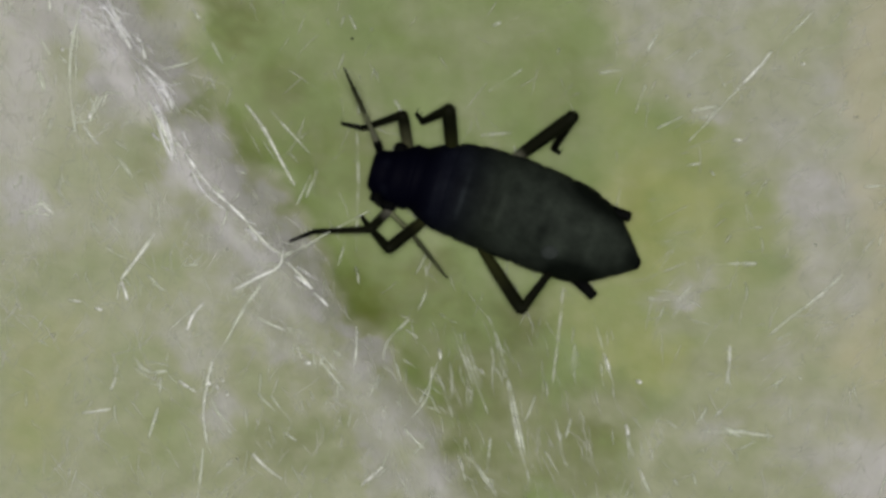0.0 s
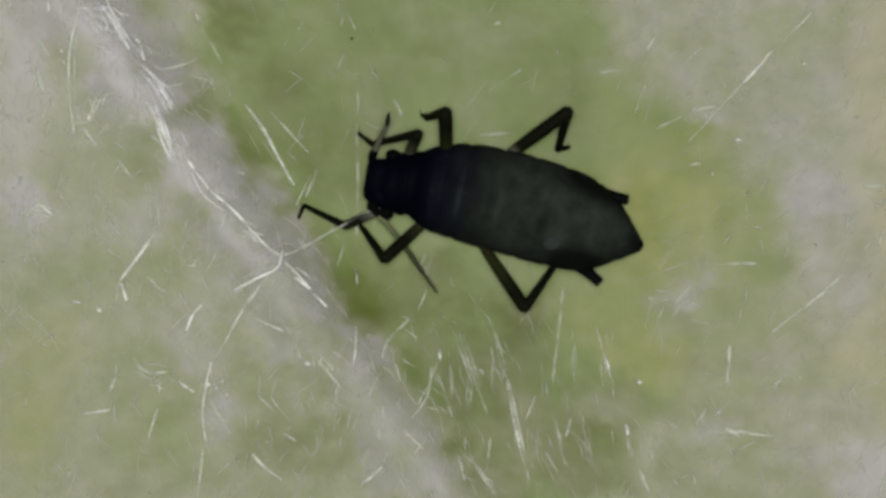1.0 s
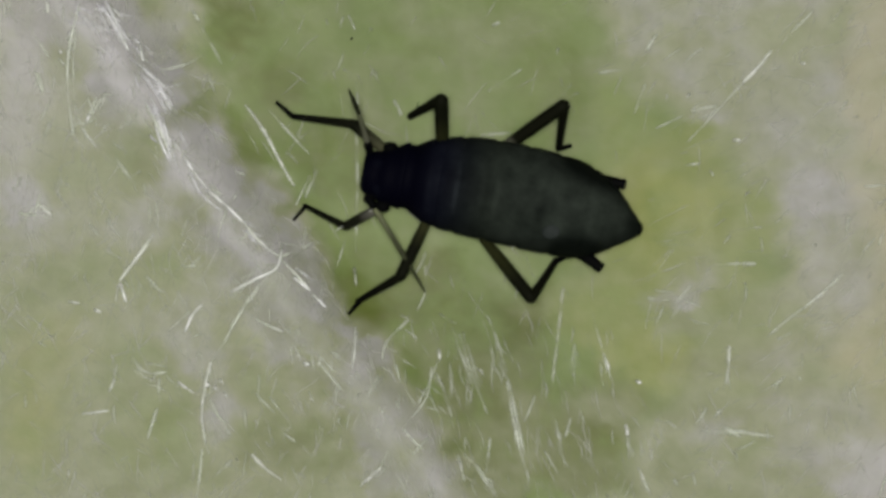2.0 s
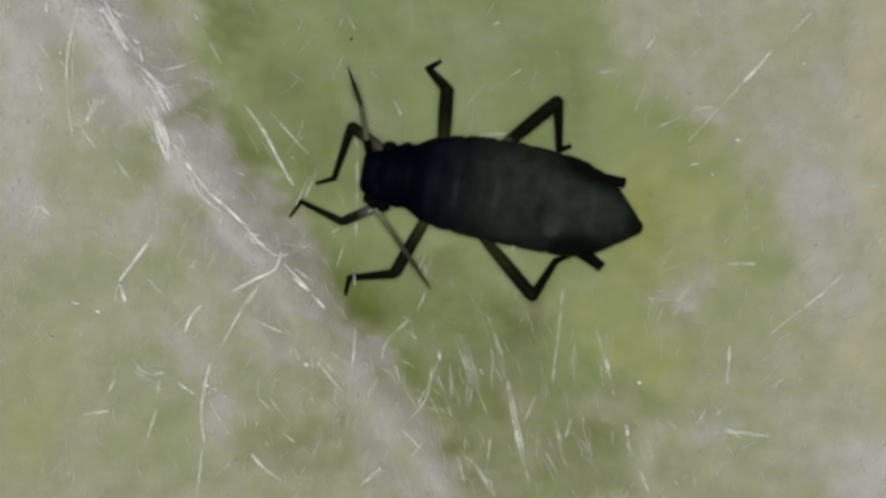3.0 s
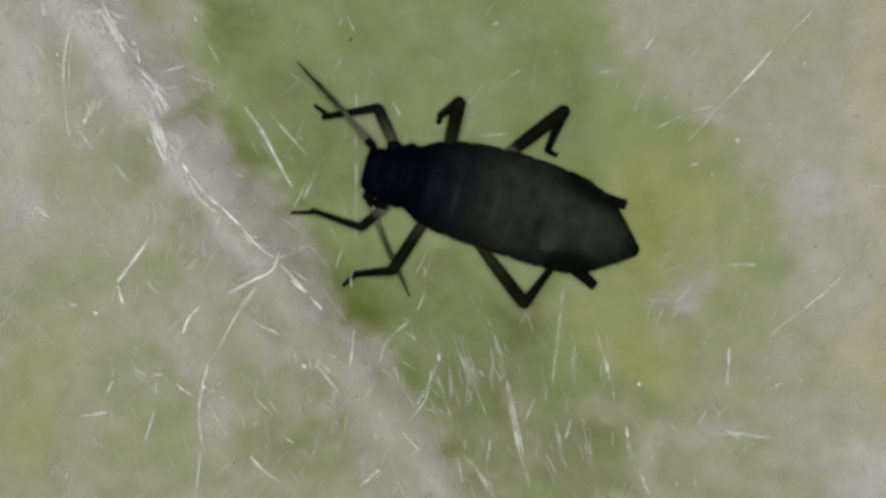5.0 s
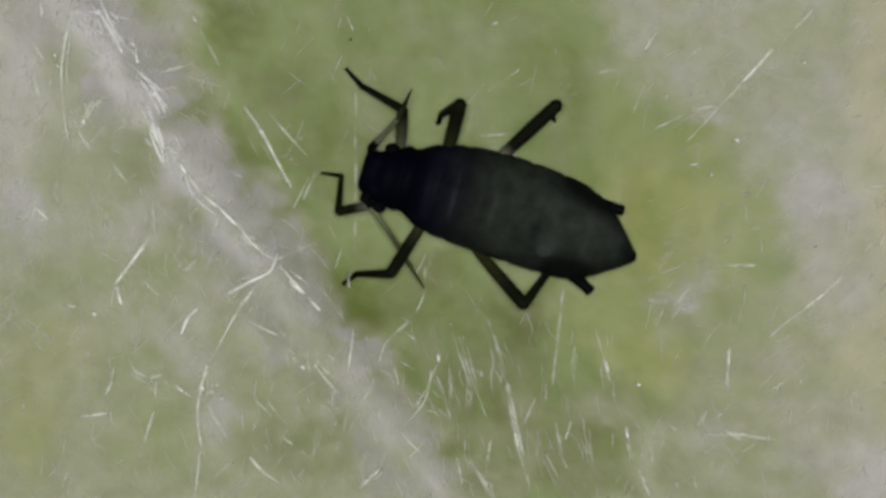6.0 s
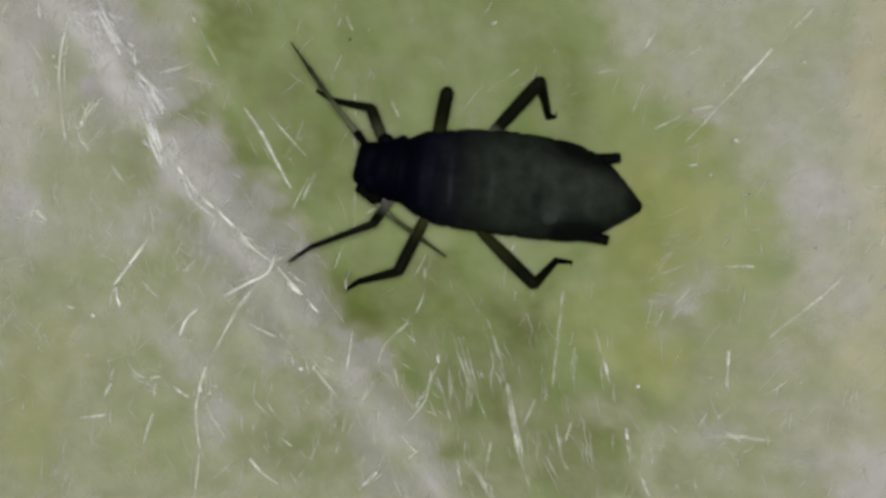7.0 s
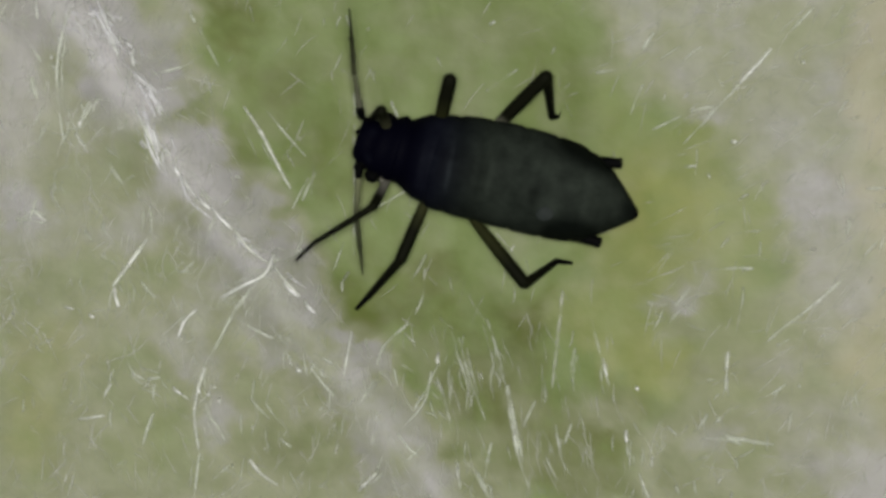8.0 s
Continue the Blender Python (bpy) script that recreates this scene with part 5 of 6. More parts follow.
    walk(fore_near["tarsus"], [
        (0.0, aim(0.547, -0.319, -0.418, -34, -40)), (0.2, aim(0.652, -0.321, -0.383, -44, -57)), (0.4, aim(0.646, -0.307, -0.397, 25, -14)), 
        (0.5, aim(0.629, -0.287, -0.418, 19, -3)), (0.6, aim(0.607, -0.311, -0.409, 22, -6)), (0.8, aim(0.618, -0.316, -0.401, 29, -10)), 
        (1.0, aim(0.674, -0.287, -0.399, 44, -12)), (1.2, aim(0.66, -0.284, -0.408, 43, -8)), (1.4, aim(0.596, -0.259, -0.447, 31, -29)), 
        (1.5, aim(0.651, -0.282, -0.413, 37, -6)), (1.6, aim(0.544, -0.244, -0.466, 18, -37)), (1.7, aim(0.659, -0.297, -0.399, 28, -13)), 
        (2.8, aim(0.461, -0.284, -0.449, -25, -44)), (2.9, aim(0.472, -0.282, -0.45, -19, -38)), (3.0, aim(0.676, -0.288, -0.397, 31, -17)), 
        (3.2, aim(0.578, -0.315, -0.415, -47, -56)), (3.4, aim(0.477, -0.435, -0.304, -62, -39)), (3.5, aim(0.532, -0.379, -0.368, -42, -49)), 
        (3.6, aim(0.457, -0.279, -0.451, -52, -57)), (3.8, aim(0.407, -0.217, -0.48, -81, -60)), (4.0, aim(0.583, -0.288, -0.432, -15, -1)), 
        (4.2, aim(0.444, -0.236, -0.475, -42, -14)), (4.4, aim(0.371, -0.208, -0.478, -17, -36)), (4.5, aim(0.322, -0.289, -0.42, -73, -52)), 
        (4.6, aim(0.342, -0.375, -0.353, -92, -56)), (5.8, aim(0.471, -0.278, -0.452, -20, -45)), (6.0, aim(0.246, -0.28, -0.39, -29, -56)), 
        (6.2, aim(0.251, -0.249, -0.413, -55, -69)), (6.4, aim(0.393, -0.3, -0.431, -34, -38)), (6.5, aim(0.451, -0.341, -0.407, -53, -53)), 
        (6.6, aim(0.508, -0.272, -0.455, -37, -49)), (6.7, aim(0.656, -0.246, -0.433, -34, -55)), (6.8, aim(0.59, -0.22, -0.469, -32, -55)), 
        (7.0, aim(0.59, -0.295, -0.425, -42, -57)), (7.2, aim(0.649, -0.288, -0.41, -88, -71)), (7.4, aim(0.565, -0.313, -0.419, -56, -53)), 
        (7.5, aim(0.656, -0.313, -0.388, -53, -51)), (7.6, aim(0.662, -0.313, -0.385, -48, -53)), (7.8, aim(0.666, -0.298, -0.394, -41, -55)), 
        (8.0, aim(0.676, -0.284, -0.4, -37, -56)),
    ])
    walk(mid_far["femur"], [
        (0.0, aim(-0.498, 0.24, 0.36, 114, 46)), (0.2, aim(-0.498, 0.24, 0.36, 109, 46)), (0.4, aim(-0.498, 0.24, 0.36, 106, 44)), 
        (0.5, aim(-0.498, 0.24, 0.36, 105, 43)), (0.6, aim(-0.498, 0.24, 0.36, 106, 46)), (0.8, aim(-0.498, 0.24, 0.36, 104, 47)), 
        (1.0, aim(-0.498, 0.24, 0.36, 105, 48)), (1.2, aim(-0.498, 0.24, 0.36, 102, 50)), (1.4, aim(-0.498, 0.24, 0.36, 101, 50)), 
        (1.5, aim(-0.498, 0.24, 0.36, 100, 48)), (1.6, aim(-0.498, 0.24, 0.36, 99, 48)), (1.7, aim(-0.498, 0.24, 0.36, 101, 49)), 
        (2.8, aim(-0.498, 0.24, 0.36, 96, 6)), (2.9, aim(-0.498, 0.24, 0.36, 97, 22)), (3.0, aim(-0.498, 0.24, 0.36, 96, 29)), 
        (3.2, aim(-0.498, 0.24, 0.36, 92, 29)), (3.4, aim(-0.498, 0.24, 0.36, 93, 32)), (3.5, aim(-0.498, 0.24, 0.36, 93, 31)), 
        (3.6, aim(-0.498, 0.24, 0.36, 91, 33)), (3.8, aim(-0.498, 0.24, 0.36, 91, 35)), (4.0, aim(-0.498, 0.24, 0.36, 91, 37)), 
        (4.2, aim(-0.498, 0.24, 0.36, 91, 37)), (4.4, aim(-0.498, 0.24, 0.36, 91, 35)), (4.5, aim(-0.498, 0.24, 0.36, 94, 36)), 
        (4.6, aim(-0.498, 0.24, 0.36, 94, 37)), (5.8, aim(-0.498, 0.24, 0.36, 90, 39)), (6.0, aim(-0.498, 0.24, 0.36, 91, 36)), 
        (6.2, aim(-0.498, 0.24, 0.36, 92, 39)), (6.4, aim(-0.498, 0.24, 0.36, 92, 46)), (6.5, aim(-0.498, 0.24, 0.36, 93, 46)), 
        (6.6, aim(-0.498, 0.24, 0.36, 89, 44)), (6.7, aim(-0.498, 0.24, 0.36, 87, 42)), (6.8, aim(-0.498, 0.24, 0.36, 86, 40)), 
        (7.0, aim(-0.498, 0.24, 0.36, 83, 37)), (7.2, aim(-0.498, 0.24, 0.36, 84, 38)), (7.4, aim(-0.498, 0.24, 0.36, 85, 39)), 
        (7.5, aim(-0.498, 0.24, 0.36, 87, 40)), (7.6, aim(-0.498, 0.24, 0.36, 88, 42)), (7.8, aim(-0.498, 0.24, 0.36, 88, 41)), 
        (8.0, aim(-0.498, 0.24, 0.36, 88, 41)),
    ])
    walk(mid_far["tibia"], [
        (0.0, aim(0.63, 0, 0, 157, -36)), (0.2, aim(0.63, 0, 0, 159, -34)), (0.4, aim(0.63, 0, 0, 162, -36)), (0.5, aim(0.63, 0, 0, 163, -35)), 
        (0.6, aim(0.63, 0, 0, 164, -35)), (0.8, aim(0.63, 0, 0, 164, -38)), (1.0, aim(0.63, 0, 0, 164, -39)), (1.2, aim(0.63, 0, 0, 167, -39)), 
        (1.4, aim(0.63, 0, 0, 168, -40)), (1.5, aim(0.63, 0, 0, 168, -42)), (1.6, aim(0.63, 0, 0, 167, -41)), (1.7, aim(0.63, 0, 0, 168, -35)), 
        (2.8, aim(0.63, 0, 0, 54, -63)), (2.9, aim(0.63, 0, 0, 93, -75)), (3.0, aim(0.63, 0, 0, 133, -71)), (3.2, aim(0.63, 0, 0, 166, -50)), 
        (3.4, aim(0.63, 0, 0, 166, -46)), (3.5, aim(0.63, 0, 0, 166, -48)), (3.6, aim(0.63, 0, 0, 165, -46)), (3.8, aim(0.63, 0, 0, 166, -43)), 
        (4.0, aim(0.63, 0, 0, 169, -41)), (4.2, aim(0.63, 0, 0, 169, -42)), (4.4, aim(0.63, 0, 0, 166, -44)), (4.5, aim(0.63, 0, 0, 165, -44)), 
        (4.6, aim(0.63, 0, 0, 165, -42)), (5.8, aim(0.63, 0, 0, 167, -40)), (6.0, aim(0.63, 0, 0, 165, -44)), (6.2, aim(0.63, 0, 0, 163, -41)), 
        (6.4, aim(0.63, 0, 0, 166, -35)), (6.5, aim(0.63, 0, 0, 167, -36)), (6.6, aim(0.63, 0, 0, 168, -34)), (6.7, aim(0.63, 0, 0, 170, -36)), 
        (6.8, aim(0.63, 0, 0, 172, -36)), (7.0, aim(0.63, 0, 0, -180, -39)), (7.2, aim(0.63, 0, 0, -180, -37)), (7.4, aim(0.63, 0, 0, -177, -34)), 
        (7.5, aim(0.63, 0, 0, -179, -31)), (7.6, aim(0.63, 0, 0, -179, -29)), (7.8, aim(0.63, 0, 0, -178, -28)), (8.0, aim(0.63, 0, 0, -179, -27)),
    ])
    walk(mid_far["tarsus"], [
        (0.0, aim(0.131, 0.216, -0.4, 112, -66)), (0.2, aim(0.108, 0.204, -0.376, 89, -59)), (0.4, aim(0.108, 0.168, -0.394, 103, -49)), 
        (0.5, aim(0.102, 0.166, -0.386, 122, -62)), (0.6, aim(0.096, 0.155, -0.383, 123, -53)), (0.8, aim(0.118, 0.144, -0.416, 126, -51)), 
        (1.0, aim(0.128, 0.14, -0.429, 143, -46)), (1.2, aim(0.117, 0.122, -0.421, 141, -37)), (1.4, aim(0.126, 0.104, -0.437, 142, -36)), 
        (1.5, aim(0.137, 0.108, -0.448, 151, -39)), (1.6, aim(0.137, 0.117, -0.446, 142, -36)), (1.7, aim(0.091, 0.113, -0.39, 131, -48)), 
        (2.8, aim(0.806, 0.246, -0.603, -98, 48)), (2.9, aim(0.622, 0.179, -0.651, -77, 9)), (3.0, aim(0.48, 0.159, -0.639, -62, -21)), 
        (3.2, aim(0.212, 0.104, -0.52, -169, 27)), (3.4, aim(0.179, 0.113, -0.49, 174, 13)), (3.5, aim(0.192, 0.107, -0.502, 173, 19)), 
        (3.6, aim(0.175, 0.119, -0.485, -180, 11)), (3.8, aim(0.15, 0.116, -0.46, 173, -3)), (4.0, aim(0.132, 0.093, -0.446, 176, -7)), 
        (4.2, aim(0.14, 0.093, -0.455, 176, -6)), (4.4, aim(0.162, 0.114, -0.473, 177, -0)), (4.5, aim(0.159, 0.123, -0.468, 175, -6)), 
        (4.6, aim(0.145, 0.126, -0.452, 174, -14)), (5.8, aim(0.127, 0.114, -0.435, 177, -14)), (6.0, aim(0.159, 0.126, -0.466, 176, -10)), 
        (6.2, aim(0.143, 0.151, -0.442, 176, -17)), (6.4, aim(0.093, 0.131, -0.388, 176, -8)), (6.5, aim(0.094, 0.119, -0.392, 175, -8)), 
        (6.6, aim(0.086, 0.116, -0.382, 176, -9)), (6.7, aim(0.089, 0.092, -0.393, 176, -12)), (6.8, aim(0.089, 0.077, -0.397, 175, -14)), 
        (7.0, aim(0.105, 0, -0.424, 176, -17)), (7.2, aim(0.089, -0.002, -0.404, 176, -21)), (7.4, aim(0.069, -0.026, -0.374, 177, -21)), 
        (7.5, aim(0.049, -0.014, -0.344, 178, -17)), (7.6, aim(0.039, -0.012, -0.326, 177, -16)), (7.8, aim(0.032, -0.019, -0.312, 177, -17)), 
        (8.0, aim(0.028, -0.009, -0.305, 177, -16)),
    ])
    walk(mid_near["femur"], [
        (0.0, aim(-0.5, -0.124, 0.36, -122, 37)), (0.2, aim(-0.5, -0.124, 0.36, -119, 34)), (0.4, aim(-0.5, -0.124, 0.36, -118, 30)), 
        (0.5, aim(-0.5, -0.124, 0.36, -119, 28)), (0.6, aim(-0.5, -0.124, 0.36, -118, 28)), (0.8, aim(-0.5, -0.124, 0.36, -123, 30)), 
        (1.0, aim(-0.5, -0.124, 0.36, -124, 28)), (1.2, aim(-0.5, -0.124, 0.36, -119, 15)), (1.4, aim(-0.5, -0.124, 0.36, -104, 13)), 
        (1.5, aim(-0.5, -0.124, 0.36, -103, 19)), (1.6, aim(-0.5, -0.124, 0.36, -104, 20)), (1.7, aim(-0.5, -0.124, 0.36, -104, 10)), 
        (2.8, aim(-0.5, -0.124, 0.36, -108, 18)), (2.9, aim(-0.5, -0.124, 0.36, -108, 16)), (3.0, aim(-0.5, -0.124, 0.36, -110, 6)), 
        (3.2, aim(-0.5, -0.124, 0.36, -111, 20)), (3.4, aim(-0.5, -0.124, 0.36, -111, 28)), (3.5, aim(-0.5, -0.124, 0.36, -113, 30)), 
        (3.6, aim(-0.5, -0.124, 0.36, -110, 27)), (3.8, aim(-0.5, -0.124, 0.36, -112, 22)), (4.0, aim(-0.5, -0.124, 0.36, -111, 24)), 
        (4.2, aim(-0.5, -0.124, 0.36, -109, 25)), (4.4, aim(-0.5, -0.124, 0.36, -107, 26)), (4.5, aim(-0.5, -0.124, 0.36, -108, 21)), 
        (4.6, aim(-0.5, -0.124, 0.36, -109, 25)), (5.8, aim(-0.5, -0.124, 0.36, -104, 13)), (6.0, aim(-0.5, -0.124, 0.36, -106, 24)), 
        (6.2, aim(-0.5, -0.124, 0.36, -109, 39)), (6.4, aim(-0.5, -0.124, 0.36, -109, 34)), (6.5, aim(-0.5, -0.124, 0.36, -108, 31)), 
        (6.6, aim(-0.5, -0.124, 0.36, -110, 29)), (6.7, aim(-0.5, -0.124, 0.36, -110, 26)), (6.8, aim(-0.491, -0.124, 0.36, -111, 17)), 
        (7.0, aim(-0.473, -0.124, 0.36, -112, 16)), (7.2, aim(-0.455, -0.124, 0.36, -110, 10)), (7.4, aim(-0.455, -0.124, 0.36, -109, 12)), 
        (7.5, aim(-0.455, -0.124, 0.36, -107, 6)), (7.6, aim(-0.455, -0.124, 0.36, -106, 5)), (7.8, aim(-0.455, -0.124, 0.36, -103, 6)), 
        (8.0, aim(-0.455, -0.124, 0.36, -102, 5)),
    ])
    walk(mid_near["tibia"], [
        (0.0, aim(0.63, 0, 0, -137, -46)), (0.2, aim(0.63, 0, 0, -141, -48)), (0.4, aim(0.63, 0, 0, -141, -46)), (0.5, aim(0.63, 0, 0, -140, -48)), 
        (0.6, aim(0.63, 0, 0, -140, -47)), (0.8, aim(0.63, 0, 0, -138, -46)), (1.0, aim(0.63, 0, 0, -131, -46)), (1.2, aim(0.63, 0, 0, -97, -63)), 
        (1.4, aim(0.63, 0, 0, -52, -57)), (1.5, aim(0.63, 0, 0, -54, -57)), (1.6, aim(0.63, 0, 0, -52, -60)), (1.7, aim(0.63, 0, 0, -35, -51)), 
        (2.8, aim(0.63, 0, 0, -79, -61)), (2.9, aim(0.63, 0, 0, -78, -61)), (3.0, aim(0.63, 0, 0, -60, -51)), (3.2, aim(0.63, 0, 0, -87, -65)), 
        (3.4, aim(0.63, 0, 0, -94, -69)), (3.5, aim(0.63, 0, 0, -100, -69)), (3.6, aim(0.63, 0, 0, -95, -65)), (3.8, aim(0.63, 0, 0, -87, -68)), 
        (4.0, aim(0.63, 0, 0, -89, -66)), (4.2, aim(0.63, 0, 0, -96, -65)), (4.4, aim(0.63, 0, 0, -93, -64)), (4.5, aim(0.63, 0, 0, -91, -66)), 
        (4.6, aim(0.63, 0, 0, -90, -66)), (5.8, aim(0.63, 0, 0, -84, -61)), (6.0, aim(0.63, 0, 0, -105, -65)), (6.2, aim(0.63, 0, 0, -112, -65)), 
        (6.4, aim(0.63, 0, 0, -94, -67)), (6.5, aim(0.63, 0, 0, -89, -64)), (6.6, aim(0.63, 0, 0, -80, -66)), (6.7, aim(0.63, 0, 0, -78, -65)), 
        (6.8, aim(0.63, 0, 0, -69, -64)), (7.0, aim(0.63, 0, 0, -72, -63)), (7.2, aim(0.63, 0, 0, -62, -58)), (7.4, aim(0.63, 0, 0, -56, -66)), 
        (7.5, aim(0.63, 0, 0, -41, -56)), (7.6, aim(0.63, 0, 0, -38, -55)), (7.8, aim(0.63, 0, 0, -23, -48)), (8.0, aim(0.63, 0, 0, -20, -50)),
    ])
    walk(mid_near["tarsus"], [
        (0.0, aim(0.35, -0.258, -0.396, -130, -37)), (0.2, aim(0.344, -0.228, -0.409, -134, -38)), (0.4, aim(0.338, -0.241, -0.398, -141, -43)), 
        (0.5, aim(0.35, -0.237, -0.409, -139, -42)), (0.6, aim(0.344, -0.243, -0.401, -140, -44)), (0.8, aim(0.344, -0.254, -0.394, -137, -41)), 
        (1.0, aim(0.383, -0.287, -0.397, -134, -47)), (1.2, aim(0.601, -0.247, -0.49, -79, -20)), (1.4, aim(0.815, -0.24, -0.458, -41, -43)), 
        (1.5, aim(0.804, -0.243, -0.461, -31, -52)), (1.6, aim(0.798, -0.215, -0.476, -19, -23)), (1.7, aim(0.912, -0.2, -0.427, -18, -14)), 
        (2.8, aim(0.68, -0.259, -0.481, -12, -48)), (2.9, aim(0.686, -0.257, -0.482, -17, -49)), (3.0, aim(0.801, -0.297, -0.429, 17, -8)), 
        (3.2, aim(0.643, -0.227, -0.5, -20, -25)), (3.4, aim(0.615, -0.198, -0.512, -19, -34)), (3.5, aim(0.594, -0.196, -0.511, -21, -47)), 
        (3.6, aim(0.611, -0.233, -0.497, -21, -40)), (3.8, aim(0.642, -0.202, -0.51, -17, -36)), (4.0, aim(0.632, -0.22, -0.503, -18, -28)), 
        (4.2, aim(0.606, -0.229, -0.499, -20, -30)), (4.4, aim(0.617, -0.242, -0.493, -33, -59)), (4.5, aim(0.625, -0.22, -0.503, -27, -40)), 
        (4.6, aim(0.629, -0.22, -0.503, -21, -55)), (5.8, aim(0.658, -0.265, -0.48, -21, -26)), (6.0, aim(0.57, -0.228, -0.496, -24, -28)), 
        (6.2, aim(0.544, -0.216, -0.497, -19, -43)), (6.4, aim(0.615, -0.214, -0.505, -22, -37)), (6.5, aim(0.636, -0.236, -0.495, -25, -35)), 
        (6.6, aim(0.669, -0.216, -0.503, -26, -32)), (6.7, aim(0.679, -0.23, -0.496, -32, -28)), (6.8, aim(0.717, -0.225, -0.493, -29, -21)), 
        (7.0, aim(0.707, -0.241, -0.487, -35, -34)), (7.2, aim(0.764, -0.254, -0.468, -31, -24)), (7.4, aim(0.756, -0.187, -0.5, -28, -16)), 
        (7.5, aim(0.863, -0.202, -0.454, -21, 3)), (7.6, aim(0.88, -0.197, -0.447, -24, 0)), (7.8, aim(0.97, -0.146, -0.406, -40, -18)), 
        (8.0, aim(0.964, -0.124, -0.417, -20, -23)),
    ])
    walk(hind_far["femur"], [
        (0.0, aim(-0.131, 0.341, 0.36, 55, 24)), (0.2, aim(-0.131, 0.341, 0.36, 57, 21)), (0.4, aim(-0.131, 0.341, 0.36, 52, 22)), 
        (0.5, aim(-0.131, 0.341, 0.36, 53, 21)), (0.6, aim(-0.131, 0.341, 0.36, 52, 23)), (0.8, aim(-0.131, 0.341, 0.36, 50, 21)), 
        (1.0, aim(-0.131, 0.341, 0.36, 49, 22)), (1.2, aim(-0.131, 0.341, 0.36, 47, 24)), (1.4, aim(-0.13, 0.341, 0.36, 46, 23)), 
        (1.5, aim(-0.129, 0.341, 0.36, 46, 21)), (1.6, aim(-0.128, 0.341, 0.36, 46, 21)), (1.7, aim(-0.127, 0.341, 0.36, 45, 24)), 
        (2.8, aim(-0.119, 0.341, 0.36, 49, 21)), (2.9, aim(-0.119, 0.341, 0.36, 50, 24)), (3.0, aim(-0.119, 0.341, 0.36, 49, 29)), 
        (3.2, aim(-0.119, 0.341, 0.36, 47, 26)), (3.4, aim(-0.119, 0.341, 0.36, 46, 24)), (3.5, aim(-0.119, 0.341, 0.36, 45, 21)), 
        (3.6, aim(-0.119, 0.341, 0.36, 46, 22)), (3.8, aim(-0.119, 0.341, 0.36, 45, 24)), (4.0, aim(-0.119, 0.341, 0.36, 46, 28)), 
        (4.2, aim(-0.119, 0.341, 0.36, 48, 27)), (4.4, aim(-0.119, 0.341, 0.36, 50, 25)), (4.5, aim(-0.119, 0.341, 0.36, 52, 27)), 
        (4.6, aim(-0.119, 0.341, 0.36, 50, 26)), (5.8, aim(-0.149, 0.341, 0.36, 60, 25)), (6.0, aim(-0.149, 0.341, 0.36, 59, 20)), 
        (6.2, aim(-0.149, 0.341, 0.36, 58, 12)), (6.4, aim(-0.149, 0.341, 0.36, 55, 24)), (6.5, aim(-0.149, 0.341, 0.36, 58, 27)), 
        (6.6, aim(-0.148, 0.341, 0.36, 55, 28)), (6.7, aim(-0.147, 0.341, 0.36, 54, 28)), (6.8, aim(-0.146, 0.341, 0.36, 54, 28)), 
        (7.0, aim(-0.144, 0.341, 0.36, 52, 26)), (7.2, aim(-0.141, 0.341, 0.36, 55, 30)), (7.4, aim(-0.126, 0.341, 0.36, 55, 33)), 
        (7.5, aim(-0.119, 0.341, 0.36, 56, 31)), (7.6, aim(-0.119, 0.341, 0.36, 56, 31)), (7.8, aim(-0.119, 0.341, 0.36, 56, 30)), 
        (8.0, aim(-0.119, 0.341, 0.36, 56, 31)),
    ])
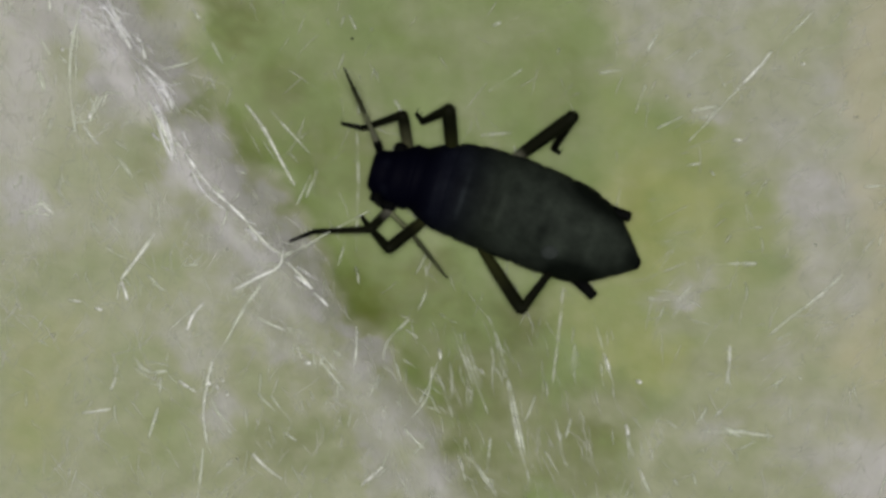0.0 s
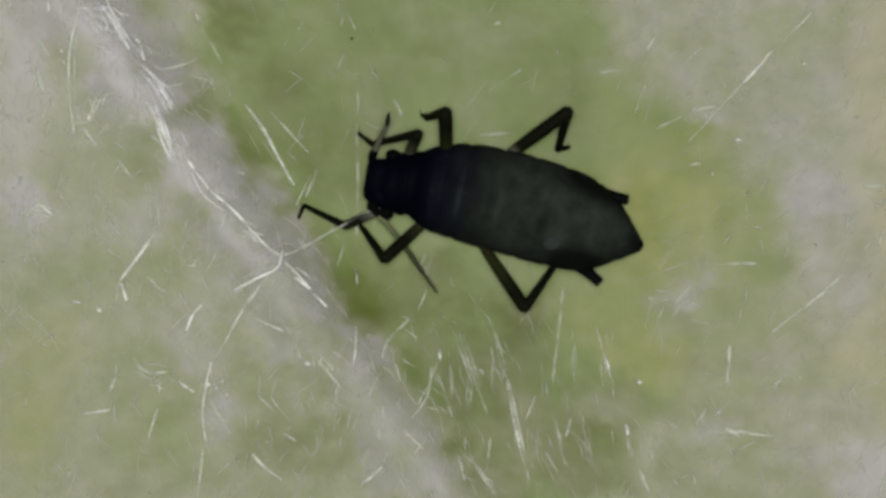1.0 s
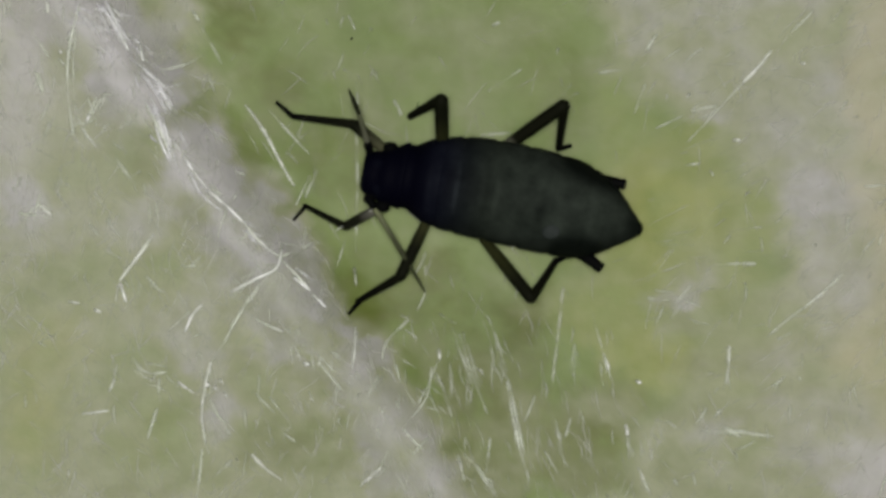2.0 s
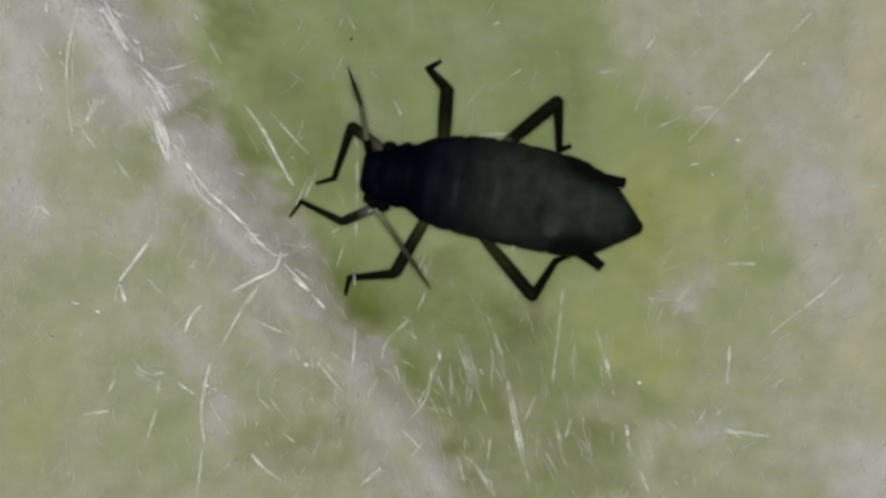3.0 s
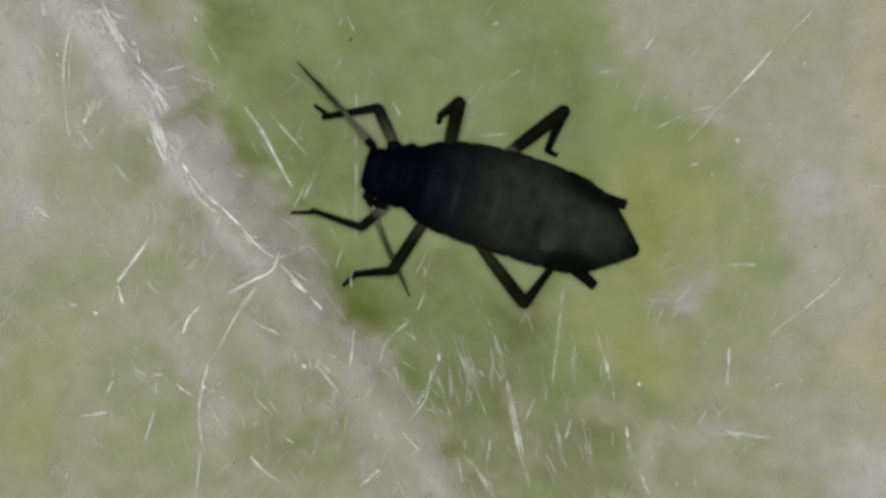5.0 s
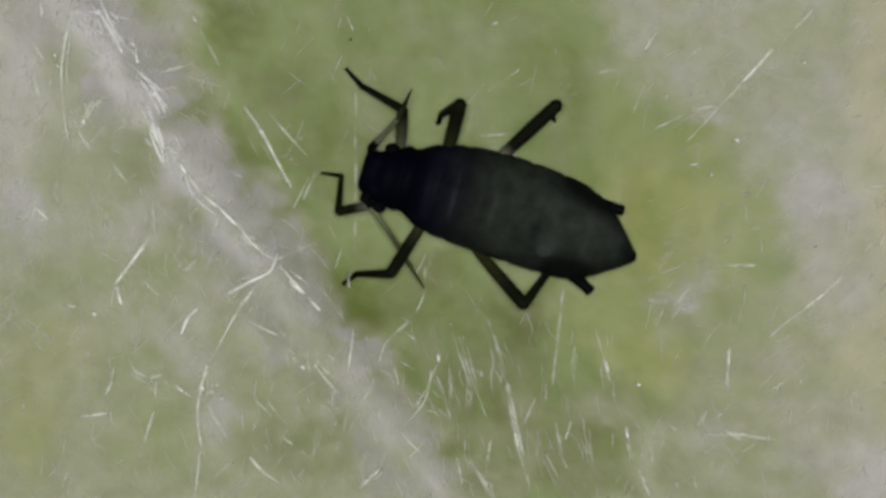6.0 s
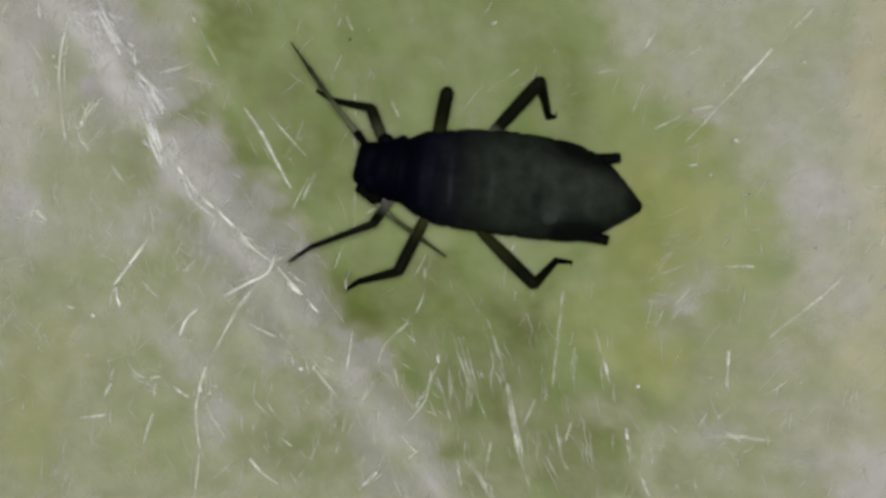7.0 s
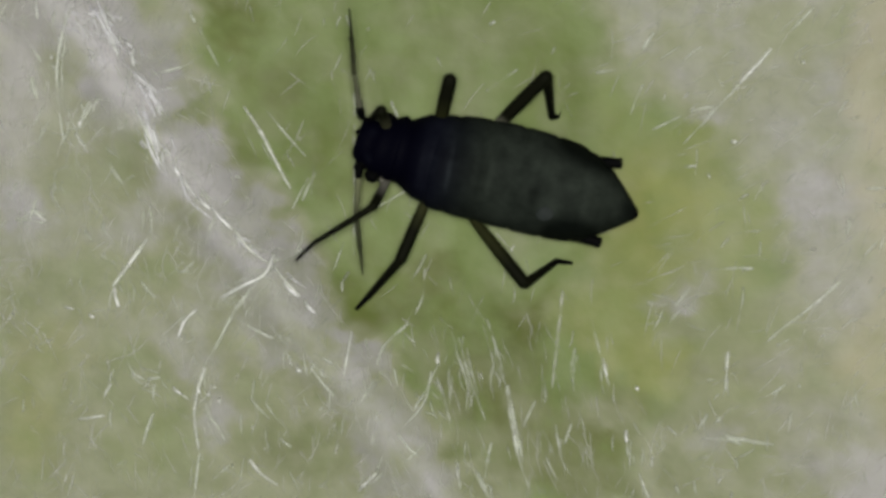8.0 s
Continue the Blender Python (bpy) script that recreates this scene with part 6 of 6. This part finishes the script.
    walk(hind_far["tibia"], [
        (0.0, aim(0.765, 0, 0, -165, -35)), (0.2, aim(0.765, 0, 0, -166, -38)), (0.4, aim(0.765, 0, 0, -161, -37)), (0.5, aim(0.765, 0, 0, -155, -36)), 
        (0.6, aim(0.765, 0, 0, -153, -37)), (0.8, aim(0.765, 0, 0, -153, -39)), (1.0, aim(0.765, 0, 0, -153, -38)), (1.2, aim(0.765, 0, 0, -151, -37)), 
        (1.4, aim(0.765, 0, 0, -147, -39)), (1.5, aim(0.765, 0, 0, -146, -39)), (1.6, aim(0.765, 0, 0, -149, -41)), (1.7, aim(0.765, 0, 0, -146, -34)), 
        (2.8, aim(0.765, 0, 0, -145, -32)), (2.9, aim(0.765, 0, 0, -143, -30)), (3.0, aim(0.765, 0, 0, -142, -26)), (3.2, aim(0.765, 0, 0, -152, -24)), 
        (3.4, aim(0.765, 0, 0, -158, -26)), (3.5, aim(0.765, 0, 0, -158, -27)), (3.6, aim(0.765, 0, 0, -157, -28)), (3.8, aim(0.765, 0, 0, -158, -26)), 
        (4.0, aim(0.765, 0, 0, -154, -24)), (4.2, aim(0.765, 0, 0, -154, -22)), (4.4, aim(0.765, 0, 0, -155, -23)), (4.5, aim(0.765, 0, 0, -157, -20)), 
        (4.6, aim(0.765, 0, 0, -158, -21)), (5.8, aim(0.765, 0, 0, -167, -58)), (6.0, aim(0.765, 0, 0, -173, -63)), (6.2, aim(0.765, 0, 0, 178, -66)), 
        (6.4, aim(0.765, 0, 0, -173, -53)), (6.5, aim(0.765, 0, 0, -169, -49)), (6.6, aim(0.765, 0, 0, -167, -47)), (6.7, aim(0.765, 0, 0, -161, -46)), 
        (6.8, aim(0.765, 0, 0, -155, -44)), (7.0, aim(0.765, 0, 0, -145, -41)), (7.2, aim(0.765, 0, 0, -144, -38)), (7.4, aim(0.765, 0, 0, -143, -36)), 
        (7.5, aim(0.765, 0, 0, -145, -35)), (7.6, aim(0.765, 0, 0, -146, -34)), (7.8, aim(0.765, 0, 0, -146, -33)), (8.0, aim(0.765, 0, 0, -147, -32)),
    ])
    walk(hind_far["tarsus"], [
        (0.0, aim(0.34, -0.113, -0.313, -115, -57)), (0.2, aim(0.35, -0.104, -0.33, -105, -58)), (0.4, aim(0.359, -0.138, -0.329, -64, -60)), 
        (0.5, aim(0.37, -0.186, -0.317, -31, -39)), (0.6, aim(0.382, -0.194, -0.327, -43, -55)), (0.8, aim(0.389, -0.189, -0.339, -39, -49)), 
        (1.0, aim(0.387, -0.192, -0.335, -33, -49)), (1.2, aim(0.387, -0.213, -0.322, -29, -27)), (1.4, aim(0.412, -0.227, -0.34, -28, -39)), 
        (1.5, aim(0.417, -0.23, -0.343, -22, -24)), (1.6, aim(0.415, -0.21, -0.354, -24, -25)), (1.7, aim(0.393, -0.246, -0.304, -31, -42)), 
        (2.8, aim(0.389, -0.262, -0.285, -15, -26)), (2.9, aim(0.393, -0.284, -0.269, -30, -45)), (3.0, aim(0.383, -0.301, -0.234, -34, -54)), 
        (3.2, aim(0.331, -0.236, -0.218, -77, -54)), (3.4, aim(0.317, -0.184, -0.238, -71, -47)), (3.5, aim(0.32, -0.177, -0.249, -71, -44)), 
        (3.6, aim(0.325, -0.188, -0.251, -73, -44)), (3.8, aim(0.315, -0.186, -0.234, -72, -48)), (4.0, aim(0.324, -0.219, -0.223, -83, -48)), 
        (4.2, aim(0.317, -0.223, -0.203, -73, -47)), (4.4, aim(0.315, -0.214, -0.208, -73, -44)), (4.5, aim(0.299, -0.198, -0.188, -76, -44)), 
        (4.6, aim(0.296, -0.19, -0.19, -72, -45)), (5.8, aim(0.484, -0.067, -0.456, -140, -47)), (6.0, aim(0.52, -0.029, -0.48, -133, -52)), 
        (6.2, aim(0.546, 0.009, -0.494, -114, 39)), (6.4, aim(0.439, -0.042, -0.429, -146, -63)), (6.5, aim(0.419, -0.07, -0.408, -141, -66)), 
        (6.6, aim(0.406, -0.081, -0.396, -131, -66)), (6.7, aim(0.411, -0.122, -0.389, -131, -70)), (6.8, aim(0.415, -0.162, -0.378, -152, -69)), 
        (7.0, aim(0.433, -0.231, -0.358, -99, -69)), (7.2, aim(0.42, -0.25, -0.332, -109, -67)), (7.4, aim(0.418, -0.263, -0.319, -112, -69)), 
        (7.5, aim(0.4, -0.253, -0.308, -113, -72)), (7.6, aim(0.393, -0.249, -0.302, -115, -71)), (7.8, aim(0.391, -0.254, -0.296, -110, -73)), 
        (8.0, aim(0.382, -0.252, -0.286, -114, -72)),
    ])
    walk(hind_near["femur"], [
        (0.0, aim(-0.088, -0.294, 0.36, -38, 28)), (0.2, aim(-0.088, -0.294, 0.36, -35, 27)), (0.4, aim(-0.088, -0.294, 0.36, -37, 24)), 
        (0.5, aim(-0.088, -0.294, 0.36, -37, 21)), (0.6, aim(-0.088, -0.294, 0.36, -37, 20)), (0.8, aim(-0.088, -0.294, 0.36, -41, 26)), 
        (1.0, aim(-0.088, -0.294, 0.36, -43, 26)), (1.2, aim(-0.088, -0.294, 0.36, -42, 25)), (1.4, aim(-0.088, -0.294, 0.36, -42, 27)), 
        (1.5, aim(-0.088, -0.294, 0.36, -40, 27)), (1.6, aim(-0.088, -0.294, 0.36, -40, 29)), (1.7, aim(-0.088, -0.294, 0.36, -42, 21)), 
        (2.8, aim(-0.088, -0.294, 0.36, -38, 24)), (2.9, aim(-0.088, -0.294, 0.36, -39, 26)), (3.0, aim(-0.088, -0.294, 0.36, -40, 21)), 
        (3.2, aim(-0.088, -0.294, 0.36, -40, 22)), (3.4, aim(-0.088, -0.294, 0.36, -39, 24)), (3.5, aim(-0.088, -0.294, 0.36, -37, 29)), 
        (3.6, aim(-0.088, -0.294, 0.36, -38, 24)), (3.8, aim(-0.088, -0.294, 0.36, -38, 25)), (4.0, aim(-0.088, -0.294, 0.36, -39, 24)), 
        (4.2, aim(-0.088, -0.294, 0.36, -37, 22)), (4.4, aim(-0.088, -0.294, 0.36, -35, 26)), (4.5, aim(-0.088, -0.294, 0.36, -34, 27)), 
        (4.6, aim(-0.088, -0.294, 0.36, -37, 28)), (5.8, aim(-0.088, -0.294, 0.36, -34, 23)), (6.0, aim(-0.088, -0.294, 0.36, -33, 28)), 
        (6.2, aim(-0.088, -0.294, 0.36, -35, 32)), (6.4, aim(-0.088, -0.294, 0.36, -38, 25)), (6.5, aim(-0.092, -0.294, 0.36, -37, 26)), 
        (6.6, aim(-0.095, -0.294, 0.36, -40, 22)), (6.7, aim(-0.099, -0.294, 0.36, -39, 19)), (6.8, aim(-0.103, -0.294, 0.36, -40, 20)), 
        (7.0, aim(-0.11, -0.294, 0.36, -40, 23)), (7.2, aim(-0.11, -0.294, 0.36, -40, 16)), (7.4, aim(-0.11, -0.294, 0.36, -41, 15)), 
        (7.5, aim(-0.11, -0.294, 0.36, -39, 10)), (7.6, aim(-0.11, -0.294, 0.36, -40, 6)), (7.8, aim(-0.11, -0.294, 0.36, -40, 6)), 
        (8.0, aim(-0.11, -0.294, 0.36, -40, 6)),
    ])
    walk(hind_near["tibia"], [
        (0.0, aim(0.675, 0, 0, 115, -6)), (0.2, aim(0.675, 0, 0, 111, -4)), (0.4, aim(0.675, 0, 0, 113, -12)), (0.5, aim(0.675, 0, 0, 113, -15)), 
        (0.6, aim(0.675, 0, 0, 115, -19)), (0.8, aim(0.675, 0, 0, 117, -16)), (1.0, aim(0.675, 0, 0, 120, -15)), (1.2, aim(0.675, 0, 0, 121, -23)), 
        (1.4, aim(0.675, 0, 0, 121, -24)), (1.5, aim(0.675, 0, 0, 121, -25)), (1.6, aim(0.675, 0, 0, 121, -24)), (1.7, aim(0.675, 0, 0, 122, -32)), 
        (2.8, aim(0.675, 0, 0, 121, -30)), (2.9, aim(0.675, 0, 0, 123, -33)), (3.0, aim(0.675, 0, 0, 123, -36)), (3.2, aim(0.675, 0, 0, 122, -31)), 
        (3.4, aim(0.675, 0, 0, 121, -25)), (3.5, aim(0.675, 0, 0, 122, -28)), (3.6, aim(0.675, 0, 0, 123, -30)), (3.8, aim(0.675, 0, 0, 123, -29)), 
        (4.0, aim(0.675, 0, 0, 122, -32)), (4.2, aim(0.675, 0, 0, 120, -31)), (4.4, aim(0.675, 0, 0, 119, -26)), (4.5, aim(0.675, 0, 0, 119, -23)), 
        (4.6, aim(0.675, 0, 0, 118, -18)), (5.8, aim(0.675, 0, 0, 115, -25)), (6.0, aim(0.675, 0, 0, 113, -16)), (6.2, aim(0.675, 0, 0, 116, -14)), 
        (6.4, aim(0.675, 0, 0, 121, -25)), (6.5, aim(0.675, 0, 0, 120, -31)), (6.6, aim(0.675, 0, 0, 121, -33)), (6.7, aim(0.675, 0, 0, 120, -40)), 
        (6.8, aim(0.675, 0, 0, 122, -43)), (7.0, aim(0.675, 0, 0, 121, -50)), (7.2, aim(0.675, 0, 0, 115, -52)), (7.4, aim(0.675, 0, 0, 104, -47)), 
        (7.5, aim(0.675, 0, 0, 99, -51)), (7.6, aim(0.675, 0, 0, 94, -50)), (7.8, aim(0.675, 0, 0, 92, -50)), (8.0, aim(0.675, 0, 0, 93, -49)),
    ])
    walk(hind_near["tarsus"], [
        (0.0, aim(0.475, 0.425, -0.047, 100, -39)), (0.2, aim(0.506, 0.44, -0.032, 98, -40)), (0.4, aim(0.494, 0.425, -0.101, 94, -40)), 
        (0.5, aim(0.493, 0.419, -0.12, 91, -41)), (0.6, aim(0.487, 0.404, -0.157, 90, -41)), (0.8, aim(0.466, 0.404, -0.128, 97, -40)), 
        (1.0, aim(0.449, 0.397, -0.122, 97, -40)), (1.2, aim(0.452, 0.373, -0.185, 93, -41)), (1.4, aim(0.455, 0.37, -0.194, 94, -41)), 
        (1.5, aim(0.455, 0.367, -0.201, 93, -42)), (1.6, aim(0.455, 0.37, -0.195, 95, -42)), (1.7, aim(0.464, 0.339, -0.252, 89, -41)), 
        (2.8, aim(0.463, 0.352, -0.234, 90, -42)), (2.9, aim(0.462, 0.335, -0.256, 91, -43)), (3.0, aim(0.469, 0.324, -0.275, 87, -42)), 
        (3.2, aim(0.461, 0.345, -0.242, 89, -42)), (3.4, aim(0.458, 0.368, -0.203, 93, -41)), (3.5, aim(0.454, 0.352, -0.225, 95, -42)), 
        (3.6, aim(0.454, 0.346, -0.234, 91, -42)), (3.8, aim(0.45, 0.345, -0.232, 92, -42)), (4.0, aim(0.46, 0.338, -0.25, 91, -42)), 
        (4.2, aim(0.471, 0.349, -0.245, 88, -43)), (4.4, aim(0.472, 0.373, -0.207, 91, -43)), (4.5, aim(0.463, 0.38, -0.184, 93, -43)), 
        (4.6, aim(0.465, 0.397, -0.146, 96, -42)), (5.8, aim(0.493, 0.388, -0.2, 89, -43)), (6.0, aim(0.494, 0.416, -0.133, 94, -43)), 
        (6.2, aim(0.475, 0.412, -0.116, 99, -42)), (6.4, aim(0.452, 0.367, -0.198, 94, -42)), (6.5, aim(0.475, 0.352, -0.244, 66, -48)), 
        (6.6, aim(0.471, 0.341, -0.256, 56, -40)), (6.7, aim(0.491, 0.314, -0.301, 52, -38)), (6.8, aim(0.493, 0.294, -0.322, 51, -39)), 
        (7.0, aim(0.519, 0.257, -0.364, 50, -42)), (7.2, aim(0.553, 0.266, -0.371, 46, -37)), (7.4, aim(0.596, 0.311, -0.347, 49, -36)), 
        (7.5, aim(0.63, 0.297, -0.365, 47, -32)), (7.6, aim(0.652, 0.303, -0.362, 46, -28)), (7.8, aim(0.667, 0.307, -0.359, 47, -29)), 
        (8.0, aim(0.657, 0.307, -0.359, 47, -29)),
    ])
    walk(feeler_far["base"], [
        (0.0, aim(-1.094, 0.176, 0.495, 132, 40)), (0.2, aim(-1.094, 0.176, 0.495, 115, 44)), (0.4, aim(-1.094, 0.176, 0.495, 98, 40)), 
        (0.5, aim(-1.094, 0.176, 0.495, 99, 45)), (0.6, aim(-1.094, 0.176, 0.495, 102, 45)), (0.8, aim(-1.094, 0.176, 0.495, 92, 37)), 
        (1.0, aim(-1.094, 0.176, 0.495, 77, 44)), (1.2, aim(-1.09, 0.194, 0.495, 77, 50)), (1.4, aim(-1.085, 0.212, 0.495, 78, 48)), 
        (1.5, aim(-1.083, 0.221, 0.495, 83, 50)), (1.6, aim(-1.083, 0.221, 0.495, 88, 50)), (1.7, aim(-1.083, 0.221, 0.495, 100, 45)), 
        (2.8, aim(-1.083, 0.221, 0.495, 125, 42)), (2.9, aim(-1.083, 0.221, 0.495, 113, 46)), (3.0, aim(-1.083, 0.221, 0.495, 110, 27)), 
        (3.2, aim(-1.083, 0.221, 0.495, 134, 53)), (3.4, aim(-1.083, 0.221, 0.495, 154, 30)), (3.5, aim(-1.083, 0.221, 0.495, 160, 31)), 
        (3.6, aim(-1.083, 0.221, 0.495, 164, 32)), (3.8, aim(-1.083, 0.221, 0.495, 145, 52)), (4.0, aim(-1.083, 0.221, 0.495, 109, 15)), 
        (4.2, aim(-1.083, 0.221, 0.495, 107, 6)), (4.4, aim(-1.083, 0.221, 0.495, 133, 29)), (4.5, aim(-1.083, 0.221, 0.495, 146, 25)), 
        (4.6, aim(-1.083, 0.221, 0.495, 147, 25)), (5.8, aim(-1.083, 0.221, 0.495, 108, 25)), (6.0, aim(-1.083, 0.221, 0.495, 63, 38)), 
        (6.2, aim(-1.083, 0.221, 0.495, 63, 47)), (6.4, aim(-1.083, 0.221, 0.495, 95, 50)), (6.5, aim(-1.083, 0.221, 0.495, 105, 6)), 
        (6.6, aim(-1.078, 0.24, 0.495, 118, 30)), (6.7, aim(-1.072, 0.26, 0.495, 134, 11)), (6.8, aim(-1.066, 0.279, 0.495, 141, 5)), 
        (7.0, aim(-1.067, 0.316, 0.495, 132.8, 10)), (7.2, aim(-1.084, 0.313, 0.495, 115.7, 33)), (7.4, aim(-1.1, 0.309, 0.495, 104.5, 27)), 
        (7.5, aim(-1.1, 0.308, 0.495, 101.5, 25)), (7.6, aim(-1.101, 0.307, 0.495, 100.5, 30)), (7.8, aim(-1.102, 0.304, 0.495, 104.5, 28)), 
        (8.0, aim(-1.103, 0.302, 0.495, 110.5, 35)),
    ])
    walk(feeler_far["flagellum"], [
        (0.0, aim(0.396, 0, 0, 1, 8)), (0.2, aim(0.396, 0, 0, 2, 20)), (0.4, aim(0.396, 0, 0, 2, 32)), (0.5, aim(0.396, 0, 0, 3, 25)), 
        (0.6, aim(0.396, 0, 0, 3, 27)), (0.8, aim(0.396, 0, 0, 4, 38)), (1.0, aim(0.396, 0, 0, 2, 38)), (1.2, aim(0.396, 0, 0, 4, 30)), 
        (1.4, aim(0.396, 0, 0, -1, 30)), (1.5, aim(0.396, 0, 0, -2, 27)), (1.6, aim(0.396, 0, 0, 4, 24)), (1.7, aim(0.396, 0, 0, 3, 29)), 
        (2.8, aim(0.396, 0, 0, 1, 7)), (2.9, aim(0.396, 0, 0, 3, 0)), (3.0, aim(0.396, 0, 0, 5, 31)), (3.2, aim(0.396, 0, 0, -1, -47)), 
        (3.4, aim(0.396, 0, 0, -2, -25)), (3.5, aim(0.396, 0, 0, -0, -26)), (3.6, aim(0.396, 0, 0, 1, -26)), (3.8, aim(0.396, 0, 0, -2, -37)), 
        (4.0, aim(0.396, 0, 0, 1, 50)), (4.2, aim(0.396, 0, 0, 2, 59)), (4.4, aim(0.396, 0, 0, 1, 29)), (4.5, aim(0.396, 0, 0, -4, 11)), 
        (4.6, aim(0.396, 0, 0, -0, -8)), (5.8, aim(0.396, 0, 0, 6, 17)), (6.0, aim(0.396, 0, 0, 8, 26)), (6.2, aim(0.396, 0, 0, 4, 26)), 
        (6.4, aim(0.396, 0, 0, 5, -5)), (6.5, aim(0.396, 0, 0, 6, 45)), (6.6, aim(0.396, 0, 0, -1, 4)), (6.7, aim(0.396, 0, 0, -4, 8)), 
        (6.8, aim(0.396, 0, 0, -4, 0)), (7.0, aim(0.396, 0, 0, -3, -4)), (7.2, aim(0.396, 0, 0, -4, -17)), (7.4, aim(0.396, 0, 0, -4, -2)), 
        (7.5, aim(0.396, 0, 0, -12, 3)), (7.6, aim(0.396, 0, 0, -7, -7)), (7.8, aim(0.396, 0, 0, -12, -22)), (8.0, aim(0.396, 0, 0, -5, -10)),
    ])
    walk(feeler_near["base"], [
        (0.0, aim(-1.001, -0.204, 0.495, -25, -2)), (0.2, aim(-1.001, -0.204, 0.495, -21, -1)), (0.4, aim(-1.001, -0.204, 0.495, -30, -1)), 
        (0.5, aim(-1.001, -0.204, 0.495, -30, -1)), (0.6, aim(-1.001, -0.204, 0.495, -31, -1)), (0.8, aim(-1.001, -0.204, 0.495, -31, -2)), 
        (1.0, aim(-1.001, -0.204, 0.495, -37, -1)), (1.2, aim(-1.008, -0.188, 0.495, -39, -1)), (1.4, aim(-1.014, -0.172, 0.495, -40, -1)), 
        (1.5, aim(-1.017, -0.164, 0.495, -42, -1)), (1.6, aim(-1.017, -0.164, 0.495, -40, -1)), (1.7, aim(-1.017, -0.164, 0.495, -48, -1)), 
        (2.8, aim(-1.017, -0.164, 0.495, -43, -1)), (2.9, aim(-1.017, -0.164, 0.495, -40, -1)), (3.0, aim(-1.017, -0.164, 0.495, -45, -1)), 
        (3.2, aim(-1.017, -0.164, 0.495, -45, -1)), (3.4, aim(-1.017, -0.164, 0.495, -54, -1)), (3.5, aim(-1.017, -0.164, 0.495, -53, -1)), 
        (3.6, aim(-1.017, -0.164, 0.495, -56, -1)), (3.8, aim(-1.017, -0.164, 0.495, -65, -2)), (4.0, aim(-1.017, -0.164, 0.495, -59, -2)), 
        (4.2, aim(-1.017, -0.164, 0.495, -54, -1)), (4.4, aim(-1.017, -0.164, 0.495, -51, -2)), (4.5, aim(-1.017, -0.164, 0.495, -58, -2)), 
        (4.6, aim(-1.017, -0.164, 0.495, -62, -2)), (5.8, aim(-1.017, -0.164, 0.495, -33, -2)), (6.0, aim(-1.017, -0.164, 0.495, -39, -1)), 
        (6.2, aim(-1.017, -0.164, 0.495, -45, -2)), (6.4, aim(-1.017, -0.164, 0.495, -49, -1)), (6.5, aim(-1.017, -0.164, 0.495, -51, -1)), 
        (6.6, aim(-1.023, -0.147, 0.495, -51, -1)), (6.7, aim(-1.029, -0.129, 0.495, -44, -2)), (6.8, aim(-1.035, -0.111, 0.495, -41, -1)), 
        (7.0, aim(-1.045, -0.075, 0.495, -36, -2)), (7.2, aim(-1.044, -0.078, 0.495, -39, -2)), (7.4, aim(-1.043, -0.082, 0.495, -64, -4)), 
        (7.5, aim(-1.043, -0.083, 0.495, -67, -2)), (7.6, aim(-1.042, -0.084, 0.495, -70, -2)), (7.8, aim(-1.042, -0.086, 0.495, -83, -2)), 
        (8.0, aim(-1.041, -0.089, 0.495, -82, -4)),
    ])
    walk(feeler_near["flagellum"], [
        (0.0, aim(0.369, 0, 0, -7, -0)), (0.2, aim(0.369, 0, 0, -7, -0)), (0.4, aim(0.369, 0, 0, -5, -0)), (0.5, aim(0.369, 0, 0, -6, -0)), 
        (0.6, aim(0.369, 0, 0, -3, -0)), (0.8, aim(0.369, 0, 0, -6, -2)), (1.0, aim(0.369, 0, 0, -5, -3)), (1.2, aim(0.369, 0, 0, -3, -1)), 
        (1.4, aim(0.369, 0, 0, -4, -0)), (1.5, aim(0.369, 0, 0, -2, -1)), (1.6, aim(0.369, 0, 0, -4, -2)), (1.7, aim(0.369, 0, 0, -1, -0)), 
        (2.8, aim(0.369, 0, 0, -1, -3)), (2.9, aim(0.369, 0, 0, -7, -3)), (3.0, aim(0.369, 0, 0, -1, -2)), (3.2, aim(0.369, 0, 0, -6, -6)), 
        (3.4, aim(0.369, 0, 0, -1, -1)), (3.5, aim(0.369, 0, 0, -6, -0)), (3.6, aim(0.369, 0, 0, -0, -1)), (3.8, aim(0.369, 0, 0, 0, -0)), 
        (4.0, aim(0.369, 0, 0, -2, -0)), (4.2, aim(0.369, 0, 0, -5, -2)), (4.4, aim(0.369, 0, 0, -5, -1)), (4.5, aim(0.369, 0, 0, -1, 0)), 
        (4.6, aim(0.369, 0, 0, 5, -1)), (5.8, aim(0.369, 0, 0, -1, -3)), (6.0, aim(0.369, 0, 0, -3, -11)), (6.2, aim(0.369, 0, 0, -5, -5)), 
        (6.4, aim(0.369, 0, 0, -5, -1)), (6.5, aim(0.369, 0, 0, -0, -1)), (6.6, aim(0.369, 0, 0, -6, -3)), (6.7, aim(0.369, 0, 0, -6, -3)), 
        (6.8, aim(0.369, 0, 0, -4, -5)), (7.0, aim(0.369, 0, 0, 5, -8)), (7.2, aim(0.369, 0, 0, 12, -9)), (7.4, aim(0.369, 0, 0, 14, -18)), 
        (7.5, aim(0.369, 0, 0, 10, -15)), (7.6, aim(0.369, 0, 0, 10, -13)), (7.8, aim(0.369, 0, 0, 7, -13)), (8.0, aim(0.369, 0, 0, 9, -13)),
    ])


motions()
